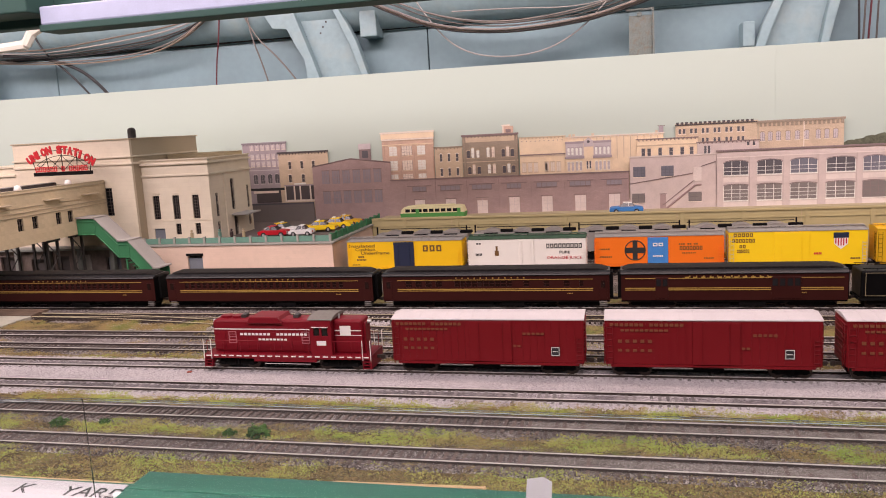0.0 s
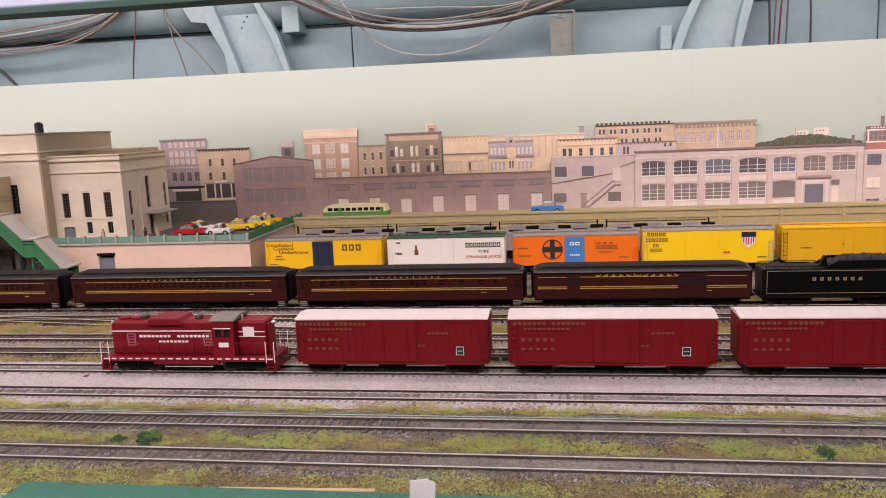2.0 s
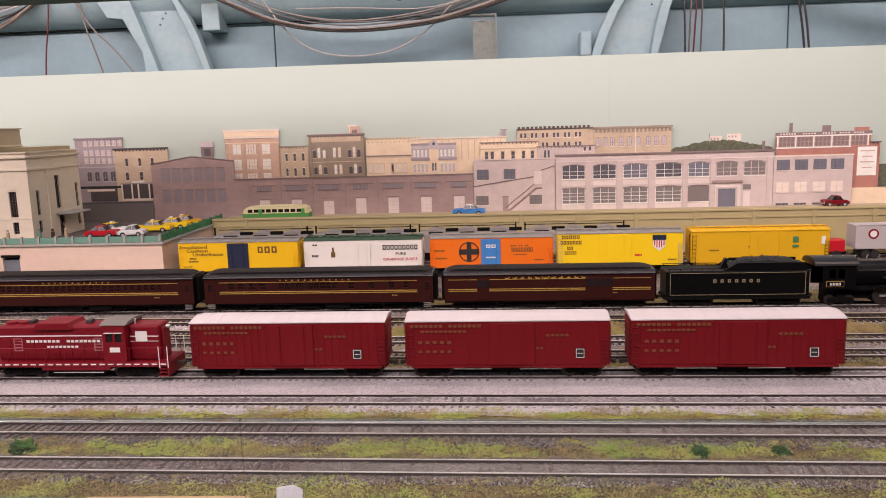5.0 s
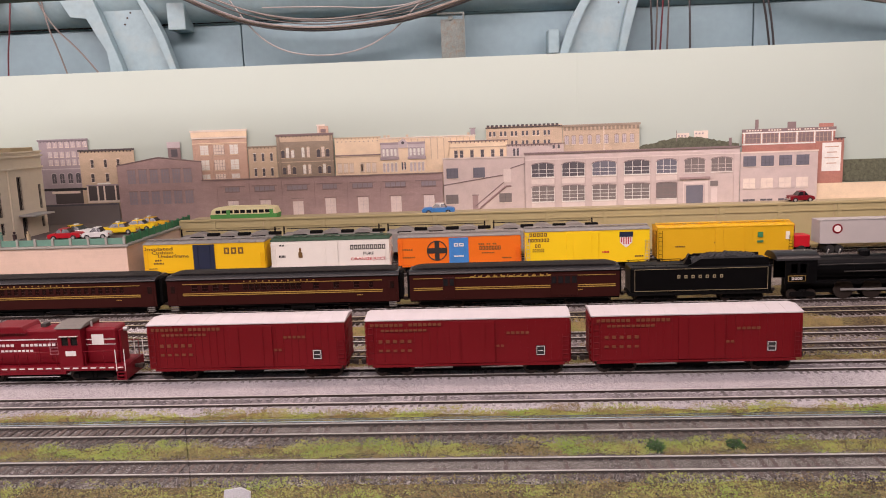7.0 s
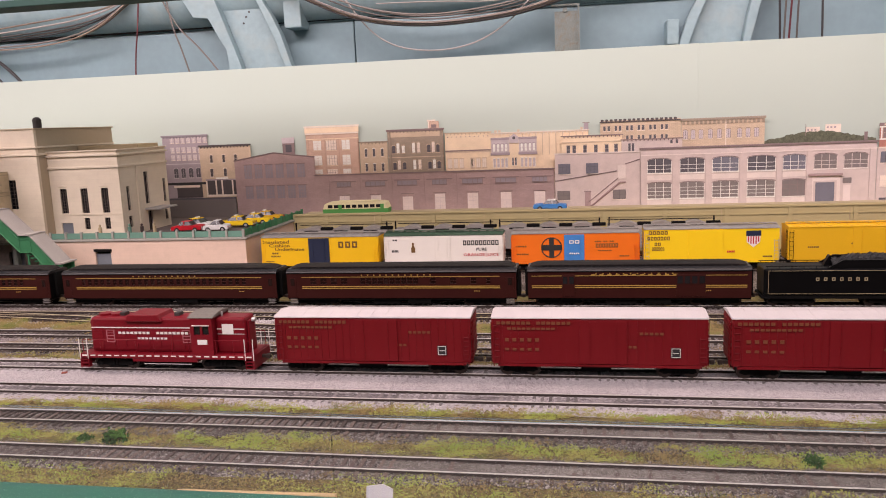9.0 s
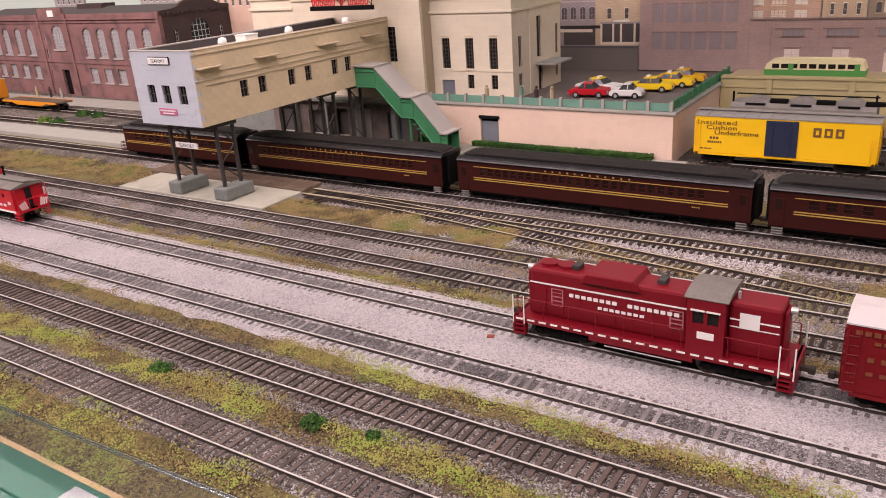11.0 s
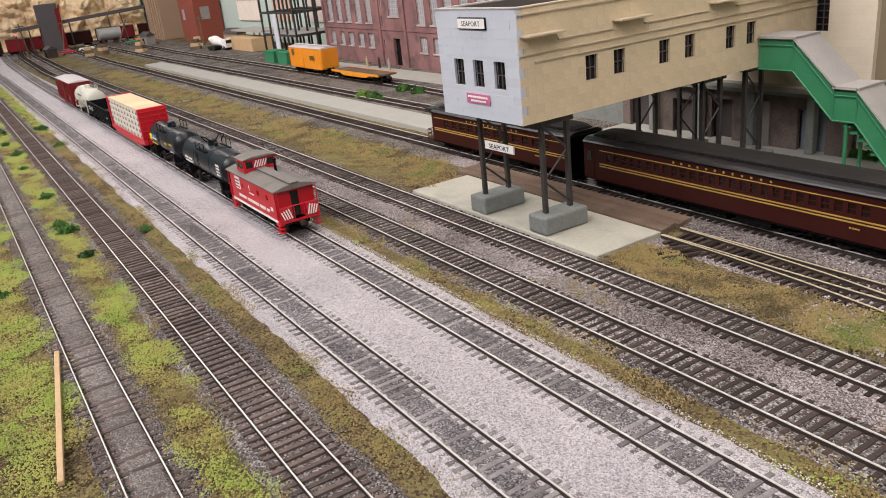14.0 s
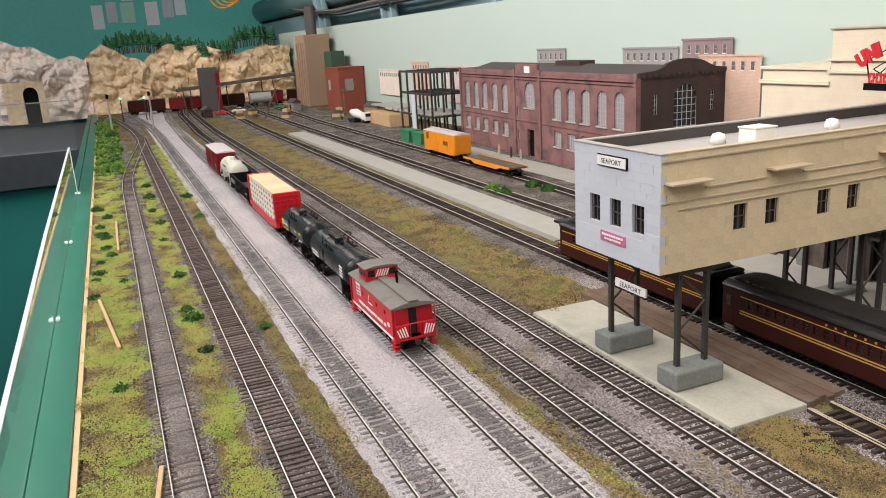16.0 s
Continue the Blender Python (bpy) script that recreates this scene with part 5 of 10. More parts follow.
lights(b, 4, 0.1565, 0.1675, [0.351, 0.362, 0.3735, 0.387, 0.400, 0.413, 0.429, 0.441, 0.453], 0.0064, "c_lilac_pale", 1, 1, "c_greyw", 0.0022, "c_palewin", "c_brown")
band(b, 4, 0.4085, 0.4100, 0.140, 0.183, "c_palewin", "downpipe")
hill = thing("printed_hill", "printed dark green wooded hill with small houses", "backdrop hill")
bm = bmesh.new()
rnd = random.Random(4)
prism(bm, [(0.455, 0.12)] + [(0.455 + 0.165 * k / 60, 0.1485 + 0.0125 * math.sin(math.pi * min(k / 60 * 0.97, 1)) ** 1.5 + rnd.uniform(-0.0011, 0.0013)) for k in range(61)] + [(0.62, 0.12)], "y", BACK - 0.0029, BACK - 0.0021)
M["c_wood"] = material("c_wood", (0.115, 0.125, 0.085), 0.9, vary=0.6, scale=220, fine=900, bump=0.03)
part("wood", bm, "c_wood", hill)
for x0, x1, z in ((0.5235, 0.543, 0.1675), (0.5505, 0.572, 0.1705)):
    hs = part("house", boxes((x0, x1, BACK - 0.0020, BACK - 0.0012, 0.150, z)), "c_palewin", hill)
    part("house_glazing", boxes(*((x0 + 0.002 + 0.005 * k, x0 + 0.0045 + 0.005 * k, BACK - 0.0023, BACK - 0.0021, z - 0.0055, z - 0.003) for k in range(3))), "c_lilac", hs)
part("mast", boxes((0.5228, 0.5236, BACK - 0.0034, BACK - 0.0030, 0.155, 0.172), (0.604, 0.6085, BACK - 0.0034, BACK - 0.0030, 0.146, 0.158)), "c_mauve_dark", hill)
shed = flat("printed mauve gabled brick shed", -0.379, -0.238, 0.055, 0.158, 7, "c_mauve", (), None, (0.1465, 0.149))
for z0, z1 in ((0.1160, 0.1385), (0.0820, 0.1030)):
    lights(shed, 7, z0, z1, [-0.3555 + k * 0.0187 for k in range(6)], 0.0138, "c_shedglass", 2, 3, "c_mauve", 0, None)
    for k in range(6):
        band(shed, 7, -0.3630 + k * 0.0187, -0.3480 + k * 0.0187, z1 + 0.0002, z1 + 0.0014, "c_mauve_dark", "lintel", 0.0008)
bm = bmesh.new()
for a, c in (((-0.3795, 0.1465), (-0.3085, 0.158)), ((-0.3085, 0.158), (-0.2375, 0.149))):
    rod(bm, (a[0], BACK - 0.0130, a[1]), (c[0], BACK - 0.0130, c[1]), 0.0011, 4)
part("coping", bm, "c_mauve_dark", shed)
shed = flat("printed long mauve brick warehouse with pale loading doors", -0.2395, 0.1535, 0.055, 0.1195, 8, "c_mauve")
band(shed, 8, -0.2400, 0.1540, 0.1175, 0.1195, "c_mauve_dark", "coping", 0.0012)
for k in range(7):
    x = -0.1895 + k * 0.0533
    lights(shed, 8, 0.0985, 0.1060, [x], 0.0335 if k % 3 else 0.024, "c_shedglass", 3, 0, "c_mauve_dark", 0, "c_mauve_dark")
    band(shed, 8, x - 0.021, x + 0.021, 0.1066, 0.1078, "c_mauve_dark", "lintel", 0.0008)
    door = band(shed, 8, x - 0.0085, x + 0.0085, 0.0575, 0.0835 if k != 2 else 0.080, "c_door", "loading_door", 0.0004)
    y = BACK - 0.0006 - 8 * 0.0016 - 0.0016
    part("door_moulding", boxes((x - 0.0002, x + 0.0002, y, y + 0.0001, 0.058, 0.083), *((x - 0.008, x + 0.008, y, y + 0.0001, z, z + 0.0003) for z in (0.064, 0.071, 0.077))), "c_lilac_pale", door)
    band(shed, 8, x - 0.0105, x + 0.0105, 0.0845, 0.0856, "c_mauve_dark", "door_head", 0.0008)
for k in range(8):
    band(shed, 8, -0.2185 + k * 0.0533, -0.2145 + k * 0.0533, 0.056, 0.115, "c_mauve", "pilaster", 0.0009)
lo = flat("printed pale grey building with an outside stair", 0.1545, 0.2835, 0.055, 0.1415, 9, "c_grey", (), None, None)
band(lo, 9, 0.1540, 0.2840, 0.1395, 0.1415, "c_grey_pale", "coping", 0.001)
lights(lo, 9, 0.1090, 0.1250, [0.1690, 0.2115], 0.0185, "c_sky", 2, 2, "c_greyw", 0, "c_palewin")
lights(lo, 9, 0.0685, 0.0830, [0.1675, 0.2525], 0.0195, "c_blind", 1, 1, "c_greyw", 0, "c_palewin")
band(lo, 9, 0.2000, 0.2090, 0.0580, 0.0805, "c_mauve", "door", 0.0004), band(lo, 9, 0.1990, 0.2100, 0.0808, 0.0820, "c_mauve_dark", "door_head", 0.0007), band(lo, 9, 0.2500, 0.2620, 0.1000, 0.1215, "c_grey_pale", "landing_hut", 0.0012)
yy = BACK - 0.0006 - 0.0162
bm = bmesh.new()
for a, c, r in (((0.2090, 0.058), (0.2530, 0.094), 0.0016), ((0.2530, 0.094), (0.2620, 0.094), 0.0014)):
    rod(bm, (a[0], yy, a[1]), (c[0], yy, c[1]), r, 4)
part("stair", bm, "c_mauve", lo)
bm = bmesh.new()
for a, c in (((0.1545, 0.0985), (0.2490, 0.1120)), ((0.2610, 0.1220), (0.2835, 0.1290)), ((0.2050, 0.0640), (0.2510, 0.1010))):
    rod(bm, (a[0], yy, a[1]), (c[0], yy, c[1]), 0.0007, 4)
part("pipe", bm, "c_mauve_dark", lo)
big = flat("printed long grey factory with large arched windows", 0.2840, 0.6170, 0.05, 0.1455, 10, "c_grey")
band(big, 10, 0.2825, 0.6185, 0.1430, 0.1458, "c_mauve_dark", "cornice", 0.0018), band(big, 10, 0.2840, 0.6170, 0.1335, 0.1350, "c_grey_pale", "string_course", 0.0008)
BAYS = ((0.294, 0.330), (0.342, 0.378), (0.389, 0.427), (0.439, 0.479), (0.489, 0.521), (0.532, 0.564), (0.573, 0.606))
for k, (a, c) in enumerate(BAYS):
    lights(big, 10, 0.1065, 0.1245, [(a + c) / 2], c - a, "c_sky" if k in (2, 4) else "c_blind" if k > 4 else "c_greyw", 2, 2, "c_white" if k < 5 else "c_grey_pale", 0.0042, "c_white", "c_mauve_dark")
    if k < 5:
        lights(big, 10, 0.0675, 0.0900, [(a + c) / 2], c - a, "c_blind", 2, 3, "c_white" if k < 4 else "c_mauve_dark", 0.0022, "c_white", "c_mauve_dark")
        band(big, 10, a, c, 0.0585, 0.0655, "c_grey_pale", "panel", 0.0003)
        band(big, 10, a, c, 0.0960, 0.1035, "c_grey_pale", "panel", 0.0003)
for a, c in ((0.2842, 0.2920), (0.3315, 0.3405), (0.3795, 0.3878), (0.4285, 0.4375), (0.4805, 0.4875), (0.5225, 0.5305), (0.6080, 0.6168)):
    band(big, 10, a, c, 0.0515, 0.1334, "c_grey", "pilaster", 0.0016)
en = band(big, 10, 0.5270, 0.5690, 0.0550, 0.0960, "c_grey_pale", "entrance", 0.0012)
part("entrance_hood", boxes((0.5245, 0.5715, BACK - 0.0220, BACK - 0.0190, 0.0961, 0.0998), bevel=0.0004), "c_mauve", en)
part("entrance_door", boxes((0.535, 0.561, BACK - 0.0195, BACK - 0.0191, 0.057, 0.0865)), "c_sky", en)
part("door_surround", boxes((0.532, 0.5347, BACK - 0.0198, BACK - 0.0190, 0.056, 0.089), (0.5613, 0.564, BACK - 0.0198, BACK - 0.0190, 0.056, 0.089), (0.5348, 0.5612, BACK - 0.0198, BACK - 0.0190, 0.0868, 0.089)), "c_grey", en)
band(big, 10, 0.5735, 0.5835, 0.058, 0.082, "c_door", "side_door", 0.0005), band(big, 10, 0.5725, 0.5845, 0.0845, 0.0925, "c_blind", "fanlight", 0.0005)
red = flat("printed red brick factory with a white-framed top storey", 0.6225, 0.7635, 0.05, 0.1700, 5, "c_redbrick")
band(red, 5, 0.6215, 0.7645, 0.1655, 0.1700, "c_mauve_dark", "name_band", 0.001), band(red, 5, 0.6225, 0.7635, 0.1632, 0.1652, "c_white", "string_course", 0.0008), band(red, 5, 0.6225, 0.7635, 0.1455, 0.1475, "c_white", "string_course", 0.0008)
lights(red, 5, 0.1480, 0.1628, [0.6385 + k * 0.0268 for k in range(5)], 0.0236, "c_mauve_dark", 3, 1, "c_pink", 0, None)
for k in range(6):
    band(red, 5, 0.6242 + k * 0.0268, 0.6260 + k * 0.0268, 0.1476, 0.1631, "c_white", "mullion", 0.0009)
bars(red, 0.628, 0.1667, 30, 0.0026, 0.0020, 0.0016, BACK - 0.0106, "c_palewin", "lettering", gaps=(6, 7, 13, 14, 20, 25))
band(red, 5, 0.6415, 0.6465, 0.1701, 0.1845, "c_mauve_dark", "chimney"), band(red, 5, 0.6905, 0.7035, 0.1701, 0.1795, "c_mauve_dark", "roof_vent"), band(red, 5, 0.7380, 0.7600, 0.1701, 0.1755, "c_redbrick", "roof_house")
b = flat("printed red brick side wing with a white wall sign", 0.7636, 0.7775, 0.05, 0.1530, 5, "c_redbrick", (), ("c_dark", 0.0015))
b = flat("printed red brick wall with a pale painted sign", 0.7340, 0.7740, 0.075, 0.1475, 6, "c_redbrick")
band(b, 6, 0.7440, 0.7725, 0.1015, 0.1455, "c_white", "wall_sign", 0.0004)
for k in range(4):
    band(b, 6.3, 0.748 + 0.003 * (k % 2), 0.769 - 0.003 * (k % 2), 0.1385 - k * 0.0085, 0.1400 - k * 0.0085, "c_pink", "marking", 0.0004)
wing = flat("printed pale grey low factory wing", 0.6175, 0.7350, 0.05, 0.1355, 11, "c_grey", (), None)
band(wing, 11, 0.6170, 0.7355, 0.1335, 0.1358, "c_palewin", "coping", 0.001)
for z0, z1, p in ((0.1130, 0.1290, "c_sky"), (0.0790, 0.0945, "c_palewin"), (0.0560, 0.0620, "c_greyw")):
    lights(wing, 11, z0, z1, [0.6315, 0.6585, 0.6860, 0.7120], 0.0192, p, 2 if p == "c_sky" else 1, 2 if p == "c_sky" else 1, "c_greyw" if p == "c_sky" else "c_grey", 0, "c_palewin")
flat("printed pale roadside fields and distant trees", 0.7355, 1.2, 0.05, 0.083, 7, "c_cream")
flat("printed dark distant tree line", 0.7776, 1.2, 0.083, 0.118, 0, "c_wood")

tone("c_street", (0.17, 0.15, 0.145)), tone("c_shop", (0.03, 0.03, 0.032))
street = flat("printed dark street in front of the shops", -0.512, -0.3795, 0.0536, 0.0865, 9, "c_street")
part("kerb", boxes((-0.512, -0.3795, BACK - 0.0163, BACK - 0.0161, 0.0835, 0.0865)), "c_greyw", street)
part("awning", boxes((-0.497, -0.449, BACK - 0.0048, BACK - 0.0038, 0.1035, 0.1075)), "c_palewin", street)
part("fascia_band", boxes((-0.512, -0.38, BACK - 0.0050, BACK - 0.0049, 0.1085, 0.1125)), "c_shop", street)

# raised road behind the yard with its tan retaining wall
road = thing("raised_road", "tan retaining wall with a roadway along the backdrop", "retaining wall", kind="structure")
tone("olive_wall", (0.43, 0.36, 0.185)), tone("olive_top", (0.46, 0.39, 0.25))
part("wall", boxes((-0.251, X1, 1.228, 1.236, 0.0, 0.0600)), "olive_wall", road)
part("coping", boxes((-0.251, X1, 1.2265, 1.2375, 0.0601, 0.0632), bevel=0.0005), "olive_wall", road)
part("panel_joint", boxes(*((-0.12 + k * 0.17, -0.119 + k * 0.17, 1.2272, 1.2279, 0.004, 0.0595) for k in range(10))), "tan_dark", road)
for k in range(22):
    part("pilaster", boxes((-0.2 + k * 0.085, -0.194 + k * 0.085, 1.2264, 1.2279, 0.004, 0.0598), bevel=0.0003), "olive_wall", road)
part("string_course", boxes((-0.251, X1, 1.2268, 1.2279, 0.050, 0.0515)), "olive_wall", road)
part("roadway", boxes((-0.25, X1, 1.2376, BACK - 0.0005, 0.04, 0.0585)), "olive_top", road)


# ---- road vehicles ----
def motor_car(label, x, y, z, turn, colour, roof=None, length=0.056, taxi=False, estate=False):
    """A small sedan: shaped body, cabin with glass, four wheels, bumpers and lamps."""
    th = thing("car", label, "car", x=x, y=y, z=z, turn=turn, group="model cars")
    l, w = length / 2, 0.0105
    bm = bmesh.new()
    prism(bm, [(-l, 0.0035), (-l, 0.0085), (-l + 0.002, 0.0098), (-l * 0.45, 0.0106), (l * 0.4, 0.0108), (l - 0.002, 0.0096), (l, 0.0082), (l, 0.0035)], "y", -w, w)
    es = list(bm.edges)
    bmesh.ops.bevel(bm, geom=es, offset=0.0008, segments=2, affect="EDGES")
    part("body", bm, colour, th)
    bm = bmesh.new()
    back = l * 0.75 if estate else l * 0.5
    lower = [(-l * 0.42, -w + 0.001), (back, -w + 0.001), (back, w - 0.001), (-l * 0.42, w - 0.001)]
    upper = [(-l * 0.18, -w + 0.003), (back - 0.004, -w + 0.003), (back - 0.004, w - 0.003), (-l * 0.18, w - 0.003)]
    va = [bm.verts.new((a, b, 0.0106)) for a, b in lower]
    vb = [bm.verts.new((a, b, 0.0158)) for a, b in upper]
    for k in range(4):
        bm.faces.new((va[k], va[(k + 1) % 4], vb[(k + 1) % 4], vb[k]))
    bm.faces.new(vb)
    part("cabin_glass", bm, "pane_dark", th)
    part("roof", boxes((-l * 0.18, back - 0.004, -w + 0.0028, w - 0.0028, 0.0157, 0.0167), bevel=0.0004), roof or colour, th)
    part("pillar", boxes(*((px - 0.0006, px + 0.0006, s * (w - 0.0021) - 0.0007, s * (w - 0.0021) + 0.0007, 0.0106, 0.0158) for px in (back * 0.25,) for s in (-1, 1))), roof or colour, th)
    for sx in (-1, 1):
        for sy in (-1, 1):
            bm = bmesh.new()
            rod(bm, (sx * l * 0.6, sy * (w - 0.002), 0.0038), (sx * l * 0.6, sy * (w + 0.0003), 0.0038), 0.0038, 14)
            t = part("tyre", bm, "rubber", th)
            bm = bmesh.new()
            rod(bm, (sx * l * 0.6, sy * (w + 0.0002), 0.0038), (sx * l * 0.6, sy * (w + 0.0006), 0.0038), 0.002, 10)
            part("rim", bm, "silver", t)
        part("bumper", boxes((min(sx * l, sx * (l + 0.0009)), max(sx * l, sx * (l + 0.0009)), -w + 0.0005, w - 0.0005, 0.0042, 0.0058), bevel=0.0003), "silver", th)
        for sy in (-1, 1):
            part("headlight" if sx < 0 else "tail_light", boxes((min(sx * l, sx * (l + 0.0004)), max(sx * l, sx * (l + 0.0004)), sy * (w - 0.003) - 0.0013, sy * (w - 0.003) + 0.0013, 0.0065, 0.0082)), "text_white" if sx < 0 else "text_red", th)
    if taxi:
        part("roof_lamp", boxes((-0.002, 0.002, -0.0035, 0.0035, 0.0168, 0.0188), bevel=0.0003), "text_white", th)
    return th


PZ = 0.0536
CARS = [(-0.371, 1.120), (-0.372, 1.152), (-0.327, 1.122), (-0.317, 1.165), (-0.303, 1.197), (-0.298, 1.228)]
motor_car("yellow taxi parked on the station plaza", *CARS[3], PZ, 8, "yellow_bright", taxi=True)
motor_car("yellow taxi parked behind another on the plaza", *CARS[4], PZ, 6, "yellow_bright", taxi=True)
motor_car("yellow taxi at the back of the plaza", *CARS[5], PZ, 5, "yellow_deep", taxi=True)
motor_car("red car parked on the station plaza", *CARS[0], PZ, 186, "bright_red", length=0.045)
motor_car("white and yellow taxi on the station plaza", *CARS[1], PZ, 170, "white", roof="yellow_bright", taxi=True)
motor_car("white car parked near the plaza fence", *CARS[2], PZ, 8, "white", length=0.036)
motor_car("blue car with a white roof on the raised road", 0.148, 1.255, 0.0586, 0, "blue", roof="white", length=0.050)
motor_car("small red car on the raised road", 0.70, 1.275, 0.0586, 0, "dull_red", length=0.036)
bus = thing("tram", "green and cream streamlined tram on the raised road", "tram", x=-0.155, y=1.258, z=0.0586)
bm = bmesh.new()
prism(bm, [(-0.052, 0.002), (-0.053, 0.009), (-0.0525, 0.0098), (0.0525, 0.0098), (0.053, 0.009), (0.052, 0.002)], "y", -0.0125, 0.0125)
tone("tram_green", (0.06, 0.30, 0.07)), tone("tram_cream", (0.74, 0.68, 0.42))
part("lower_body", bm, "tram_green", bus)
bm = bmesh.new()
prism(bm, [(-0.0525, 0.0099), (-0.050, 0.0165), (-0.046, 0.0195), (-0.038, 0.0205), (0.042, 0.0205), (0.049, 0.019), (0.0525, 0.0099)], "y", -0.0125, 0.0125)
part("upper_body", bm, "tram_cream", bus)
for k in range(9):
    part("pane", boxes((-0.044 + k * 0.0098, -0.0365 + k * 0.0098, -0.0129, -0.0126, 0.0115, 0.0165)), "pane_dark", bus)
for xx in (-0.024, 0.044):
    part("door", boxes((xx - 0.0028, xx + 0.0028, -0.0131, -0.0126, 0.0025, 0.0168)), "tram_green", bus)
part("roof_duct", boxes((-0.03, 0.035, -0.004, 0.004, 0.0206, 0.0222), bevel=0.0005), "tram_cream", bus)
for xx in (-0.035, 0.033):
    bm = bmesh.new()
    for q in (-0.006, 0.006):
        rod(bm, (xx + q, -0.0115, 0.0025), (xx + q, 0.0115, 0.0025), 0.0028, 12)
    part("wheels", bm, "rubber", bus)
# tiny unpainted-looking model figurines, one plain mesh each
for x, y, z, col in ((-0.474, 1.062, 0.0535, "tan_dark"), (-0.431, 1.066, 0.0535, "fence_green"), (-0.412, 1.066, 0.0535, "brick_dark"), (-0.394, 1.068, 0.0535, "tan_dark"), (-1.575, 1.150, 0.003, "tan_dark"), (-1.531, 1.152, 0.003, "brick_dark"), (-1.486, 1.148, 0.003, "roof_grey")):
    bm = bmesh.new()
    rod(bm, (0, 0, 0), (0, 0, 0.0165), 0.0022, 8, 0.0026)
    ball(bm, (0, 0, 0.0188), 0.0019, 8)
    fg = part("figurine", bm, col)
    fg.matrix_basis = pose(x, y, z)
    tagged(fg, "tiny model figurine standing on the pavement", "figurine", "figurines")

# articulated lorry at the east end of the yard
truckcab = thing("lorry", "red lorry tractor with a pale grey box trailer", "lorry", x=0.63, y=1.155, z=0.002)
part("cab", boxes((-0.006, 0.012, -0.013, 0.013, 0.012, 0.042), bevel=0.0015), "bright_red", truckcab)
part("bonnet", boxes((0.0122, 0.034, -0.011, 0.011, 0.009, 0.026), bevel=0.0015), "bright_red", truckcab)
part("windscreen", boxes((0.0119, 0.0124, -0.0115, 0.0115, 0.029, 0.039)), "pane_dark", truckcab)
part("side_pane", boxes((-0.001, 0.009, -0.0134, -0.0129, 0.028, 0.038)), "pane_dark", truckcab)
part("chassis", boxes((-0.02, 0.036, -0.008, 0.008, 0.006, 0.01)), "black", truckcab)
tr = part("trailer", boxes((0.045, 0.195, -0.0145, 0.0145, 0.014, 0.046), bevel=0.0006), tone("trailer_grey", (0.46, 0.43, 0.42)), truckcab)
part("trailer_frame", boxes((0.047, 0.193, -0.0147, -0.0142, 0.0135, 0.0145), (0.047, 0.193, -0.0148, -0.0143, 0.0452, 0.0464)), "silver", tr)
bm = bmesh.new()
rod(bm, (0.068, -0.0146, 0.034), (0.068, -0.0149, 0.034), 0.0068, 24)
em = part("emblem", bm, "dull_red", tr)
bm = bmesh.new()
rod(bm, (0.068, -0.0149, 0.034), (0.068, -0.0152, 0.034), 0.0045, 24)
part("emblem_face", bm, "text_white", em)
part("lettering", boxes((0.142, 0.147, -0.0149, -0.0146, 0.026, 0.042), (0.152, 0.157, -0.0149, -0.0146, 0.026, 0.042)), "text_red", tr)
for xx in (0.022, -0.012, 0.06, 0.072, 0.17, 0.184):
    bm = bmesh.new()
    rod(bm, (xx, -0.0135, 0.0058), (xx, 0.0135, 0.0058), 0.0058, 16)
    part("tyre", bm, "rubber", truckcab)

# ---- rolling stock; x along the car, its visible side to -y, z from the rail head ----
def truck(car, x, axles=2, base=0.019, r=0.0055, mat="black"):
    bm = bmesh.new()
    for s in (-1, 1):
        y = s * 0.0105
        half = base / 2
        prism(bm, [(-half - 0.004, 0.0045), (-half - 0.002, 0.0078), (-0.004, 0.0085), (-0.003, 0.0105), (0.003, 0.0105), (0.004, 0.0085), (half + 0.002, 0.0078), (half + 0.004, 0.0045), (half + 0.001, 0.0036), (half - 0.003, 0.0036), (0.003, 0.0025), (-0.003, 0.0025), (-half + 0.003, 0.0036), (-half - 0.001, 0.0036)], "y", y - 0.0009, y + 0.0009)
        for k in range(axles):
            xa = -half + base * k / (axles - 1)
            box(bm, xa - 0.0017, xa + 0.0017, y - 0.0017, y + 0.0017, 0.0035, 0.0072)
        for dx in (-0.0015, 0.0015):
            rod(bm, (dx, y - s * -0.001, 0.004), (dx, y + s * 0.001, 0.0085), 0.0011, 6)
    box(bm, -0.002, 0.002, -0.0105, 0.0105, 0.006, 0.0105)
    t = part("truck", bm, mat, car)
    t.location.x = x
    for k in range(axles):
        b = bmesh.new()
        xa = -base / 2 + base * k / (axles - 1)
        for s in (-1, 1):
            rod(b, (xa, s * 0.0068, r - 0.0003), (xa, s * 0.0092, r - 0.0003), r, 16)
            rod(b, (xa, s * 0.0066, r - 0.0003), (xa, s * 0.0068, r - 0.0003), r + 0.0007, 16)
        rod(b, (xa, -0.009, r - 0.0003), (xa, 0.009, r - 0.0003), 0.0012, 6)
        part("wheelset", b, "wheel", t)
    return t


def couplers(car, half, z=0.0095):
    for s in (-1, 1):
        bm = boxes((min(s * (half - 0.004), s * (half + 0.004)), max(s * (half - 0.004), s * (half + 0.004)), -0.0014, 0.0014, z - 0.0012, z + 0.0012))
        box(bm, min(s * (half + 0.0035), s * (half + 0.0068)), max(s * (half + 0.0035), s * (half + 0.0068)), -0.0024, 0.0016, z - 0.0018, z + 0.0018, bevel=0.0005)
        part("coupler", bm, "wheel", car)


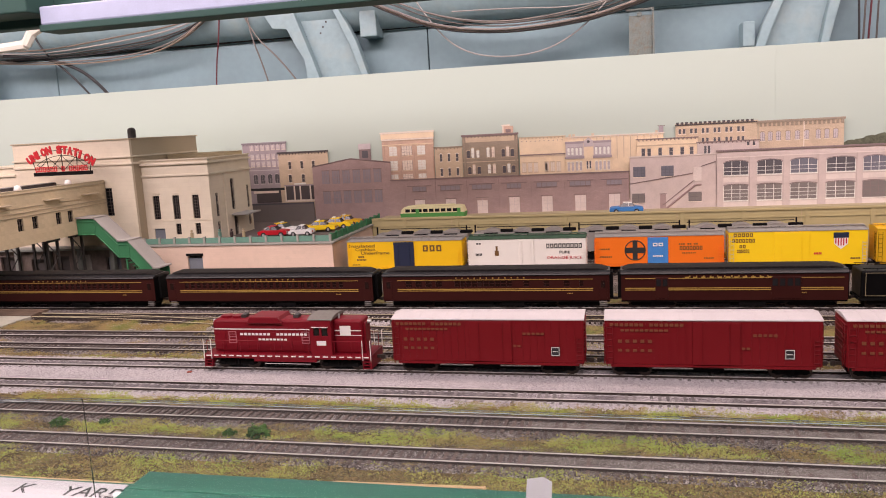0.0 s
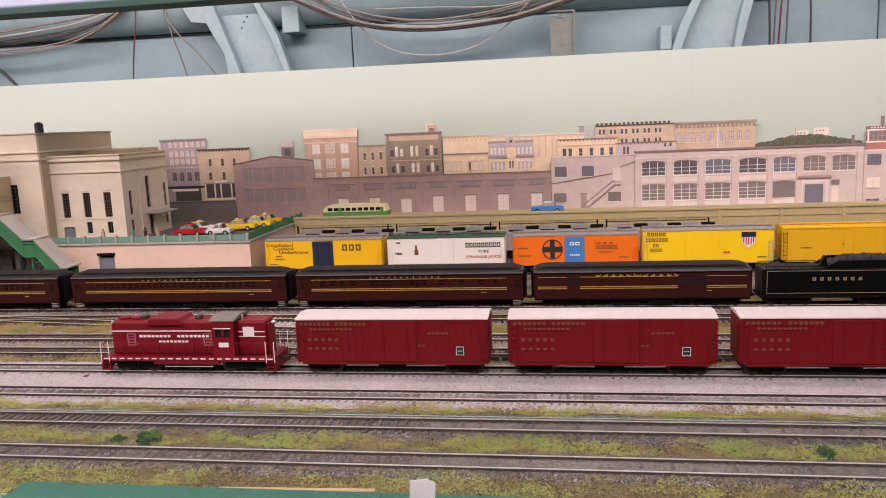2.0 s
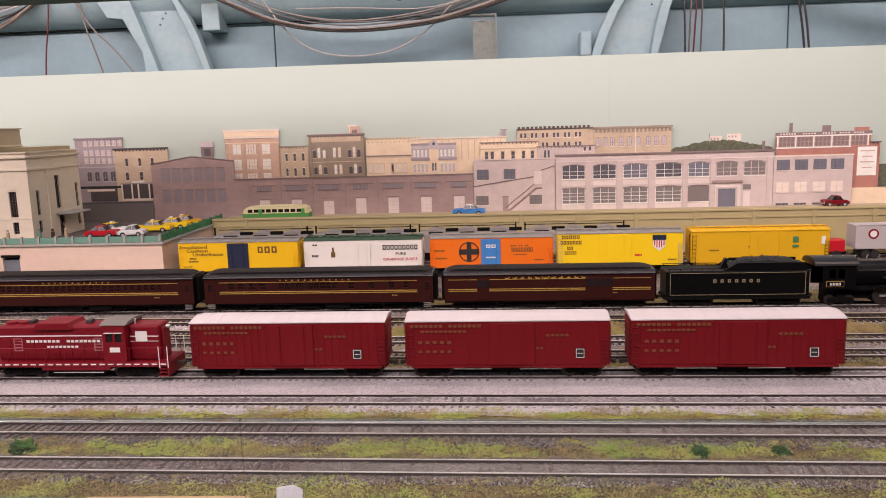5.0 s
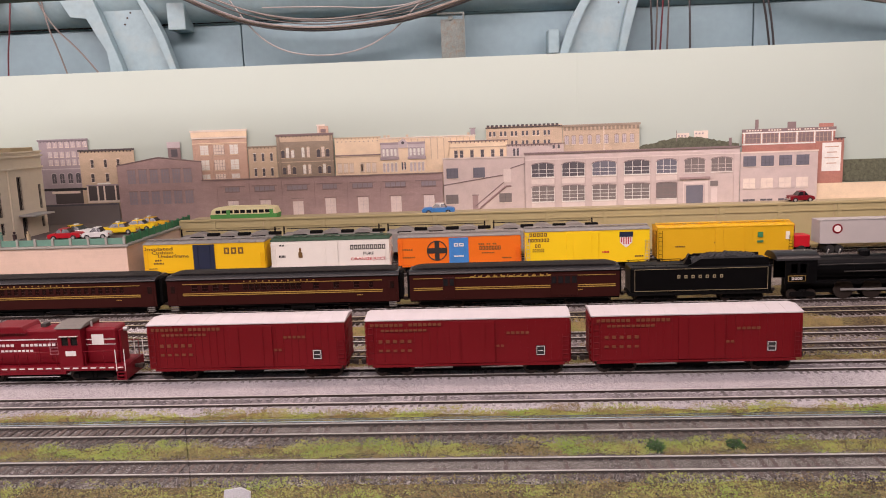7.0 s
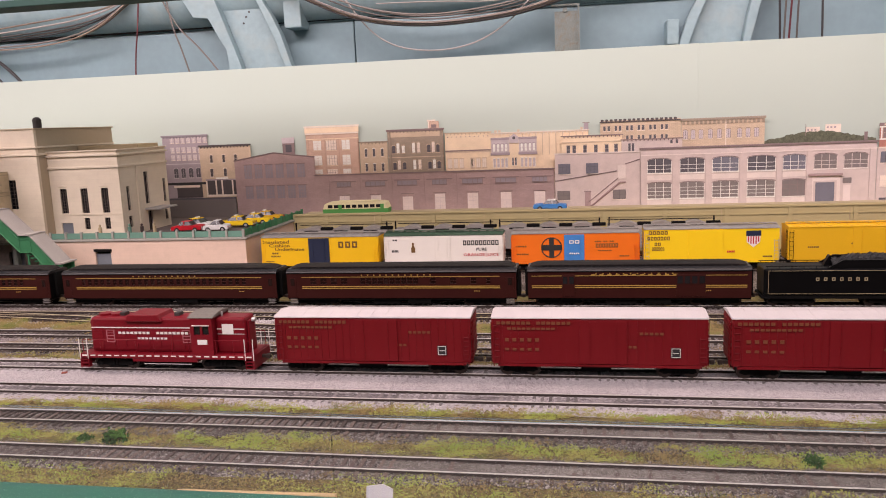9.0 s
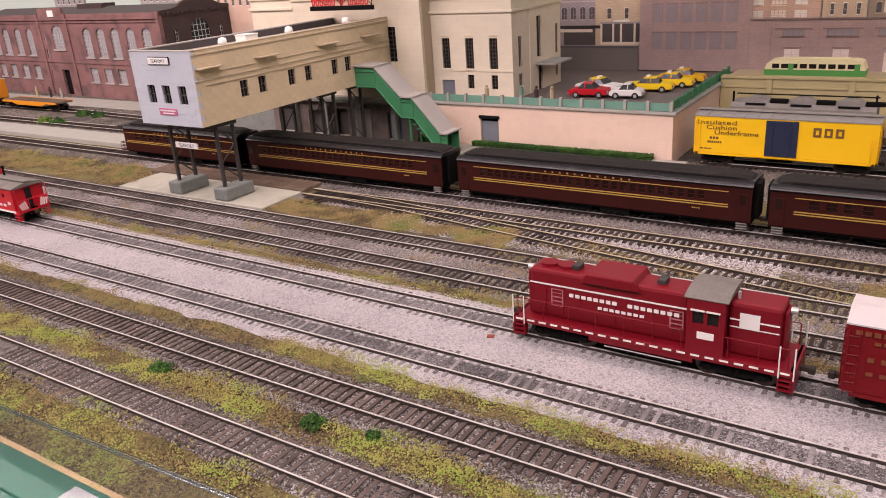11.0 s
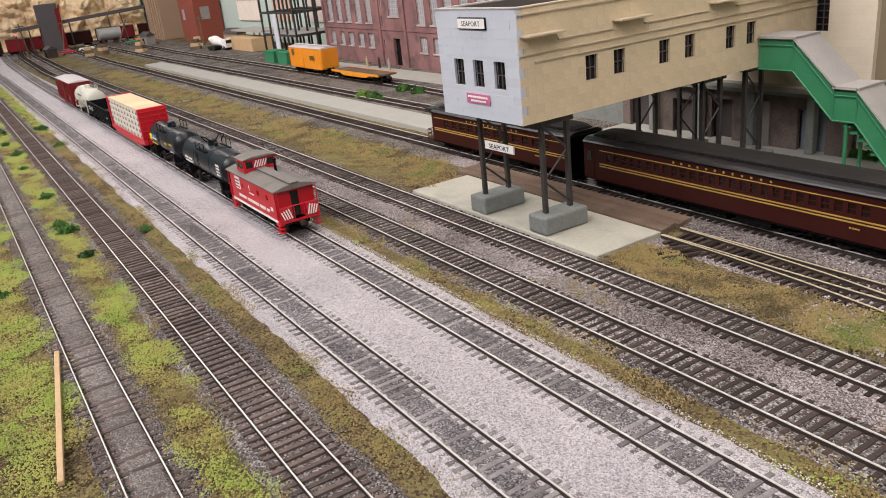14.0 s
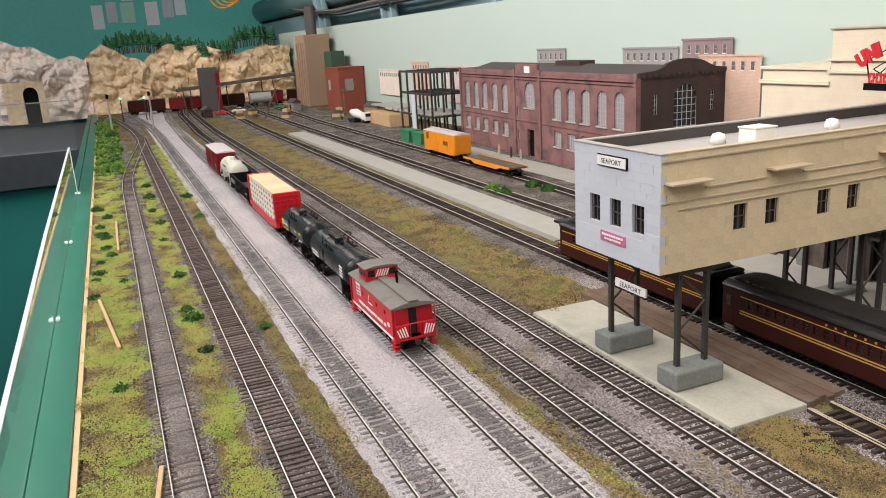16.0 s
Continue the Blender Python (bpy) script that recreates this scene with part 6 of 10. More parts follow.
def ladder(car, x, y, z0, z1, w=0.0045, n=7, mat="black", turned=False):
    bm = bmesh.new()
    for k in range(n):
        z = z0 + (z1 - z0) * (k + 0.5) / n
        if turned:
            rod(bm, (x, y - w / 2, z), (x, y + w / 2, z), 0.00025, 4)
        else:
            rod(bm, (x - w / 2, y, z), (x + w / 2, y, z), 0.00025, 4)
    for s in (-1, 1):
        a = (x, y + s * w / 2) if turned else (x + s * w / 2, y)
        rod(bm, (*a, z0), (*a, z1), 0.00025, 4)
    return part("ladder", bm, mat, car)


GROUP = "red freight train"
SHIFT = 1.17     # locomotive and boxcars
REAR = -0.96     # uncoupled rear cut of the train, further west on the same track


def car_thing(label, category, x, y, group):
    if group == GROUP:
        x += SHIFT if category == "boxcar" else REAR
    return thing("freight_car" if category != "coach" else "coach", label, category, x=x, y=y, z=RAIL_Z, group=group)


def box_car(label, x, y, half, top, body, roof, group="refrigerator cars", door=None, door_x=0.0, door_w=0.018, ribs=0, rib_deep=0.0007, roof_deep=0.0006, walk_way=True, bottom=0.0125, ladder_mat=None, wide=0.0165, category="boxcar"):
    """A closed freight car: ribbed body with sliding door, roof with panels and walk, ladders, sills and trucks."""
    car = car_thing(label, category, x, y, group)
    bm = boxes((-half, half, -wide, wide, bottom, top - 0.003), bevel=0.0004)
    part("body", bm, body, car)
    bm = bmesh.new()
    prism(bm, [(-wide - 0.0006, top - 0.003), (-wide - 0.0006, top - 0.0022), (0, top), (wide + 0.0006, top - 0.0022), (wide + 0.0006, top - 0.003)], "x", -half - 0.0004, half + 0.0004)
    rf = part("roof", bm, roof, car)
    n = int(half * 2 / 0.011)
    bm = bmesh.new()
    prism(bm, [(-wide - 0.0004, top - 0.0021), (0, top + 0.0001), (wide + 0.0004, top - 0.0021), (wide + 0.0004, top - 0.0022 + roof_deep), (0, top + 0.0001 + roof_deep), (-wide - 0.0004, top - 0.0022 + roof_deep)], "x", -0.0005, 0.0005)
    rib = part("roof_rib", bm, roof, rf)
    rib.location.x = -half
    for k in range(1, n + 1):
        shared("roof_rib", rib.data, rf, Matrix.Translation((-half + 2 * half * k / n, 0, 0)))
    if walk_way:
        part("running_board", boxes((-half, half, -0.0032, -0.0003, top + 0.0012, top + 0.0018), (-half, half, 0.0003, 0.0032, top + 0.0012, top + 0.0018)), roof, car)
    if ribs:
        xs = [-half + 0.002 + (2 * half - 0.004) * k / ribs for k in range(ribs + 1)]
        repeat_box("side_rib", ((0.001, rib_deep, top - bottom - 0.0055), [(xx, -wide - 0.00015, (top + bottom - 0.0015) / 2) for xx in xs if abs(xx - door_x) > door_w / 2 + 0.002]), body, car)
    part("side_sill", boxes((-half + 0.004, half - 0.004, -wide - 0.0002, wide + 0.0002, bottom - 0.0022, bottom - 0.0001)), body, car)
    part("underframe", boxes((-half + 0.001, half - 0.001, -0.006, 0.006, bottom - 0.004, bottom - 0.0001), (-0.012, 0.01, -0.013, -0.007, bottom - 0.006, bottom - 0.0023), bevel=0.0003), "black", car)
    if door:
        dr = part("door", boxes((door_x - door_w / 2, door_x + door_w / 2, -wide - 0.001, -wide - 0.0001, bottom + 0.0005, top - 0.0042), bevel=0.0002), door, car)
        repeat_box("door_rod", ((0.0006, 0.0004, top - bottom - 0.006), [(door_x + dx, -wide - 0.0013, (top + bottom - 0.004) / 2) for dx in (-door_w * 0.28, door_w * 0.28)]), door, dr)
        part("door_track", boxes((door_x - door_w * 1.1, door_x + door_w * 0.55, -wide - 0.0012, -wide - 0.0002, bottom - 0.0012, bottom - 0.0002)), body, car)
    for s in (-1, 1):
        ladder(car, s * (half - 0.0035), -wide - 0.0009, bottom - 0.002, top - 0.006 if s < 0 else top - 0.016, mat=ladder_mat or body)
        ladder(car, s * (half + 0.0008), -wide + 0.0045, bottom - 0.001, top - 0.006, mat=ladder_mat or body, turned=True)
        part("end_ribs", boxes(*((min(s * half, s * (half + 0.0007)), max(s * half, s * (half + 0.0007)), -wide + 0.002, wide - 0.002, bottom + 0.003 + k * 0.0045, bottom + 0.0045 + k * 0.0045) for k in range(7)), bevel=0.0002), body, car)
        truck(car, s * (half - 0.02))
    couplers(car, half)
    return car


def markings(car, rows, wide=0.0165):
    for x, z, n, w, h, gap, mat, *rest in rows:
        bars(car, x, z, n, w, h, gap, -wide - 0.0002, mat, gaps=rest[0] if rest else ())


RY = 1.0665
# yellow insulated car with a dark blue door
c = box_car("yellow insulated refrigerator car with a navy door", -0.149, RY, 0.081, 0.0515, "yellow", "roof_silver", door="navy", door_x=0.0, door_w=0.0285)
for text, x0, z0 in (("Insulated", -0.079, 0.041), ("Cushion", -0.070, 0.036), ("Underframe", -0.062, 0.031)):
    lettering(text, 0.0062, "text_brown", c, pose(x0, -0.0168, z0), width=0.0041 * len(text))
markings(c, [(-0.066, 0.0265, 3, 0.0022, 0.0022, 0.0009, "text_brown"), (-0.068, 0.0225, 7, 0.0013, 0.002, 0.0007, "text_brown"), (0.027, 0.034, 3, 0.0068, 0.0085, 0.0026, "text_brown"), (-0.075, 0.016, 3, 0.003, 0.0012, 0.001, "text_brown")])
# white juice car
c = box_car("white juice refrigerator car with a dark green roof", 0.018, RY, 0.0775, 0.0515, "cream_white", "dark_green", door="cream_white", door_x=0.0, door_w=0.02)
lettering("PURE", 0.0052, "text_black", c, pose(0.043, -0.0168, 0.0285), width=0.0135)
lettering("ORANGE JUICE", 0.0050, "text_red", c, pose(0.0265, -0.0168, 0.0215), width=0.0455)
markings(c, [(0.0265, 0.0355, 9, 0.0041, 0.0062, 0.0011, "text_black"), (-0.066, 0.042, 2, 0.0025, 0.002, 0.0008, "text_black"), (-0.0675, 0.027, 5, 0.0012, 0.003, 0.0006, "text_black")])
part("emblem", boxes((-0.0418, -0.0365, -0.0169, -0.0166, 0.0265, 0.0335), (-0.0405, -0.0378, -0.0169, -0.0166, 0.0335, 0.0395), bevel=0.0001), "text_brown", c, "small brown emblem")
# orange car with round emblem and blue door
c = box_car("orange refrigerator car with a blue door and black cross emblem", 0.1855, RY, 0.0785, 0.0515, "orange", "roof_silver", door="blue", door_x=-0.0005, door_w=0.025)
bm = bmesh.new()
for k in range(28):
    a, b = (2 * math.pi * j / 28 for j in (k, k + 1))
    rod(bm, (-0.0285 + 0.0125 * math.cos(a), -0.0168, 0.031 + 0.0125 * math.sin(a)), (-0.0285 + 0.0125 * math.cos(b), -0.0168, 0.031 + 0.0125 * math.sin(b)), 0.0007, 4)
box(bm, -0.0315, -0.0255, -0.0169, -0.0165, 0.0188, 0.0432)
box(bm, -0.0405, -0.0165, -0.0170, -0.0165, 0.0275, 0.0345)
part("emblem", bm, "text_black", c, "black cross in a ring")
markings(c, [(-0.0395, 0.0292, 7, 0.0026, 0.0036, 0.0006, "text_white"), (0.026, 0.0305, 7, 0.0032, 0.005, 0.0008, "text_brown"), (0.025, 0.0372, 9, 0.0018, 0.0018, 0.0008, "text_brown", (3, 6)), (0.029, 0.026, 8, 0.0014, 0.0014, 0.0007, "text_brown"), (-0.073, 0.022, 7, 0.0016, 0.0018, 0.0007, "text_brown"), (-0.0735, 0.032, 5, 0.002, 0.0018, 0.0008, "text_brown"), (0.055, 0.019, 6, 0.0014, 0.0015, 0.0006, "text_brown")])
markings(c, [(-0.0065, 0.036, 2, 0.0055, 0.0042, 0.0014, "text_white"), (-0.0065, 0.0225, 5, 0.0018, 0.0018, 0.0008, "text_white")], wide=0.0177)
# bright yellow car with a shield
c = box_car("bright yellow refrigerator car with a red and white shield", 0.3485, RY, 0.0785, 0.0545, "yellow_bright", "roof_silver", door="yellow_bright", door_x=-0.006, door_w=0.04, ladder_mat="silver")
markings(c, [(-0.073, 0.0455, 5, 0.0036, 0.0044, 0.0011, "text_brown"), (-0.0745, 0.0385, 7, 0.003, 0.0044, 0.0009, "text_brown"), (-0.066, 0.0315, 2, 0.003, 0.0042, 0.001, "text_brown"), (-0.069, 0.0255, 6, 0.0018, 0.0042, 0.0007, "text_brown"), (0.019, 0.0225, 5, 0.0014, 0.0024, 0.0004, "text_red"), (0.060, 0.0165, 4, 0.0022, 0.0018, 0.0006, "text_brown")])
bm = bmesh.new()
prism(bm, [(0.041, 0.0485), (0.057, 0.0485), (0.0565, 0.035), (0.049, 0.0285), (0.0415, 0.035)], "y", -0.0169, -0.0166)
sh = part("shield", bm, "text_white", c)
part("shield_top", boxes((0.0405, 0.0575, -0.0173, -0.017, 0.0425, 0.049)), "navy", sh)
part("shield_stripes", boxes(*((0.0425 + k * 0.0029, 0.0438 + k * 0.0029, -0.0173, -0.017, 0.033 if 0 < k < 4 else 0.0355, 0.042) for k in range(5))), "text_red", sh)
# deep yellow car
c = box_car("deep yellow plug-door boxcar with dark ladders", 0.521, RY, 0.084, 0.0545, "yellow_deep", "yellow_deep", door="yellow_deep", door_x=0.01, door_w=0.045, ladder_mat="black")
markings(c, [(-0.062, 0.027, 6, 0.0015, 0.0018, 0.0006, "text_brown"), (-0.014, 0.031, 5, 0.0016, 0.0018, 0.0006, "text_brown"), (-0.002, 0.024, 6, 0.0013, 0.0014, 0.0006, "text_brown")])
part("emblem", boxes((0.0395, 0.046, -0.0177, -0.0174, 0.0375, 0.044), (0.039, 0.0465, -0.0177, -0.0174, 0.031, 0.0335)), "green_paint", c)
part("placard", boxes((0.074, 0.079, -0.0172, -0.0167, 0.034, 0.044)), "cream_white", c)

# covered hoppers on the rear track
for k, x in enumerate((-0.15, 0.0, 0.15, 0.30)):
    car = car_thing("grey covered hopper car with black roof hatches", "hopper car", x, 1.165, "covered hoppers")
    bm = bmesh.new()
    prism(bm, [(-0.017, 0.014), (-0.017, 0.0395), (-0.012, 0.0435), (0.012, 0.0435), (0.017, 0.0395), (0.017, 0.014)], "x", -0.07, 0.07)
    part("body", bm, "hopper_grey", car)
    for j in range(3):
        bm = bmesh.new()
        xx = -0.045 + j * 0.045
        prism(bm, [(xx - 0.016, 0.0437)] + [(xx - 0.012 * math.cos(q), 0.0437 + 0.0042 * math.sin(q)) for q in [math.radians(w) for w in (20, 50, 80, 100, 130, 160)]] + [(xx + 0.016, 0.0437)], "y", -0.010, 0.010)
        part("roof_hump", bm, "roof_silver", car)
        part("hatch", boxes((xx + 0.014, xx + 0.032, -0.0135, -0.0065, 0.0436, 0.0478), bevel=0.0008), "black", car)
        part("hatch", boxes((xx - 0.010, xx + 0.010, -0.0168, -0.0125, 0.0416, 0.0432), bevel=0.0004), "black", car)
    for j in range(9):
        xx = -0.066 + j * 0.0165
        part("side_rib", boxes((xx - 0.0005, xx + 0.0005, -0.0178, -0.0171, 0.014, 0.0395)), "hopper_grey", car)
    part("running_board", boxes((-0.07, 0.07, 0.008, 0.013, 0.0482, 0.0488)), "black", car)
    for s in (-1, 1):
        part("brake_post", boxes((s * 0.0685 - 0.001, s * 0.0685 + 0.001, -0.012, -0.010, 0.0434, 0.0548), bevel=0.0003), "black", car)
        truck(car, s * 0.05)
    couplers(car, 0.07)


# ---- passenger train ----
def coach(label, x, half, kind="coach", windows=()):
    car = car_thing(label, "coach", x, T7, "passenger train")
    w, z0, z1 = 0.0172, 0.0105, 0.0405
    sill, head = 0.0270, 0.0338
    holes = [(a, b, sill, head) for a, b in windows]
    part("side", pierced(-half, half, z0, z1, -w, -w + 0.0012, holes), "tuscan", car)
    part("side", boxes((-half, half, w - 0.0012, w, z0, z1)), "tuscan", car)
    for s in (-1, 1):
        part("end", boxes((min(s * half, s * (half - 0.0012)), max(s * half, s * (half - 0.0012)), -w + 0.0013, w - 0.0013, z0, z1)), "loco_black", car)
        part("diaphragm", boxes((min(s * half, s * (half + 0.0035)), max(s * half, s * (half + 0.0035)), -0.008, 0.008, z0 + 0.001, z1 + 0.001), bevel=0.0006), "black", car)
    part("floor", boxes((-half, half, -w + 0.0013, w - 0.0013, z0 - 0.002, z0 + 0.001)), "black", car)
    for a, b in windows:
        part("pane", boxes((a, b, -w + 0.0008, -w + 0.0011, sill, head)), "coach_pane", car)
        if b - a < 0.009:
            part("window_sash", boxes((a, b, -w + 0.0002, -w + 0.0006, (sill + head) / 2 - 0.0003, (sill + head) / 2 + 0.0003)), "tuscan", car)
    # arched roof with raised clerestory that ends in rounded hoods
    bm = bmesh.new()
    prof = [(-w - 0.0006, 0.0405)] + [(-w * math.cos(a) * 1.02, 0.0405 + 0.0052 * math.sin(a)) for a in [math.radians(q) for q in (12, 28, 45)]]
    prof += [(-p[0], p[1]) for p in reversed(prof)]
    prism(bm, prof, "x", -half - 0.0005, half + 0.0005)
    part("lower_roof", bm, "coach_roof", car, smooth=False)
    bm = bmesh.new()
    steps = [(-half + 0.0005, 0.0435, 0.78), (-half + 0.003, 0.0462, 0.9), (-half + 0.008, 0.0478, 0.97), (-half + 0.014, 0.0485, 1.0), (half - 0.014, 0.0485, 1.0), (half - 0.008, 0.0478, 0.97), (half - 0.003, 0.0462, 0.9), (half - 0.0005, 0.0435, 0.78)]
    rings = []
    for xx, zt, f in steps:
        cw = 0.0116 * f
        rings.append([bm.verts.new((xx, yy, zz)) for yy, zz in ((-cw, 0.0415), (-cw, zt - 0.0021), (-cw * 0.9, zt - 0.0013), (-cw * 0.5, zt - 0.0003), (cw * 0.5, zt - 0.0003), (cw * 0.9, zt - 0.0013), (cw, zt - 0.0021), (cw, 0.0415))])
    for p, q in zip(rings[:-1], rings[1:]):
        for k in range(7):
            bm.faces.new((p[k], q[k], q[k + 1], p[k + 1]))
    bm.faces.new(rings[0]), bm.faces.new(rings[-1])
    bmesh.ops.recalc_face_normals(bm, faces=bm.faces)
    cl = part("clerestory", bm, "coach_roof_dusty", car, "dusty dark brown clerestory roof")
    n = int(half * 2 / 0.0075)
    repeat_box("clerestory_pane", ((0.0055, 0.0004, 0.0012), [(-half + 0.01675 + k * 0.0075, -0.0117, 0.0456) for k in range(n - 3)]), "pane_dark", cl)
    part("eaves_strip", boxes((-half, half, -w - 0.0009, -w - 0.0001, 0.0398, 0.0406)), "loco_black", car)
    # gold lining
    ends = 0.017 if kind == "coach" else 0.004
    for z in (0.0218, 0.0238):
        part("gold_line", boxes((-half + ends, half - ends, -w - 0.0003, -w - 0.00005, z, z + 0.0009)), "gold", car)
    part("gold_line", boxes((-half + ends, half - ends, -w - 0.0003, -w - 0.00005, 0.0350, 0.0356)), "gold", car)
    markings(car, [(-0.041, 0.0367, 12, 0.0014, 0.0014, 0.0054, "gold"), (half - 0.044, 0.0182, 4, 0.0011, 0.0009, 0.0005, "gold")], wide=w)
    # ends, steps, underbody
    if kind == "coach":
        for s in (-1, 1):
            part("vestibule_door", boxes((s * (half - 0.0065) - 0.0042, s * (half - 0.0065) + 0.0042, -w - 0.0004, -w - 0.0001, z0 + 0.001, 0.034), bevel=0.0001), "tuscan", car)
            part("door_pane", boxes((s * (half - 0.0065) - 0.0022, s * (half - 0.0065) + 0.0022, -w - 0.0007, -w - 0.0005, 0.0255, 0.0335)), "coach_pane", car)
            part("step", boxes(*((s * (half - 0.0065) - 0.004, s * (half - 0.0065) + 0.004, -w - 0.0004, -w + 0.003, 0.0045 + 0.0022 * k, 0.0051 + 0.0022 * k) for k in range(3))), "roof_silver", car)
    part("underbody_tank", boxes((-0.03, 0.0, -0.013, 0.013, 0.0035, 0.0085), bevel=0.0006), "black", car)
    part("battery_box", boxes((0.008, 0.034, -0.0145, -0.0041, 0.0042, 0.0085), bevel=0.0006), "black", car)
    part("centre_sill", boxes((-half + 0.05, half - 0.05, -0.004, 0.004, 0.003, 0.0086), bevel=0.0006), "black", car)
    for y in (-0.014, 0.014):
        part("truss_rod", tube(bmesh.new(), [(-half + 0.055, y, 0.0085), (-0.04, y, 0.0035), (0.04, y, 0.0035), (half - 0.055, y, 0.0085)], 0.0004, 4), "black", car)
    for s in (-1, 1):
        truck(car, s * (half - 0.032), axles=3, base=0.038, r=0.0052)
    couplers(car, half)
    car.matrix_basis = car.matrix_basis @ Matrix.Diagonal((1, 1, 0.93, 1))
    return car


def pairs(half):
    xs, x = [], -half + 0.024
    while x < half - 0.033:
        xs.append((x, x + 0.0047))
        x += 0.0078
    return xs


coach("dark red passenger coach with gold lining and lettering", -0.2635, 0.1295, windows=pairs(0.1295))
sleeping = [(-0.098 + k * 0.0115, -0.091 + k * 0.0115) for k in range(4)] + [(-0.042 + k * 0.0128, -0.0365 + k * 0.0128) for k in range(5)] + [(-0.0355 + k * 0.0128, -0.030 + k * 0.0128) for k in range(5)] + [(0.034, 0.040), (0.0555, 0.0615), (0.077, 0.083), (0.0935, 0.0975)]
coach("dark red sleeping car with small irregular windows", 0.003, 0.1245, windows=sorted(sleeping))
coach("dark red passenger coach under the footbridge", -0.5395, 0.1285, windows=pairs(0.1285))
obs = coach("dark red observation car with an open end platform", -0.786, 0.102, kind="end", windows=[(-0.08 + k * 0.0135, -0.0715 + k * 0.0135) for k in range(12)])
bm = bmesh.new()
for k in range(9):
    y = -0.016 + k * 0.004
    rod(bm, (-0.114, y, 0.011), (-0.114, y, 0.020), 0.0003, 4)
for z in (0.0155, 0.020):
    rod(bm, (-0.114, -0.016, z), (-0.114, 0.016, z), 0.0005, 5)
    rod(bm, (-0.114, -0.016, z), (-0.102, -0.016, z), 0.0005, 5)
box(bm, -0.115, -0.102, -0.0168, 0.0168, 0.0095, 0.011)
part("platform_railing", bm, "tuscan", obs)
part("platform_roof", boxes((-0.115, -0.1025, -0.0165, 0.0165, 0.0405, 0.0435), bevel=0.0008), "coach_roof", obs)
bag = coach("dark red baggage car with sliding doors", 0.2485, 0.109, kind="baggage", windows=[])
for cx, wd in ((-0.068, 0.013), (0.052, 0.028)):
    dr = part("door", boxes((cx - wd / 2, cx + wd / 2, -0.0178, -0.0173, 0.0125, 0.0365), bevel=0.0002), "tuscan", bag)
    nn = 2 if wd < 0.02 else 4
    for k in range(nn):
        part("door_pane", boxes((cx - wd / 2 + 0.001 + k * wd / nn, cx - wd / 2 + wd / nn - 0.001 + k * wd / nn, -0.0181, -0.0179, 0.0265, 0.0345)), "pane_dark", dr)
part("rivet_strip", boxes(*((-0.045 + k * 0.008, -0.041 + k * 0.008, -0.0174, -0.0172, 0.0355, 0.037) for k in range(11))), "gold", bag)

tone("pale_gold", (0.33, 0.27, 0.16))
# tender and steam locomotive
tender = car_thing("black steam locomotive tender with a coal load", "tender", 0.4405, T7, "passenger train")
part("tank", boxes((-0.0715, 0.0715, -0.0165, 0.0165, 0.0115, 0.0385), bevel=0.0015), "loco_black", tender)
bm = boxes((-0.0675, 0.0675, -0.0168, -0.0166, 0.0362, 0.0366), (-0.0675, 0.0675, -0.0168, -0.0166, 0.0135, 0.0139), (-0.0675, -0.0671, -0.0168, -0.0166, 0.0139, 0.0362), (0.0671, 0.0675, -0.0168, -0.0166, 0.0139, 0.0362))
part("lining", bm, "pale_gold", tender)
bars(tender, -0.024, 0.0265, 7, 0.0030, 0.0032, 0.0042, -0.0167, "pale_gold", "lettering")
bm = bmesh.new()
rings = []
rnd = random.Random(3)
for k in range(15):
    xx = -0.008 + k * 0.0054
    h = 0.0435 + (0.0055 if 2 < k < 13 else 0.0015) + rnd.uniform(-0.0009, 0.0009)
    rings.append([bm.verts.new((xx, yy, zz + rnd.uniform(-0.0007, 0.0007))) for yy, zz in ((-0.0145, 0.0392), (-0.011, h - 0.002), (-0.004, h), (0.004, h), (0.011, h - 0.002), (0.0145, 0.0392))])
for p, q in zip(rings[:-1], rings[1:]):
    for k in range(5):
        bm.faces.new((p[k], q[k], q[k + 1], p[k + 1]))
for k in range(420):
    i, j = rnd.randrange(14), rnd.randrange(5)
    p = rings[i][j].co.lerp(rings[i + 1][j + 1].co, rnd.random())
    bmesh.ops.create_cone(bm, cap_ends=True, segments=4, radius1=rnd.uniform(0.0006, 0.0013), radius2=0, depth=0.0014, matrix=Matrix.Translation(p) @ Euler((rnd.random() * 6, rnd.random() * 6, 0)).to_matrix().to_4x4())
part("coal", bm, "coal", tender)
bm = bmesh.new()
prism(bm, [(-0.014, 0.0386), (0.068, 0.0386), (0.068, 0.0465), (0.0, 0.0465), (-0.008, 0.042)], "y", -0.0162, -0.015)
prism(bm, [(-0.014, 0.0386), (0.068, 0.0386), (0.068, 0.0465), (0.0, 0.0465), (-0.008, 0.042)], "y", 0.015, 0.0162)
prism(bm, [(-0.014, 0.0386), (-0.009, 0.049), (-0.0075, 0.049), (-0.006, 0.0386)], "y", -0.003, 0.003)
part("bunker_sides", bm, "loco_black", tender)
bm = bmesh.new()
for s in (-1, 1):
    rod(bm, (-0.07, s * 0.0155, 0.0408), (-0.012, s * 0.0155, 0.0408), 0.0004, 5)
    for k in range(6):
        rod(bm, (-0.068 + k * 0.011, s * 0.0155, 0.0386), (-0.068 + k * 0.011, s * 0.0155, 0.0408), 0.0003, 4)
part("handrail", bm, "loco_black", tender)
part("frame", boxes((-0.073, 0.073, -0.0155, 0.0155, 0.0085, 0.0113)), "black", tender)
for s in (-1, 1):
    truck(tender, s * 0.044, axles=3, base=0.034, r=0.005)
couplers(tender, 0.073)

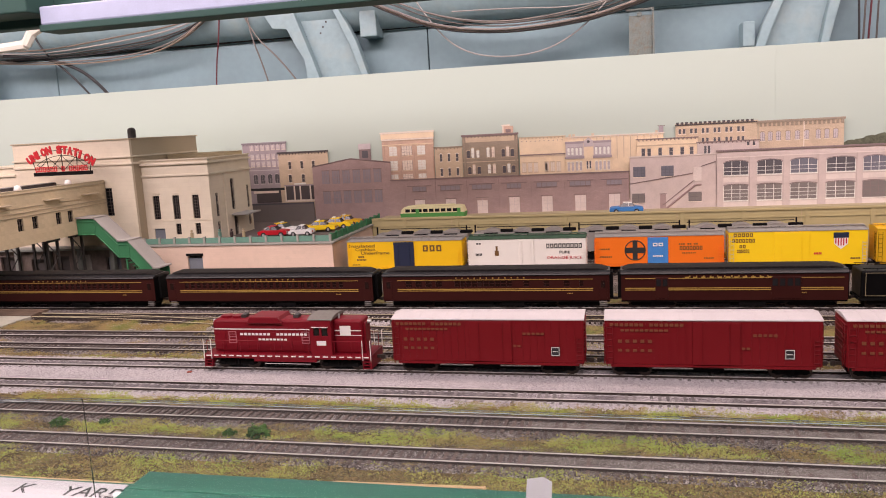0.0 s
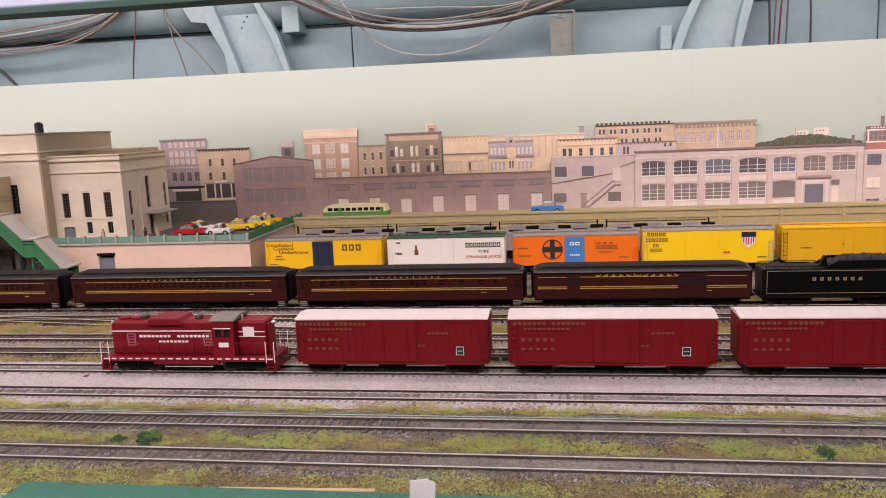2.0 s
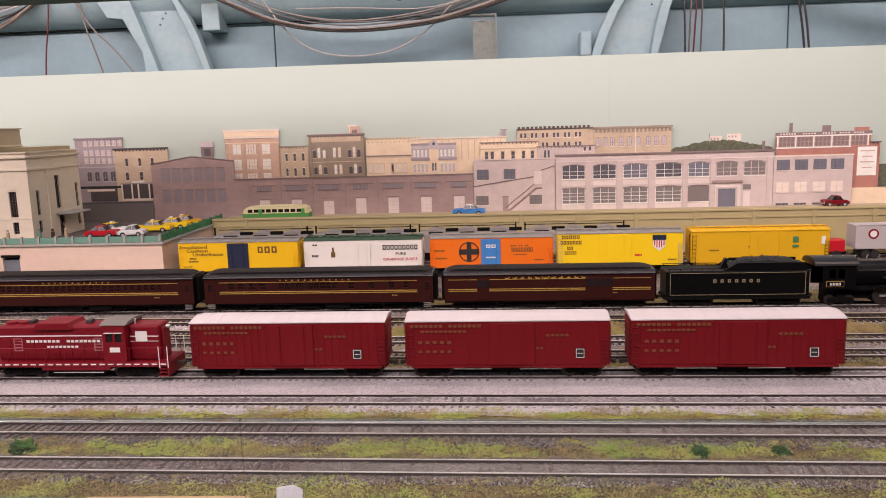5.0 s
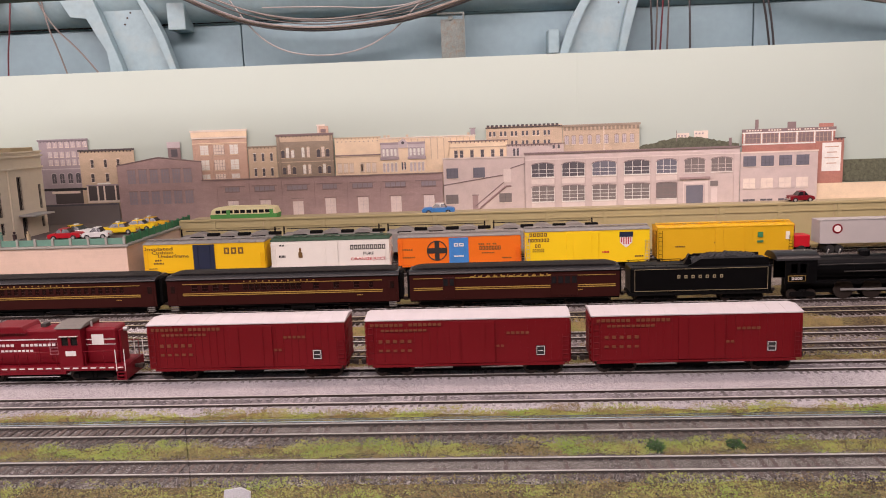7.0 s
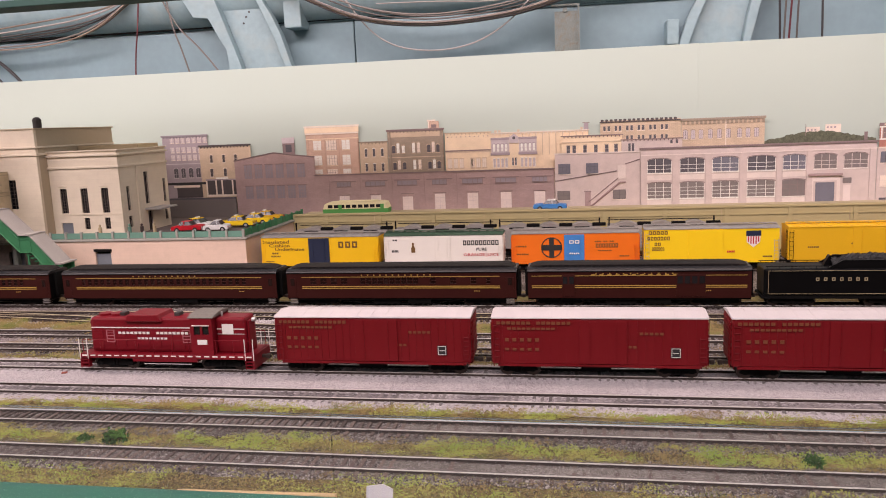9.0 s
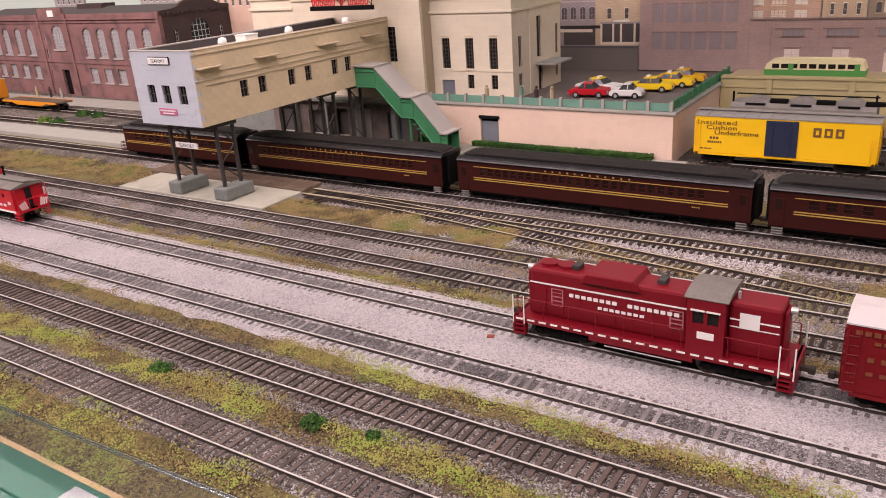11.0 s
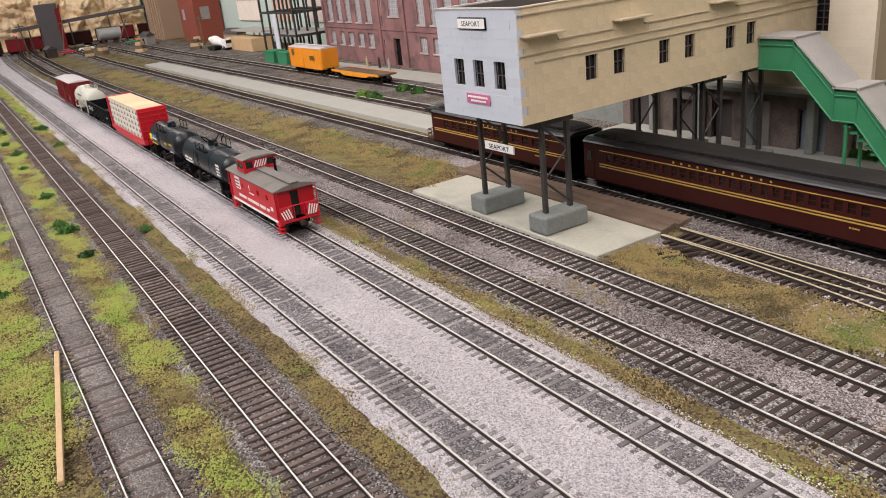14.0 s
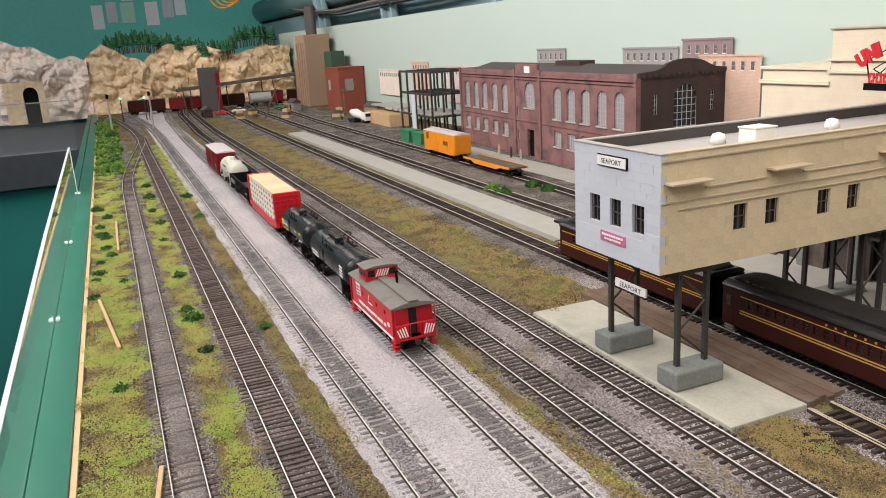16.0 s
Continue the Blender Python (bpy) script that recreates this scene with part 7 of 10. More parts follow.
loco = thing("steam_locomotive", "black steam locomotive with a cab and running gear", "locomotive", x=0.525, y=T7, z=RAIL_Z, group="passenger train")
part("cab", pierced(0.0, 0.032, 0.018, 0.044, -0.0165, -0.0155, [(0.006, 0.0125, 0.029, 0.0385), (0.015, 0.0215, 0.029, 0.0385)]), "loco_black", loco)
part("cab", boxes((0.0, 0.032, 0.0155, 0.0165, 0.018, 0.044), (0.031, 0.032, -0.0153, 0.0153, 0.018, 0.044)), "loco_black", loco)
bm = bmesh.new()
prism(bm, [(-0.0185, 0.0425)] + [(-0.0185 * math.cos(a), 0.0425 + 0.0075 * math.sin(a)) for a in [math.radians(q) for q in range(15, 180, 15)]] + [(0.0185, 0.0425)], "x", -0.009, 0.034)
part("cab_roof", bm, "coach_roof", loco)
part("number_plate", boxes((0.003, 0.0205, -0.0171, -0.0166, 0.0205, 0.0265)), "gold", loco)
part("plate_face", boxes((0.0035, 0.02, -0.0174, -0.0172, 0.021, 0.026)), "loco_black", loco)
bars(loco, 0.0065, 0.0222, 4, 0.002, 0.0026, 0.0008, -0.0176, "text_white", "plate_marks")
bm = bmesh.new()
rod(bm, (0.032, 0, 0.0315), (0.165, 0, 0.0315), 0.0128, 24)
rod(bm, (0.165, 0, 0.0315), (0.215, 0, 0.0315), 0.0122, 24)
part("boiler", bm, "loco_black", loco, smooth=False)
bm = bmesh.new()
for xx in (0.07, 0.105, 0.14, 0.165):
    rod(bm, (xx, 0, 0.0315), (xx + 0.001, 0, 0.0315), 0.0132, 24)
part("boiler_bands", bm, "loco_black", loco)
for xx, h, r in ((0.085, 0.0505, 0.006), (0.12, 0.0505, 0.0065), (0.20, 0.0555, 0.0045)):
    bm = bmesh.new()
    rod(bm, (xx, 0, 0.041), (xx, 0, h - 0.003), r, 14)
    ball(bm, (xx, 0, h - 0.003), r, 14, 0.5)
    part("dome" if xx < 0.2 else "chimney", bm, "loco_black", loco)
bm = bmesh.new()
rod(bm, (0.035, -0.0145, 0.037), (0.205, -0.0145, 0.037), 0.0004, 5)
rod(bm, (0.06, -0.0138, 0.029), (0.19, -0.0138, 0.029), 0.0007, 5)
part("boiler_pipes", bm, "steel_dark", loco)
bm = bmesh.new()
for k in range(5):
    rod(bm, (0.012 + k * 0.012, 0, 0.0455), (0.012 + k * 0.012, -0.003, 0.0505), 0.0008, 5)
part("whistle_valves", bm, "silver", loco)
part("running_board", boxes((0.032, 0.21, -0.0175, -0.0125, 0.0195, 0.0205), (0.032, 0.21, 0.0125, 0.0175, 0.0195, 0.0205)), "loco_black", loco)
for k in range(4):
    b = bmesh.new()
    xx = 0.062 + k * 0.0285
    for s in (-1, 1):
        rod(b, (xx, s * 0.0072, 0.0098), (xx, s * 0.0095, 0.0098), 0.0102, 20)
        rod(b, (xx, s * 0.0095, 0.0098), (xx, s * 0.011, 0.0098), 0.0018, 8)
    part("driving_wheel", b, "wheel", loco)
part("side_rod", boxes((0.058, 0.152, -0.0122, -0.0113, 0.0088, 0.0108), (0.15, 0.19, -0.0135, -0.0125, 0.0092, 0.0104)), "silver", loco)
part("cylinder", boxes((0.178, 0.202, -0.018, 0.018, 0.005, 0.0185), bevel=0.003), "loco_black", loco)
truck(loco, 0.02, r=0.0052)
truck(loco, 0.196, r=0.0042)
part("frame", boxes((0.005, 0.215, -0.006, 0.006, 0.006, 0.02)), "black", loco)

# ---- the red freight train on the main track ----
FY = T4


def train_box(x):
    c = box_car("dark red boxcar with a dusty white roof", x, FY, 0.0778, 0.0488, "mineral_red", "pale_roof", GROUP, door="mineral_red", door_x=0.004, door_w=0.034, ribs=26, rib_deep=0.00032, roof_deep=0.0002, walk_way=False, bottom=0.0112)
    markings(c, [(-0.074, 0.0415, 15, 0.0026, 0.0022, 0.0011, "gold_dull", (7,)), (-0.066, 0.0375, 10, 0.0026, 0.0016, 0.001, "gold_dull"), (-0.068, 0.0285, 5, 0.0028, 0.0024, 0.0028, "gold_dull"), (-0.068, 0.0215, 5, 0.0028, 0.0018, 0.0028, "gold_dull"), (0.012, 0.024, 5, 0.0022, 0.0016, 0.0012, "gold_dull"), (0.03, 0.034, 5, 0.0024, 0.0018, 0.0012, "gold_dull")], wide=0.0171)
    part("data_plate", boxes((0.052, 0.059, -0.0174, -0.0172, 0.017, 0.0245)), "text_black", c)
    part("data_plate_cross", boxes((0.0524, 0.0586, -0.0177, -0.0175, 0.0238, 0.0242), (0.0524, 0.0586, -0.0177, -0.0175, 0.0173, 0.0177), (0.0524, 0.0528, -0.0177, -0.0175, 0.0178, 0.0237), (0.0582, 0.0586, -0.0177, -0.0175, 0.0178, 0.0237), (0.0535, 0.0575, -0.0177, -0.0175, 0.0205, 0.0209)), "text_white", c)
    return c


for x in (-0.7933, -0.965, -1.1367):
    train_box(x)
lead = train_box(-0.7933)
lead.location.x += REAR - SHIFT

# four-axle diesel, long hood to the west
dl = thing("diesel_locomotive", "red road-switcher diesel locomotive with white stripes", "locomotive", x=-1.3115 + SHIFT, y=FY, z=RAIL_Z, group=GROUP)
dl.matrix_basis = dl.matrix_basis @ Matrix.Diagonal((1.07, 1, 1, 1))
part("frame", boxes((-0.0715, 0.0715, -0.0162, 0.0162, 0.0105, 0.0142), bevel=0.0004), "dull_red", dl)
part("side_skirt", boxes((-0.028, 0.026, -0.0158, 0.0158, 0.0078, 0.0104), bevel=0.0003), "dull_red", dl)
repeat_box("sill_dash", ((0.0042, 0.0003, 0.0010), [(-0.068 + k * 0.0068, -0.0164, 0.0129) for k in range(21)]), "text_white", dl)
part("long_hood", boxes((-0.0645, 0.022, -0.0095, 0.0095, 0.0142, 0.0435), bevel=0.0020), "dull_red", dl)
part("nose", boxes((-0.0668, -0.0646, -0.0065, 0.0065, 0.0142, 0.0405), bevel=0.0010), "dull_red", dl)
bm = bmesh.new()
prism(bm, [(-0.034, 0.0405), (-0.003, 0.0405), (-0.006, 0.0462), (-0.031, 0.0462)], "y", -0.0122, 0.0122)
bmesh.ops.bevel(bm, geom=list(bm.edges), offset=0.0006, segments=2, affect="EDGES", profile=0.5)
part("brake_blister", bm, "dull_red", dl)
for xx in (-0.056, -0.046):
    part("roof_fan", rod(bmesh.new(), (xx, 0, 0.0432), (xx, 0, 0.0453), 0.0052, 16), "dull_red", dl)
for xx in (-0.040, 0.006):
    part("exhaust_pipe", boxes((xx - 0.0022, xx + 0.0022, -0.0035, 0.0035, 0.0433, 0.0463), bevel=0.0004), "steel_dark", dl)
part("short_hood", boxes((0.0402, 0.0640, -0.0095, 0.0095, 0.0142, 0.0435), bevel=0.0020), "dull_red", dl)
part("short_nose", boxes((0.0641, 0.0658, -0.0065, 0.0065, 0.0142, 0.0405), bevel=0.0008), "dull_red", dl)
cab = part("cab", pierced(0.0222, 0.0400, 0.0142, 0.0448, -0.0158, -0.0148, [(0.0250, 0.0302, 0.0310, 0.0382), (0.0320, 0.0372, 0.0310, 0.0382)]), "dull_red", dl)
part("cab_body", boxes((0.0223, 0.0399, -0.0144, 0.0155, 0.0143, 0.0447)), "dull_red", cab)
part("cab_pane", boxes((0.0245, 0.0377, -0.0148, -0.0145, 0.0305, 0.0386)), "pane_dark", cab)
part("window_hood", boxes((0.0242, 0.0308, -0.0172, -0.0159, 0.0385, 0.0390), (0.0314, 0.0380, -0.0172, -0.0159, 0.0385, 0.0390)), "text_white", cab)
bm = bmesh.new()
prism(bm, [(-0.0164, 0.0448), (-0.0164, 0.0452), (-0.011, 0.0470), (-0.004, 0.0478), (0.004, 0.0478), (0.011, 0.0470), (0.0164, 0.0452), (0.0164, 0.0448)], "x", 0.0208, 0.0414)
part("cab_roof", bm, "caboose_roof", dl, "dusty grey cab roof")
repeat_box("hood_door", ((0.0085, 0.0004, 0.0155), [(-0.0590 + k * 0.0098, -0.0097, 0.0245) for k in range(8)]), "dull_red", dl)
part("stripe", boxes((-0.0640, 0.0215, -0.0100, -0.0096, 0.0346, 0.0354), (0.0410, 0.0632, -0.0100, -0.0096, 0.0340, 0.0347), (0.0410, 0.0632, -0.0100, -0.0096, 0.0300, 0.0304)), "text_white", dl)
bars(dl, -0.041, 0.0296, 8, 0.0024, 0.0020, 0.0010, -0.0101, "text_white", "lettering")
bars(dl, -0.009, 0.0296, 8, 0.0024, 0.0020, 0.0010, -0.0101, "text_white", "lettering")
bars(dl, -0.025, 0.0252, 8, 0.0022, 0.0016, 0.0010, -0.0101, "text_white", "lettering")
for xx in (-0.048, 0.016):
    part("side_grille", pierced(xx - 0.0035, xx + 0.0035, 0.0225, 0.0330, -0.0102, -0.0098, [(xx - 0.0028, xx + 0.0028, z, z + 0.0019) for z in (0.0232, 0.0258, 0.0284, 0.0306)]), "grille_rose", dl)
part("number_plate", boxes((0.0275, 0.0355, -0.0162, -0.0159, 0.0228, 0.0268), bevel=0.0001), "text_white", dl)
part("emblem_panel", boxes((0.0455, 0.0545, -0.0102, -0.0099, 0.0300, 0.0385)), "text_white", dl)
bm = bmesh.new()
for s in (-1, 1):
    rod(bm, (-0.0690, s * 0.0157, 0.0262), (0.0215, s * 0.0157, 0.0262), 0.0003, 5)
    rod(bm, (0.0405, s * 0.0157, 0.0262), (0.0690, s * 0.0157, 0.0262), 0.0003, 5)
    for xx in (-0.069, -0.054, -0.039, -0.024, -0.009, 0.006, 0.020, 0.042, 0.056, 0.069):
        rod(bm, (xx, s * 0.0157, 0.0142), (xx, s * 0.0157, 0.0262), 0.0003, 4)
part("handrail", bm, "dull_red", dl)
for s in (-1, 1):
    part("pilot", boxes((min(s * 0.0700, s * 0.0722), max(s * 0.0700, s * 0.0722), -0.0155, 0.0155, 0.003, 0.0142)), "dull_red", dl)
    repeat_box("step", ((0.0064, 0.0041, 0.0007), [(s * 0.0685, -0.01455, 0.00335 + 0.0028 * k) for k in range(4)]), "dull_red", dl)
    repeat_box("step_side", ((0.0006, 0.0041, 0.0117), [(s * 0.0685 + d, -0.01455, 0.00835) for d in (-0.0033, 0.0033)]), "dull_red", dl)
    bm = bmesh.new()
    for y in (-0.0165, 0.0165):
        for dx in (-0.0033, 0.0033):
            rod(bm, (s * 0.0685 + dx, y, 0.0100), (s * 0.0685 + dx, y, 0.0275), 0.00035, 5)
    part("grab_iron", bm, "text_white", dl)
    part("headlight", rod(bmesh.new(), (s * 0.0660, 0, 0.0400), (s * 0.0690, 0, 0.0400), 0.0018, 10), "silver", dl)
    truck(dl, s * 0.045, base=0.026, r=0.006)
part("horn", rod(bmesh.new(), (0.0435, -0.004, 0.0435), (0.0435, -0.004, 0.0475), 0.0008, 6), "silver", dl)
part("fuel_tank", boxes((-0.02, 0.020, -0.0135, 0.0135, 0.0035, 0.0077), bevel=0.0012), "black", dl)
part("tank_edge", boxes((-0.02, 0.020, -0.0138, -0.0136, 0.0052, 0.0058)), "text_white", dl)
couplers(dl, 0.0722)


def tank_car(label, x, half, r, colour, under, walk_ring=False):
    """A tank car: round shell with dished ends, manway, saddles, walks, ladder and trucks."""
    car = car_thing(label, "tank car", x, FY, GROUP)
    zc = 0.0125 + r
    bm = bmesh.new()
    rod(bm, (-half + 0.006, 0, zc), (half - 0.006, 0, zc), r, 32)
    for s in (-1, 1):
        bmesh.ops.create_uvsphere(bm, u_segments=32, v_segments=16, radius=1, matrix=Matrix.Translation((s * (half - 0.006), 0, zc)) @ Matrix.Diagonal((0.006, r * 0.999, r * 0.999, 1)))
    part("tank", bm, colour, car, smooth=True).data.set_sharp_from_angle(angle=radians(35))
    bm = bmesh.new()
    for xx in (-half + 0.007, -half * 0.35, half * 0.35, half - 0.007):
        rod(bm, (xx - 0.0004, 0, zc), (xx + 0.0004, 0, zc), r + 0.0003, 32)
    part("tank_bands", bm, colour, car)
    bm = bmesh.new()
    rod(bm, (0, 0, zc + r - 0.001), (0, 0, zc + r + 0.004), 0.0045, 16)
    ball(bm, (0, 0, zc + r + 0.004), 0.0045, 14, 0.35)
    for dx in (-0.0105, 0.0105):
        rod(bm, (dx, 0, zc + r - 0.001), (dx, 0, zc + r + 0.003), 0.0018, 10)
    part("manway", bm, colour, car)
    bm = boxes((-0.0135, 0.0135, -0.0125, -0.0065, zc + r * 0.72, zc + r * 0.72 + 0.0006), (-0.0135, 0.0135, 0.0065, 0.0125, zc + r * 0.72, zc + r * 0.72 + 0.0006))
    for s in (-1, 1):
        for dx in (-0.013, 0.0, 0.013):
            rod(bm, (dx, s * 0.0125, zc + r * 0.72), (dx, s * 0.0125, zc + r * 0.72 + 0.0075), 0.00035, 4)
        rod(bm, (-0.013, s * 0.0125, zc + r * 0.72 + 0.0075), (0.013, s * 0.0125, zc + r * 0.72 + 0.0075), 0.00035, 4)
    part("top_platform", bm, under, car)
    ladder(car, 0.0, -r - 0.0022, 0.0095, zc + r * 0.75, mat=under, n=9)
    part("sill", boxes((-half - 0.004, -half + 0.034, -0.004, 0.004, 0.0085, 0.0125), bevel=0.0003), under, car)
    part("sill", boxes((half - 0.034, half + 0.004, -0.004, 0.004, 0.0085, 0.0125), bevel=0.0003), under, car)
    for s in (-1, 1):
        bm = bmesh.new()
        prism(bm, [(-0.0135, 0.0095), (0.0135, 0.0095), (0.0142, zc - r * 0.45), (r * 0.8, zc - r * 0.62), (0, zc - r * 1.02), (-r * 0.8, zc - r * 0.62), (-0.0142, zc - r * 0.45)], "x", s * (half - 0.019) - 0.0025, s * (half - 0.019) + 0.0025)
        part("saddle", bm, under, car)
        part("end_platform", boxes((s * (half - 0.001) - 0.005, s * (half - 0.001) + 0.005, -0.0155, 0.0155, 0.0102, 0.011)), under, car)
        e = s * (half + 0.0038)
        rail = part("end_railing", rod(bmesh.new(), (e, -0.015, 0.021), (e, 0.015, 0.021), 0.00035, 4), under, car)
        for y in (-0.015, -0.008, 0.008, 0.015):
            part("railing_post", rod(bmesh.new(), (e, y, 0.011), (e, y, 0.021), 0.00035, 4), under, rail)
        for y in (-0.0152, 0.0152):
            part("side_rail", rod(bmesh.new(), (e, y, 0.021), (s * (half - 0.012), y, 0.0195), 0.00035, 4), under, rail)
        truck(car, s * (half - 0.0165), mat="black")
    couplers(car, half + 0.002)
    return car


c = tank_car("white tank car with grey manway platform", -0.636, 0.0575, 0.0152, "tank_white", "tank_white")
markings(c, [(-0.04, 0.0215, 10, 0.0014, 0.0016, 0.0006, "text_black"), (0.028, 0.0265, 5, 0.0018, 0.0014, 0.0006, "text_black"), (-0.012, 0.0225, 1, 0.012, 0.0012, 0.001, "yellow")], wide=0.0152)
part("walkway_strip", boxes((-0.016, 0.015, -0.0157, -0.0145, 0.0335, 0.035)), "steel_dark", c)

c = tank_car("black tank car with a yellow ring emblem and blue label", -0.127, 0.057, 0.0142, "tank_black", "black")
bm = bmesh.new()
for k in range(20):
    a, b = (2 * math.pi * j / 20 for j in (k, k + 1))
    rod(bm, (-0.0445 + 0.0028 * math.cos(a), -0.0143, 0.0265 + 0.0028 * math.sin(a)), (-0.0445 + 0.0028 * math.cos(b), -0.0143, 0.0265 + 0.0028 * math.sin(b)), 0.0009, 5)
part("emblem", bm, "yellow_bright", c)
bars(c, -0.0395, 0.0275, 2, 0.0085, 0.0024, 0.0012, -0.0141, "blue", "label")
bars(c, -0.0395, 0.0252, 1, 0.019, 0.0018, 0.001, -0.0142, "text_white", "label")
bars(c, -0.044, 0.0195, 9, 0.0018, 0.0013, 0.0006, -0.0139, "yellow_bright", "markings")
bars(c, 0.012, 0.0255, 4, 0.0018, 0.0022, 0.0006, -0.0142, "yellow_bright", "markings")
bars(c, 0.03, 0.027, 6, 0.0014, 0.0012, 0.0006, -0.0141, "yellow_bright", "markings")
bars(c, 0.03, 0.019, 5, 0.0018, 0.0016, 0.0006, -0.0138, "text_white", "markings")
c = tank_car("long plain black tank car with white lettering", 0.0175, 0.0675, 0.0142, "tank_black", "black")
bars(c, -0.053, 0.0242, 9, 0.0018, 0.0018, 0.0008, -0.0143, "text_white", "markings", gaps=(4,))
bars(c, -0.053, 0.0212, 12, 0.0014, 0.0014, 0.0006, -0.0141, "text_white", "markings")
for k in range(4):
    bars(c, 0.046, 0.0225 + k * 0.0028, 4, 0.0018, 0.0014, 0.0005, -0.0144, "text_white", "markings")
bm = bmesh.new()
for s in (-1, 1):
    tube(bm, [(-0.004, s * 0.004, 0.043), (-0.002, s * 0.009, 0.0495), (0.012, s * 0.009, 0.0505), (0.014, s * 0.004, 0.0455)], 0.0005, 5)
part("safety_cage", bm, "black", c)

# gondola
g = car_thing("empty black low-sided gondola car", "gondola car", -0.484, FY, GROUP)
L, w = 0.0815, 0.0165
part("side", boxes((-L, L, -w, -w + 0.001, 0.0125, 0.0305), bevel=0.0001), "gondola_black", g)
part("side", boxes((-L, L, w - 0.001, w, 0.0125, 0.0305), bevel=0.0001), "gondola_black", g)
for s in (-1, 1):
    part("end", boxes((min(s * L, s * (L - 0.001)), max(s * L, s * (L - 0.001)), -w + 0.0011, w - 0.0011, 0.0125, 0.0305)), "gondola_black", g)
    truck(g, s * (L - 0.02))
    ladder(g, s * (L - 0.004), -w - 0.0007, 0.0105, 0.03, mat="gondola_black", n=4)
part("floor", boxes((-L, L, -w + 0.0011, w - 0.0011, 0.0125, 0.0138)), "steel_dark", g)
part("top_rail", boxes((-L - 0.0004, L + 0.0004, -w - 0.0008, -w + 0.0011, 0.0306, 0.0318), (-L - 0.0004, L + 0.0004, w - 0.0011, w + 0.0008, 0.0306, 0.0318), bevel=0.0002), "gondola_black", g)
repeat_box("side_post", ((0.0012, 0.0006, 0.0177), [(-L + 0.004 + k * 0.0117, -w - 0.0004, 0.02165) for k in range(14)]), "gondola_black", g)
part("center_sill", boxes((-L, L, -0.005, 0.005, 0.0085, 0.0124)), "black", g)
markings(g, [(-0.066, 0.0235, 3, 0.003, 0.002, 0.001, "text_white"), (-0.066, 0.0205, 4, 0.002, 0.0014, 0.001, "text_white"), (-0.045, 0.0235, 3, 0.0022, 0.0018, 0.001, "text_white"), (-0.045, 0.0205, 3, 0.0022, 0.0014, 0.001, "text_white"), (0.066, 0.02, 3, 0.0018, 0.0014, 0.0008, "text_white")], wide=0.0173)
couplers(g, L)

# bulkhead flat with lumber
lb = car_thing("red bulkhead flat car loaded with wrapped lumber", "flat car", -0.298, FY, GROUP)
L = 0.0925
part("deck", boxes((-L, L, -0.0165, 0.0165, 0.0115, 0.0165), bevel=0.0004), "bright_red", lb)
part("side_sill", boxes((-L + 0.02, L - 0.02, -0.0163, -0.0152, 0.0085, 0.0114)), "bright_red", lb)
for s in (-1, 1):
    bk = part("bulkhead", boxes((min(s * (L - 0.006), s * (L - 0.002)), max(s * (L - 0.006), s * (L - 0.002)), -0.0165, 0.0165, 0.0166, 0.053), bevel=0.0004), "bright_red", lb)
    bm = bmesh.new()
    for y in (-0.0155, -0.008, 0.0, 0.008, 0.0155):
        prism(bm, [(s * (L - 0.002), 0.0166), (s * L, 0.0166), (s * (L - 0.0015), 0.0525), (s * (L - 0.002), 0.0525)], "y", y - 0.0007, y + 0.0007)
    for k in range(6):
        box(bm, min(s * (L - 0.0021), s * (L - 0.0008)), max(s * (L - 0.0021), s * (L - 0.0008)), -0.0158, 0.0158, 0.021 + k * 0.0055, 0.0218 + k * 0.0055)
    part("bulkhead_ribs", bm, "bright_red", bk)
    truck(lb, s * (L - 0.022))
couplers(lb, L)
stack = thing("lumber_load", "stacked wrapped lumber bundles with purple printed emblems", "lumber", x=-0.298 + REAR, y=FY, z=RAIL_Z + 0.0166)
rnd = random.Random(8)
for r in range(5):
    for q in range(5):
        x0 = -0.0855 + q * 0.0342
        bn = part("lumber_pack", boxes((x0 + rnd.uniform(0, 0.0006), x0 + 0.0338 - rnd.uniform(0, 0.0004), -0.0145 - rnd.uniform(0, 0.0004), 0.0145, r * 0.0069, r * 0.0069 + 0.0066), bevel=0.0003), "lumber_wrap", stack)
        bm = bmesh.new()
        for fx in (0.25, 0.72):
            cx, z = x0 + 0.0342 * fx, r * 0.0069 + 0.0015
            prism(bm, [(cx - 0.0033, z), (cx + 0.0033, z), (cx + 0.0012, z + 0.0026), (cx, z + 0.0036), (cx - 0.0012, z + 0.0026)], "y", -0.0154, -0.0151)
        part("emblem", bm, "purple", bn)
for q in range(5):
    part("top_cover", boxes((-0.0855 + q * 0.0342, -0.0855 + q * 0.0342 + 0.0336, -0.0152, 0.0148, 0.0345, 0.0358), bevel=0.0003), "lumber_top", stack)

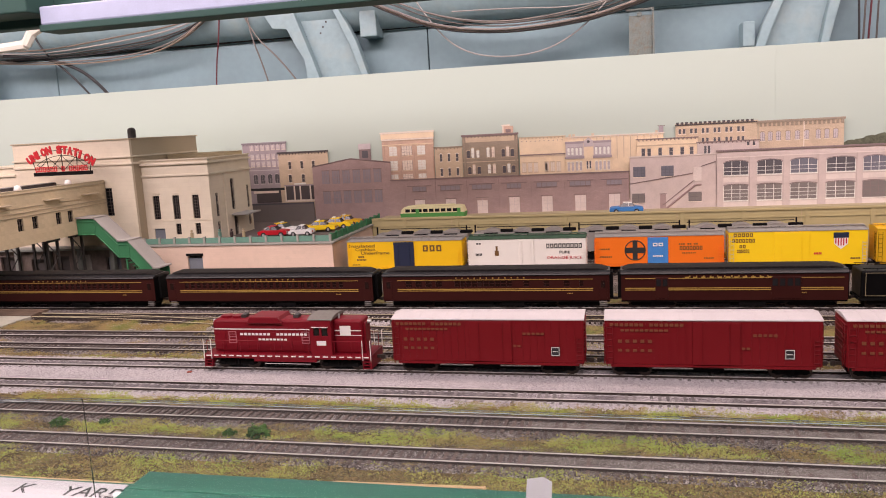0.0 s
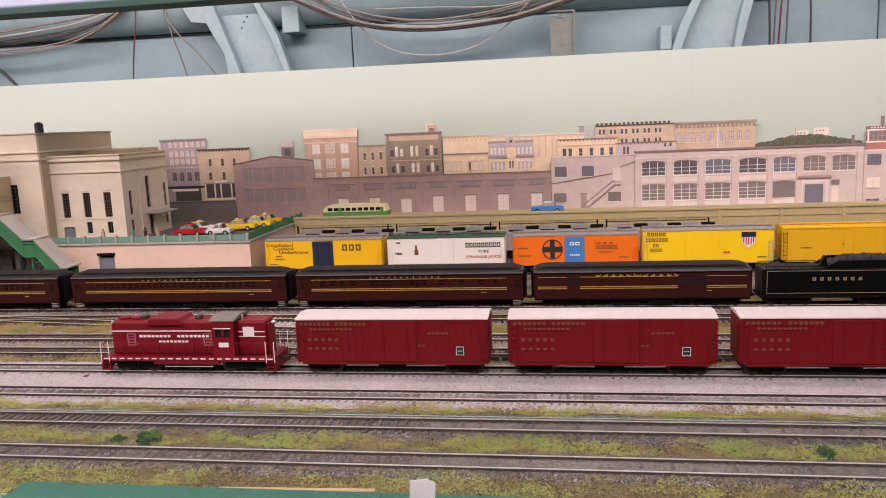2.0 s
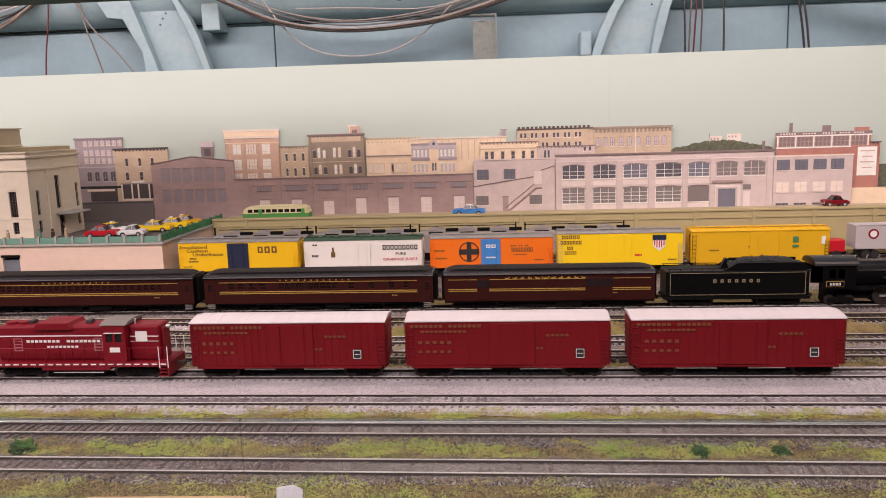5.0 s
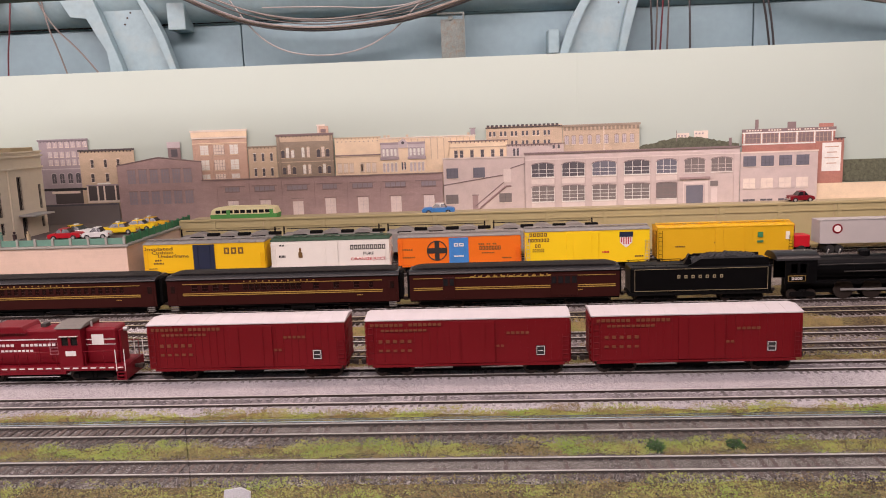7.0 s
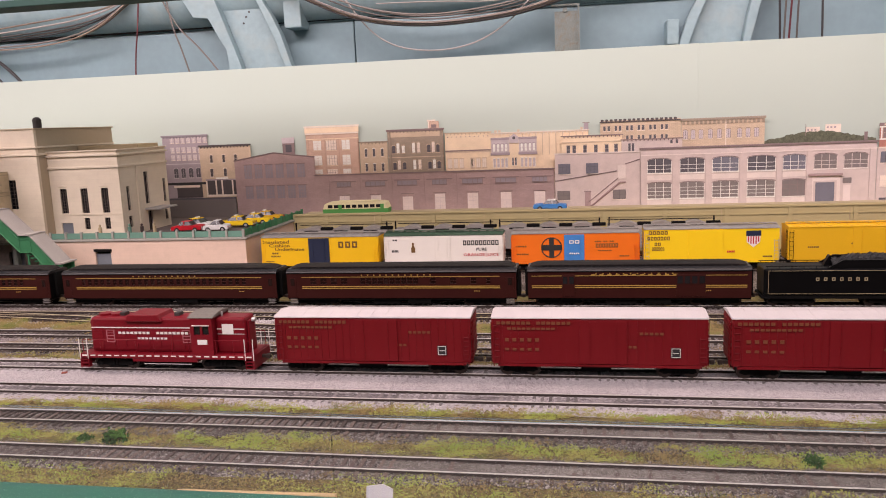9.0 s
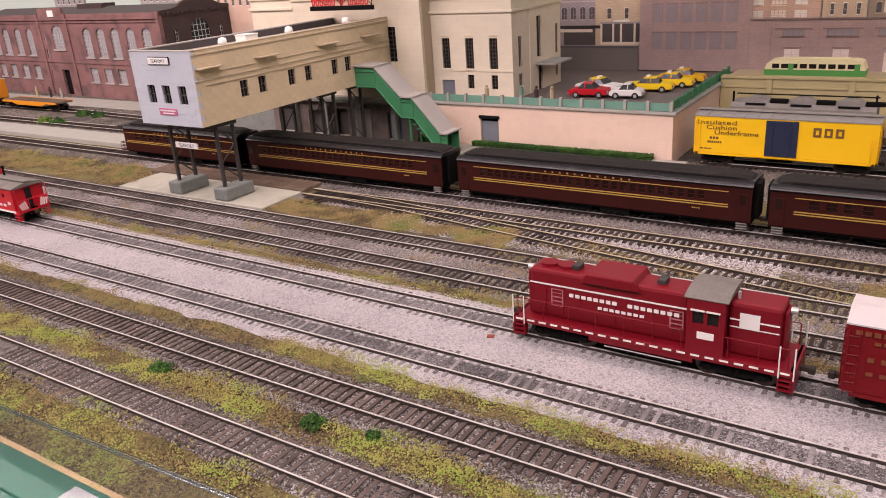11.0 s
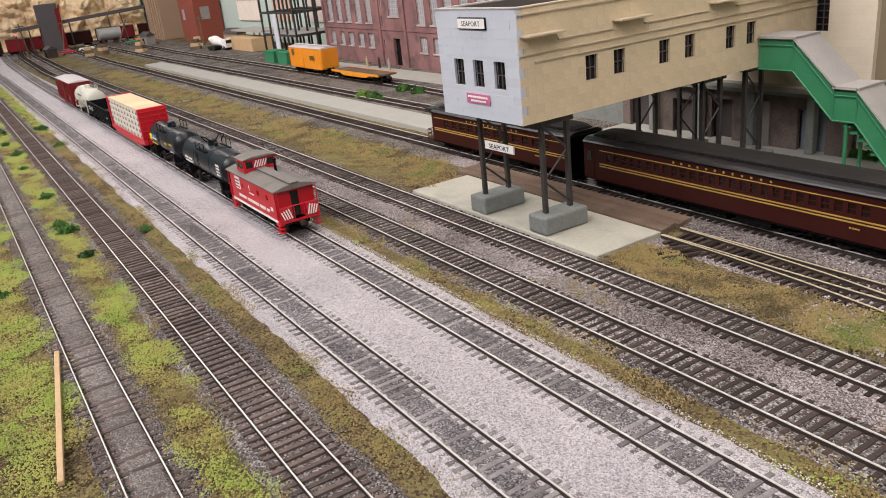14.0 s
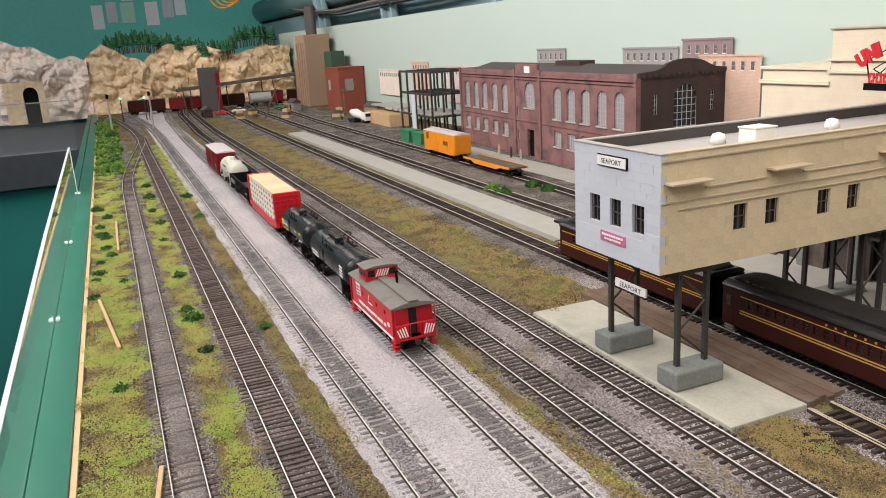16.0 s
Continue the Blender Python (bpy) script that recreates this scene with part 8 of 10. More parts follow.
# caboose
cb = car_thing("bright red caboose with a cupola and white end stripes", "caboose", 0.155, FY, GROUP)
H = 0.0490
part("body", pierced(-H, H, 0.0125, 0.0345, -0.0155, -0.0145, [(-0.0215, -0.0185, 0.0245, 0.0285), (0.012, 0.016, 0.025, 0.029), (0.031, 0.035, 0.025, 0.029)]), "bright_red", cb)
part("body", boxes((-H, H, -0.0142, 0.0155, 0.0125, 0.0345)), "bright_red", cb)
part("pane", boxes((-0.0215, -0.0185, -0.0147, -0.0143, 0.0245, 0.0285), (0.012, 0.016, -0.0147, -0.0143, 0.025, 0.029), (0.031, 0.035, -0.0147, -0.0143, 0.025, 0.029)), "pane_dark", cb)
bm = bmesh.new()
prism(bm, [(-0.0172, 0.0345), (-0.0172, 0.0352), (-0.009, 0.0375), (0, 0.0382), (0.009, 0.0375), (0.0172, 0.0352), (0.0172, 0.0345)], "x", -0.0535, 0.0535)
part("roof", bm, "caboose_roof", cb, "weathered grey roof")
part("running_board", boxes((-0.0535, -0.033, -0.004, 0.004, 0.0388, 0.0394), (-0.014, 0.0535, -0.004, 0.004, 0.0388, 0.0394)), "caboose_roof", cb)
cu = part("cupola", boxes((-0.0325, -0.0145, -0.0135, 0.0135, 0.0368, 0.0475), bevel=0.0005), "bright_red", cb)
part("cupola_pane", boxes((-0.0305, -0.0245, -0.0139, -0.0136, 0.0405, 0.0452), (-0.0225, -0.0165, -0.0139, -0.0136, 0.0405, 0.0452)), "pane_dark", cu)
part("cupola_end_pane", boxes((-0.0144, -0.0141, -0.0115, -0.0060, 0.0405, 0.0455), (-0.0144, -0.0141, 0.0060, 0.0115, 0.0405, 0.0455)), "pane_dark", cu)
for k in range(5):
    bm = bmesh.new()
    y = -0.0056 + k * 0.0021
    prism(bm, [(y, 0.0402), (y + 0.0010, 0.0402), (y + 0.0036, 0.0456), (y + 0.0026, 0.0456)], "x", -0.0144, -0.0141)
    part("white_stripe", bm, "text_white", cu)
bm = bmesh.new()
prism(bm, [(-0.0145, 0.0475), (-0.007, 0.0492), (0.007, 0.0492), (0.0145, 0.0475)], "x", -0.034, -0.013)
part("cupola_roof", bm, "caboose_roof", cu)
bm = bmesh.new()
rod(bm, (0.003, 0.006, 0.037), (0.003, 0.006, 0.0475), 0.0011, 8)
rod(bm, (0.003, 0.006, 0.0465), (0.003, 0.006, 0.048), 0.0018, 8)
part("stove_pipe", bm, "black", cb)
part("placard", boxes((-0.0365, -0.0255, -0.0159, -0.0156, 0.0225, 0.0325)), "text_white", cb, "white square emblem panel")
part("placard_lines", boxes(*((-0.0355, -0.0265, -0.0162, -0.016, 0.0238 + k * 0.0028, 0.0248 + k * 0.0028) for k in range(3))), "dull_red", cb)
bars(cb, -0.032, 0.0162, 27, 0.0019, 0.0022, 0.0006, -0.0158, "text_white", "lettering", gaps=(7, 18, 24))
bars(cb, -0.006, 0.0232, 6, 0.0012, 0.0008, 0.0006, -0.0158, "text_white", "lettering")
bars(cb, 0.039, 0.0185, 2, 0.0018, 0.0028, 0.0006, -0.0158, "text_white", "number_marks")
part("emblem", boxes((-0.005, -0.0042, -0.0158, -0.0155, 0.0255, 0.030)), "text_white", cb)
part("side_sill", boxes((-H, H, -0.0157, -0.0143, 0.0105, 0.0124)), "text_white", cb)
part("underframe", boxes((-0.054, 0.054, -0.005, 0.005, 0.0085, 0.0122), (-0.015, 0.012, -0.013, 0.013, 0.004, 0.0098)), "black", cb)
for s in (-1, 1):
    part("end_deck", boxes((min(s * H, s * 0.0548), max(s * H, s * 0.0548), -0.0155, 0.0155, 0.0105, 0.0122)), "bright_red", cb)
    e = s * 0.0545
    rail = part("end_railing", rod(bmesh.new(), (e, -0.015, 0.0225), (e, 0.015, 0.0225), 0.0005, 4), "bright_red", cb)
    for y in (-0.015, -0.010, -0.004, 0.004, 0.010, 0.015):
        part("railing_post", rod(bmesh.new(), (e, y, 0.0122), (e, y, 0.0225), 0.0004, 4), "bright_red", rail)
    for y in (-0.0153, 0.0153):
        part("corner_post", rod(bmesh.new(), (e, y, 0.0122), (e, y, 0.0345), 0.0005, 4), "bright_red", rail)
    part("steps", boxes(*((s * 0.050 - 0.0042, s * 0.050 + 0.0042, y0, y0 + 0.004, 0.0035 + 0.0028 * k, 0.0043 + 0.0028 * k) for k in range(3) for y0 in (-0.0163, 0.0123))), "bright_red", cb)
    for q in (-1, 1):
        pl = part("stripe_board", boxes((min(e, e + s * 0.0008), max(e, e + s * 0.0008), q * 0.0102 - 0.0046, q * 0.0102 + 0.0046, 0.0130, 0.0222)), "bright_red", cb)
        for k in range(4):
            bm = bmesh.new()
            y = q * (0.0058 + k * 0.0019)
            prism(bm, [(y, 0.0135), (y + q * 0.0010, 0.0135), (y + q * 0.0032, 0.0195 + 0.0006 * (3 - k)), (y + q * 0.0022, 0.0195 + 0.0006 * (3 - k))], "x", min(e + s * 0.0009, e + s * 0.0012), max(e + s * 0.0009, e + s * 0.0012))
            part("white_stripe", bm, "text_white", pl)
    bm = bmesh.new()
    prism(bm, [(-0.003, 0.0128), (0.003, 0.0128), (0.003, 0.032), (-0.003, 0.032)], "x", s * (H + 0.0002), s * (H + 0.0006))
    part("end_door", bm, "pane_dark", cb)
    truck(cb, s * 0.031, base=0.017)
couplers(cb, 0.054)

# ---- brick factory at the west end ----
fac = thing("factory", "weathered purple-brown brick factory with arched windows", "factory", x=-1.17, y=1.165, turn=-3.6)
FL, FH = 0.70, 0.158
tall = [(-0.062, -0.034), (-0.111, -0.083), (-0.161, -0.133), (-0.208, -0.180), (-0.256, -0.228), (-0.370, -0.328), (-0.474, -0.446), (-0.524, -0.496), (-0.576, -0.548), (-0.622, -0.596), (-0.674, -0.646)]
lows = [p for k, p in enumerate(tall) if k != 5]
holes = [(a, b, 0.079 if k != 5 else 0.092, 0.132 if k != 5 else 0.138) for k, (a, b) in enumerate(tall)] + [(a + 0.001, b - 0.001, 0.032, 0.058) for a, b in lows]
door_hole = (-0.362, -0.334, 0.002, 0.052)
slits = [(x, x + 0.007, z, z + 0.016) for x in (-0.308, -0.404) for z in (0.032, 0.075, 0.11)]
part("wall", pierced(-FL, 0, 0, FH - 0.006, 0, 0.005, holes + slits + [door_hole]), "brick", fac)
for k, (a, b, c, e) in enumerate(holes):
    up = k < len(tall)
    if up:
        r = (b - a) / 2
        bm = bmesh.new()
        for s in (-1, 1):
            o = (a + b) / 2
            prism(bm, [(o + s * r, e), (o + s * r, e - r * 0.8)] + [(o + s * r * math.cos(q), e - r * 0.8 + r * 0.8 * math.sin(q)) for q in [math.radians(w) for w in (20, 40, 60, 78)]] + [(o + s * r * 0.1, e)], "y", 0.0003, 0.0047)
        part("arch", bm, "brick", fac)
    window(fac, a, b, c, e, 0.002, 4, 7 if up else 3, "frame_white", "pane_pale", bar=0.0006)
    part("sill", boxes((a - 0.002, b + 0.002, -0.002, 0.001, c - 0.003, c - 0.0003), bevel=0.0003), "roof_grey", fac)
for a, b, c, e in slits:
    part("slit_pane", boxes((a, b, 0.0025, 0.003, c, e)), "pane_pale", fac)
for x in (-0.004, -0.306, -0.412, -0.697):
    part("pilaster", boxes((x - 0.004, x + 0.004, -0.0025, -0.0001, 0.0, FH + 0.002)), "brick", fac)
for z, d in ((0.066, 0.0015), (0.142, 0.002), (0.1475, 0.003)):
    part("brick_band", boxes((-FL, 0.0, -d, -0.0001, z, z + 0.0028)), "brick", fac)
part("wall", boxes((-FL, 0, 0, 0.005, FH - 0.0059, FH), (-0.405, -0.315, -0.0005, 0.005, FH, FH + 0.012)), "brick", fac)
part("name_stone", boxes((-0.366, -0.344, -0.0014, -0.0006, FH - 0.004, FH + 0.008)), "white", fac)
# no door leaf: a black sheet paints the unlit inside of the doorway
part("door", boxes((-0.362, -0.334, 0.006, 0.008, 0.002, 0.052)), "black", fac, "black sheet standing in for the shade inside the open doorway")
part("wall", boxes((-FL, -FL + 0.005, 0.0051, 0.145, 0, FH)), "brick", fac)
# gable end with a great arched window
rot = pose(0, 0, 0, 0, 0, 90)
e2 = part("wall", pierced(0.0051, 0.15, 0, FH - 0.004, -0.0001, 0.005, [(0.06, 0.1, 0.05, 0.14), (0.025, 0.033, 0.1, 0.128), (0.122, 0.13, 0.1, 0.128), (0.025, 0.033, 0.05, 0.075)]), "brick_dark", fac)
e2.matrix_basis = rot
window(fac, 0.06, 0.1, 0.05, 0.14, 0.002, 5, 9, "frame_white", "pane_dark", arched=False, m=rot)
bm = bmesh.new()
for s in (-1, 1):
    prism(bm, [(0.08 + s * 0.02, 0.14), (0.08 + s * 0.02, 0.12)] + [(0.08 + s * 0.02 * math.cos(q), 0.12 + 0.02 * math.sin(q)) for q in [math.radians(w) for w in (20, 40, 60, 80)]], "y", 0.0003, 0.0047)
ar = part("arch", bm, "brick_dark", fac)
ar.matrix_basis = rot
for a, b, c, e in ((0.025, 0.033, 0.1, 0.128), (0.122, 0.13, 0.1, 0.128), (0.025, 0.033, 0.05, 0.075)):
    window(fac, a, b, c, e, 0.002, 2, 4, "frame_white", "pane_dark", m=rot)
bm = bmesh.new()
prism(bm, [(0.0, FH - 0.0039), (0.0, FH + 0.002), (0.03, FH + 0.004)] + [(0.08 - 0.04 * math.cos(q), FH + 0.004 + 0.014 * math.sin(q)) for q in [math.radians(w) for w in range(15, 170, 20)]] + [(0.13, FH + 0.004), (0.15, FH + 0.002), (0.15, FH - 0.0039)], "x", -0.005, 0.002)
part("gable_parapet", bm, "brick_dark", fac)
repeat_box("gable_bracket", ((0.002, 0.004, 0.005), [(0.003, 0.008 + k * 0.0098, FH - 0.0035) for k in range(14)]), "brick_dark", fac)
part("roof", boxes((-FL + 0.005, -0.0051, 0.0051, 0.145, FH - 0.006, FH - 0.002)), "roof_dark", fac)
bm = bmesh.new()
prism(bm, [(0.03, FH - 0.0019), (0.075, FH + 0.009), (0.12, FH - 0.0019)], "x", -FL + 0.006, -0.006)
part("roof_monitor", bm, "roof_dark", fac)
part("roof_house", boxes((-0.36, -0.27, 0.06, 0.09, FH, FH + 0.014)), "brick_dark", fac)
slab("pavement", "grey concrete pavement along the factory front", -1.95, -1.16, 1.105, 1.162, 0.003, "concrete")

tone("c_greywall", (0.30, 0.29, 0.29))
for lab, x0, x1, z1, col, layer in (("printed pale grey row building behind the factory", -1.415, -1.27, 0.190, "c_greywall", 1), ("printed dark office building with a cornice", -1.258, -1.150, 0.201, "c_mauve_dark", 2), ("printed pale lilac building", -1.217, -1.093, 0.177, "c_pink", 3), ("printed grey tower with corner turrets", -1.712, -1.602, 0.192, "c_greywall", 1), ("printed pale skyline block", -2.45, -2.32, 0.165, "c_pink", 1), ("printed pale distant block", -2.2, -1.95, 0.155, "c_grey", 2), ("printed pale distant block", -2.75, -2.55, 0.14, "c_palewin", 2)):
    flat(lab, x0, x1, 0.06, z1, layer, col, [(z1 - 0.022, z1 - 0.010, max(int((x1 - x0) / 0.02), 3), 0.4, "c_greyw", 0.006)], ("c_mauve_dark", 0.003) if col in ("c_bluegrey",) else (col, 0.003))

# open steel frame under construction
fr = thing("steel_frame_building", "open black steel building frame with a pale panel", "building frame", x=-2.0, y=1.15)
for i in range(5):
    for j in range(3):
        part("column", boxes((-0.1 + i * 0.05 - 0.002, -0.1 + i * 0.05 + 0.002, j * 0.05 - 0.002, j * 0.05 + 0.002, 0, 0.152)), "steel_dark", fr)
for z in (0.05, 0.1, 0.15):
    for j in range(3):
        part("beam", boxes((-0.102, 0.102, j * 0.05 - 0.0015, j * 0.05 + 0.0015, z, z + 0.005)), "steel_dark", fr)
    for i in range(5):
        part("joist", boxes((-0.1 + i * 0.05 - 0.0012, -0.1 + i * 0.05 + 0.0012, 0.0016, 0.0984, z, z + 0.004)), "steel_dark", fr)
part("floor_deck", boxes((-0.1, 0.1, 0.0, 0.1, 0.0552, 0.0565)), "roof_grey", fr)
part("panel", boxes((-0.02, 0.004, -0.0045, -0.0025, 0.004, 0.1)), "grey_paint", fr, "pale wall panel")
for k in range(2):
    dm = thing("dumpster", "green open rubbish skip beside the steel frame", "skip", x=-1.94 + k * 0.075, y=1.108, z=0.001, group="skips")
    bm = bmesh.new()
    prism(bm, [(-0.024, 0.0), (0.024, 0.0), (0.03, 0.026), (-0.03, 0.026)], "y", -0.014, 0.014)
    part("bin", bm, "green_paint", dm)
    part("rim", boxes((-0.031, 0.031, -0.0152, -0.0142, 0.0235, 0.0262), (-0.031, 0.031, 0.0142, 0.0152, 0.0235, 0.0262)), "green_paint", dm)
cr = thing("timber_shed", "long bare wooden shed with an open side", "shed", x=-2.36, y=1.20)
part("box_body", boxes((-0.10, 0.10, -0.03, 0.03, 0.0, 0.034), bevel=0.001), "wood_pale", cr)
part("roof", boxes((-0.14, 0.1, 0.0, 0.07, 0.046, 0.05)), "roof_grey", cr)
for k in range(6):
    part("post", boxes((-0.135 + k * 0.046, -0.131 + k * 0.046, 0.062, 0.066, 0, 0.046)), "wood_pale", cr)
mix = thing("concrete_mixer_lorry", "white concrete mixer lorry", "lorry", x=-2.47, y=1.145, z=0.002, turn=200)
bm = bmesh.new()
rod(bm, (-0.03, 0, 0.018), (0.006, 0, 0.026), 0.009, 16, 0.014)
rod(bm, (0.006, 0, 0.026), (0.03, 0, 0.031), 0.014, 16, 0.006)
part("drum", bm, "white", mix)
part("cab", boxes((-0.052, -0.033, -0.0125, 0.0125, 0.006, 0.03), bevel=0.002), "white", mix)
part("windscreen", boxes((-0.0526, -0.0518, -0.0105, 0.0105, 0.018, 0.027)), "pane_dark", mix)
part("chassis", boxes((-0.05, 0.036, -0.009, 0.009, 0.006, 0.011)), "black", mix)
for xx in (-0.042, 0.008, 0.024):
    bm = bmesh.new()
    rod(bm, (xx, -0.0125, 0.006), (xx, 0.0125, 0.006), 0.006, 14)
    part("tyre", bm, "rubber", mix)

# orange work cars on the factory siding
c = box_car("orange service boxcar with a pale roof", -1.622, 1.0625, 0.074, 0.050, "orange_mow", "pale_roof", "work train", door="orange_mow", door_x=-0.02, door_w=0.024, ribs=18)
markings(c, [(0.022, 0.026, 4, 0.004, 0.008, 0.0016, "text_brown"), (-0.06, 0.032, 1, 0.011, 0.012, 0.001, "text_brown")], wide=0.0171)
fl = car_thing("orange flat car with low sides", "flat car", -1.425, 1.0625, "work train")
part("deck", boxes((-0.085, 0.085, -0.016, 0.016, 0.0115, 0.0145), bevel=0.0003), "timber_deck", fl)
bm = bmesh.new()
for s in (-1, 1):
    y = s * 0.0165
    prism(bm, [(-0.086, 0.015), (-0.086, 0.0115), (-0.055, 0.0115), (-0.04, 0.0075), (0.04, 0.0075), (0.055, 0.0115), (0.086, 0.0115), (0.086, 0.015)], "y", y - 0.0007, y + 0.0007)
part("side_sill", bm, "orange_mow", fl)
for s in (-1, 1):
    truck(fl, s * 0.066)
couplers(fl, 0.085)

# ---- far west: cliffs, tunnel, industry ----
def cliff(name, label, x, y0, y1, heights, mat, lean, seed):
    bm = bmesh.new()
    nu, nv = 150, 40
    rows = []
    for i in range(nu + 1):
        f = i / nu
        y = y0 + (y1 - y0) * f
        k = f * (len(heights) - 1)
        h = heights[int(k)] + (heights[min(int(k) + 1, len(heights) - 1)] - heights[int(k)]) * (k - int(k))
        row = []
        for j in range(nv + 2):
            g = min(j / nv, 1.0)
            z = h * g - 0.01
            f1, f2 = noise.voronoi((y * 8 + 0.3 * noise.noise((y * 20, z * 20, seed)), z * 9, seed))[0][:2]
            g1, g2 = noise.voronoi((y * 22, z * 26 + y * 6, seed + 3))[0][:2]
            d = 0.13 * min(f2 - f1, 0.45) + 0.05 * min(g2 - g1, 0.4) + 0.03 * noise.fractal((y * 7, z * 9, seed), 1.0, 2.0, 4) - 0.04
            xx = x - lean * g + d * (0.4 + 0.6 * math.sin(math.pi * min(g, 0.95)))
            if j == nv + 1:
                xx, z = xx - 0.35, z - 0.02
            row.append(bm.verts.new((xx, y, z + 0.02 * noise.noise((y * 15, g * 3, seed + 7)) * g)))
        rows.append(row)
    for i in range(nu):
        for j in range(nv + 1):
            bm.faces.new((rows[i][j], rows[i + 1][j], rows[i + 1][j + 1], rows[i][j + 1]))
    return tagged(part(name, bm, mat), label, "cliff", "cliffs")


cliff("rock_face", "pale cast plaster rock face with a tunnel", -3.85, -0.1, 0.42, (0.36, 0.38, 0.33, 0.30, 0.25, 0.24), "rock_pale", 0.1, 1.0)
cliff("rock_face", "tan plaster rock face topped with pines", -3.85, 0.40, 0.66, (0.22, 0.30, 0.25, 0.20), "rock_tan", 0.12, 4.0)
cliff("rock_face", "tan stratified plaster rock face topped with pines", -3.92, 0.62, 1.30, (0.2, 0.275, 0.275, 0.26, 0.22, 0.26, 0.25), "rock_tan", 0.08, 9.0)
tn = thing("tunnel_portal", "tan stone tunnel portal with a dark arch", "tunnel portal", x=-3.66, y=0.21, z=0.0)
bm = bmesh.new()
ring = [(0.026 * math.cos(q), 0.112 + 0.026 * math.sin(q)) for q in [math.radians(w) for w in range(0, 181, 20)]]
prism(bm, [(0.05, 0.0), (0.05, 0.145), (0.03, 0.158), (-0.09, 0.158), (-0.09, 0.0), (-0.026, 0.0)] + list(reversed(ring)) + [(0.026, 0.0)], "x", -0.02, 0.0)
part("face", bm, "rock_tan", tn)
# flat black sheet behind the arch imitates the darkness of a tunnel
part("bore", boxes((-0.022, -0.0205, -0.05, 0.04, 0, 0.15)), "black", tn)
rnd = random.Random(11)
for k in range(110):
    f = k / 109
    y = 0.50 + 0.74 * f
    base = 0.255 + 0.02 * math.sin(f * 9) - (0.03 if 0.55 < f < 0.75 else 0)
    h = rnd.uniform(0.038, 0.075)
    pine = thing("pine_tree", "small green model pine on the cliff top", "pine tree", x=-4.02 + rnd.uniform(-0.05, 0.03), y=y, z=base, group="cliff pines")
    bm = bmesh.new()
    rod(bm, (0, 0, -0.03), (0, 0, h * 0.8), 0.0025, 6, 0.001)
    part("trunk", bm, "timber_deck", pine)
    bm = bmesh.new()
    for q in range(5):
        rod(bm, (0, 0, h * (0.1 + 0.17 * q)), (0, 0, h * (0.32 + 0.17 * q)), 0.017 * (1 - q * 0.17), 8, 0.002)
    for v in bm.verts:
        v.co += Vector((rnd.uniform(-1, 1), rnd.uniform(-1, 1), rnd.uniform(-1, 1))) * 0.0022
    part("crown", bm, "pine", pine)

# grain elevator and red brick store
el = thing("grain_elevator", "tall brown concrete grain elevator with dark silos on top", "grain elevator", x=-3.33, y=1.245)
tone("elevator_brown", (0.34, 0.23, 0.15))
part("main_block", boxes((-0.07, 0.07, -0.05, 0.05, 0, 0.27), bevel=0.003), "elevator_brown", el)
part("side_block", boxes((-0.16, -0.071, -0.045, 0.045, 0, 0.175), bevel=0.003), "elevator_brown", el)
for k in range(4):
    part("buttress", boxes((-0.06 + k * 0.036, -0.048 + k * 0.036, -0.0535, -0.0505, 0, 0.24)), "elevator_brown", el)
for k in range(3):
    bm = bmesh.new()
    rod(bm, (-0.035 + k * 0.035, 0, 0.2705), (-0.035 + k * 0.035, 0, 0.375), 0.013, 14)
    part("silo", bm, "c_dark", el)
br = thing("brick_store", "red brick store building with a painted panel", "brick building", x=-3.0, y=1.225)
part("wall", boxes((-0.10, 0.08, 0.0, 0.09, 0, 0.145), bevel=0.001), "brick_red", br)
part("parapet", boxes((-0.102, 0.082, -0.002, 0.092, 0.1451, 0.15)), "brick_red", br)
part("side_panel", boxes((0.0802, 0.082, 0.02, 0.05, 0.07, 0.11)), "hopper_grey", br)
part("window", boxes((-0.06, -0.035, -0.0015, -0.0002, 0.07, 0.105)), "pane_pale", br)
tk = thing("water_tank", "dark green square tank behind the brick store", "tank", x=-3.12, y=1.27)
part("tank", boxes((-0.05, 0.05, -0.025, 0.025, 0.15, 0.205), bevel=0.002), "dark_green", tk)
part("stand", boxes((-0.045, -0.038, -0.02, 0.02, 0, 0.1499), (0.038, 0.045, -0.02, 0.02, 0, 0.1499)), "steel_dark", tk)
# row of dark red cars, sheds and trucks below the cliff
for k in range(5):
    c = box_car("dark brown freight car in the far yard", -3.62, 0.62 + k * 0.155, 0.07, 0.055, "mineral_red" if k % 2 else "tuscan", "coach_roof", "far yard cars", door="tuscan", door_x=0, door_w=0.02)
    c.matrix_basis = pose(-3.62 + 0.02 * k, 0.62 + k * 0.155, RAIL_Z, 0, 0, 82)
cv = thing("conveyor_shed", "long dark sloping conveyor shed on posts", "shed", x=-3.5, y=0.98)
bm = bmesh.new()
prism(bm, [(-0.25, 0.085), (0.3, 0.12), (0.3, 0.132), (-0.25, 0.097)], "x", -0.02, 0.02)
part("roof", bm, "c_dark", cv)
for k in range(4):
    part("post", boxes((-0.002, 0.002, -0.2 + k * 0.14, -0.196 + k * 0.14, 0, 0.088 + k * 0.009)), "steel_dark", cv)
part("tower", boxes((-0.03, 0.03, -0.16, -0.09, 0, 0.17), bevel=0.002), "c_dark", cv)
part("tower_panel", boxes((0.0301, 0.033, -0.1, -0.085, 0, 0.15)), "mineral_red", cv)
st = thing("storage_tank", "silver horizontal storage tank", "tank", x=-3.38, y=1.03)
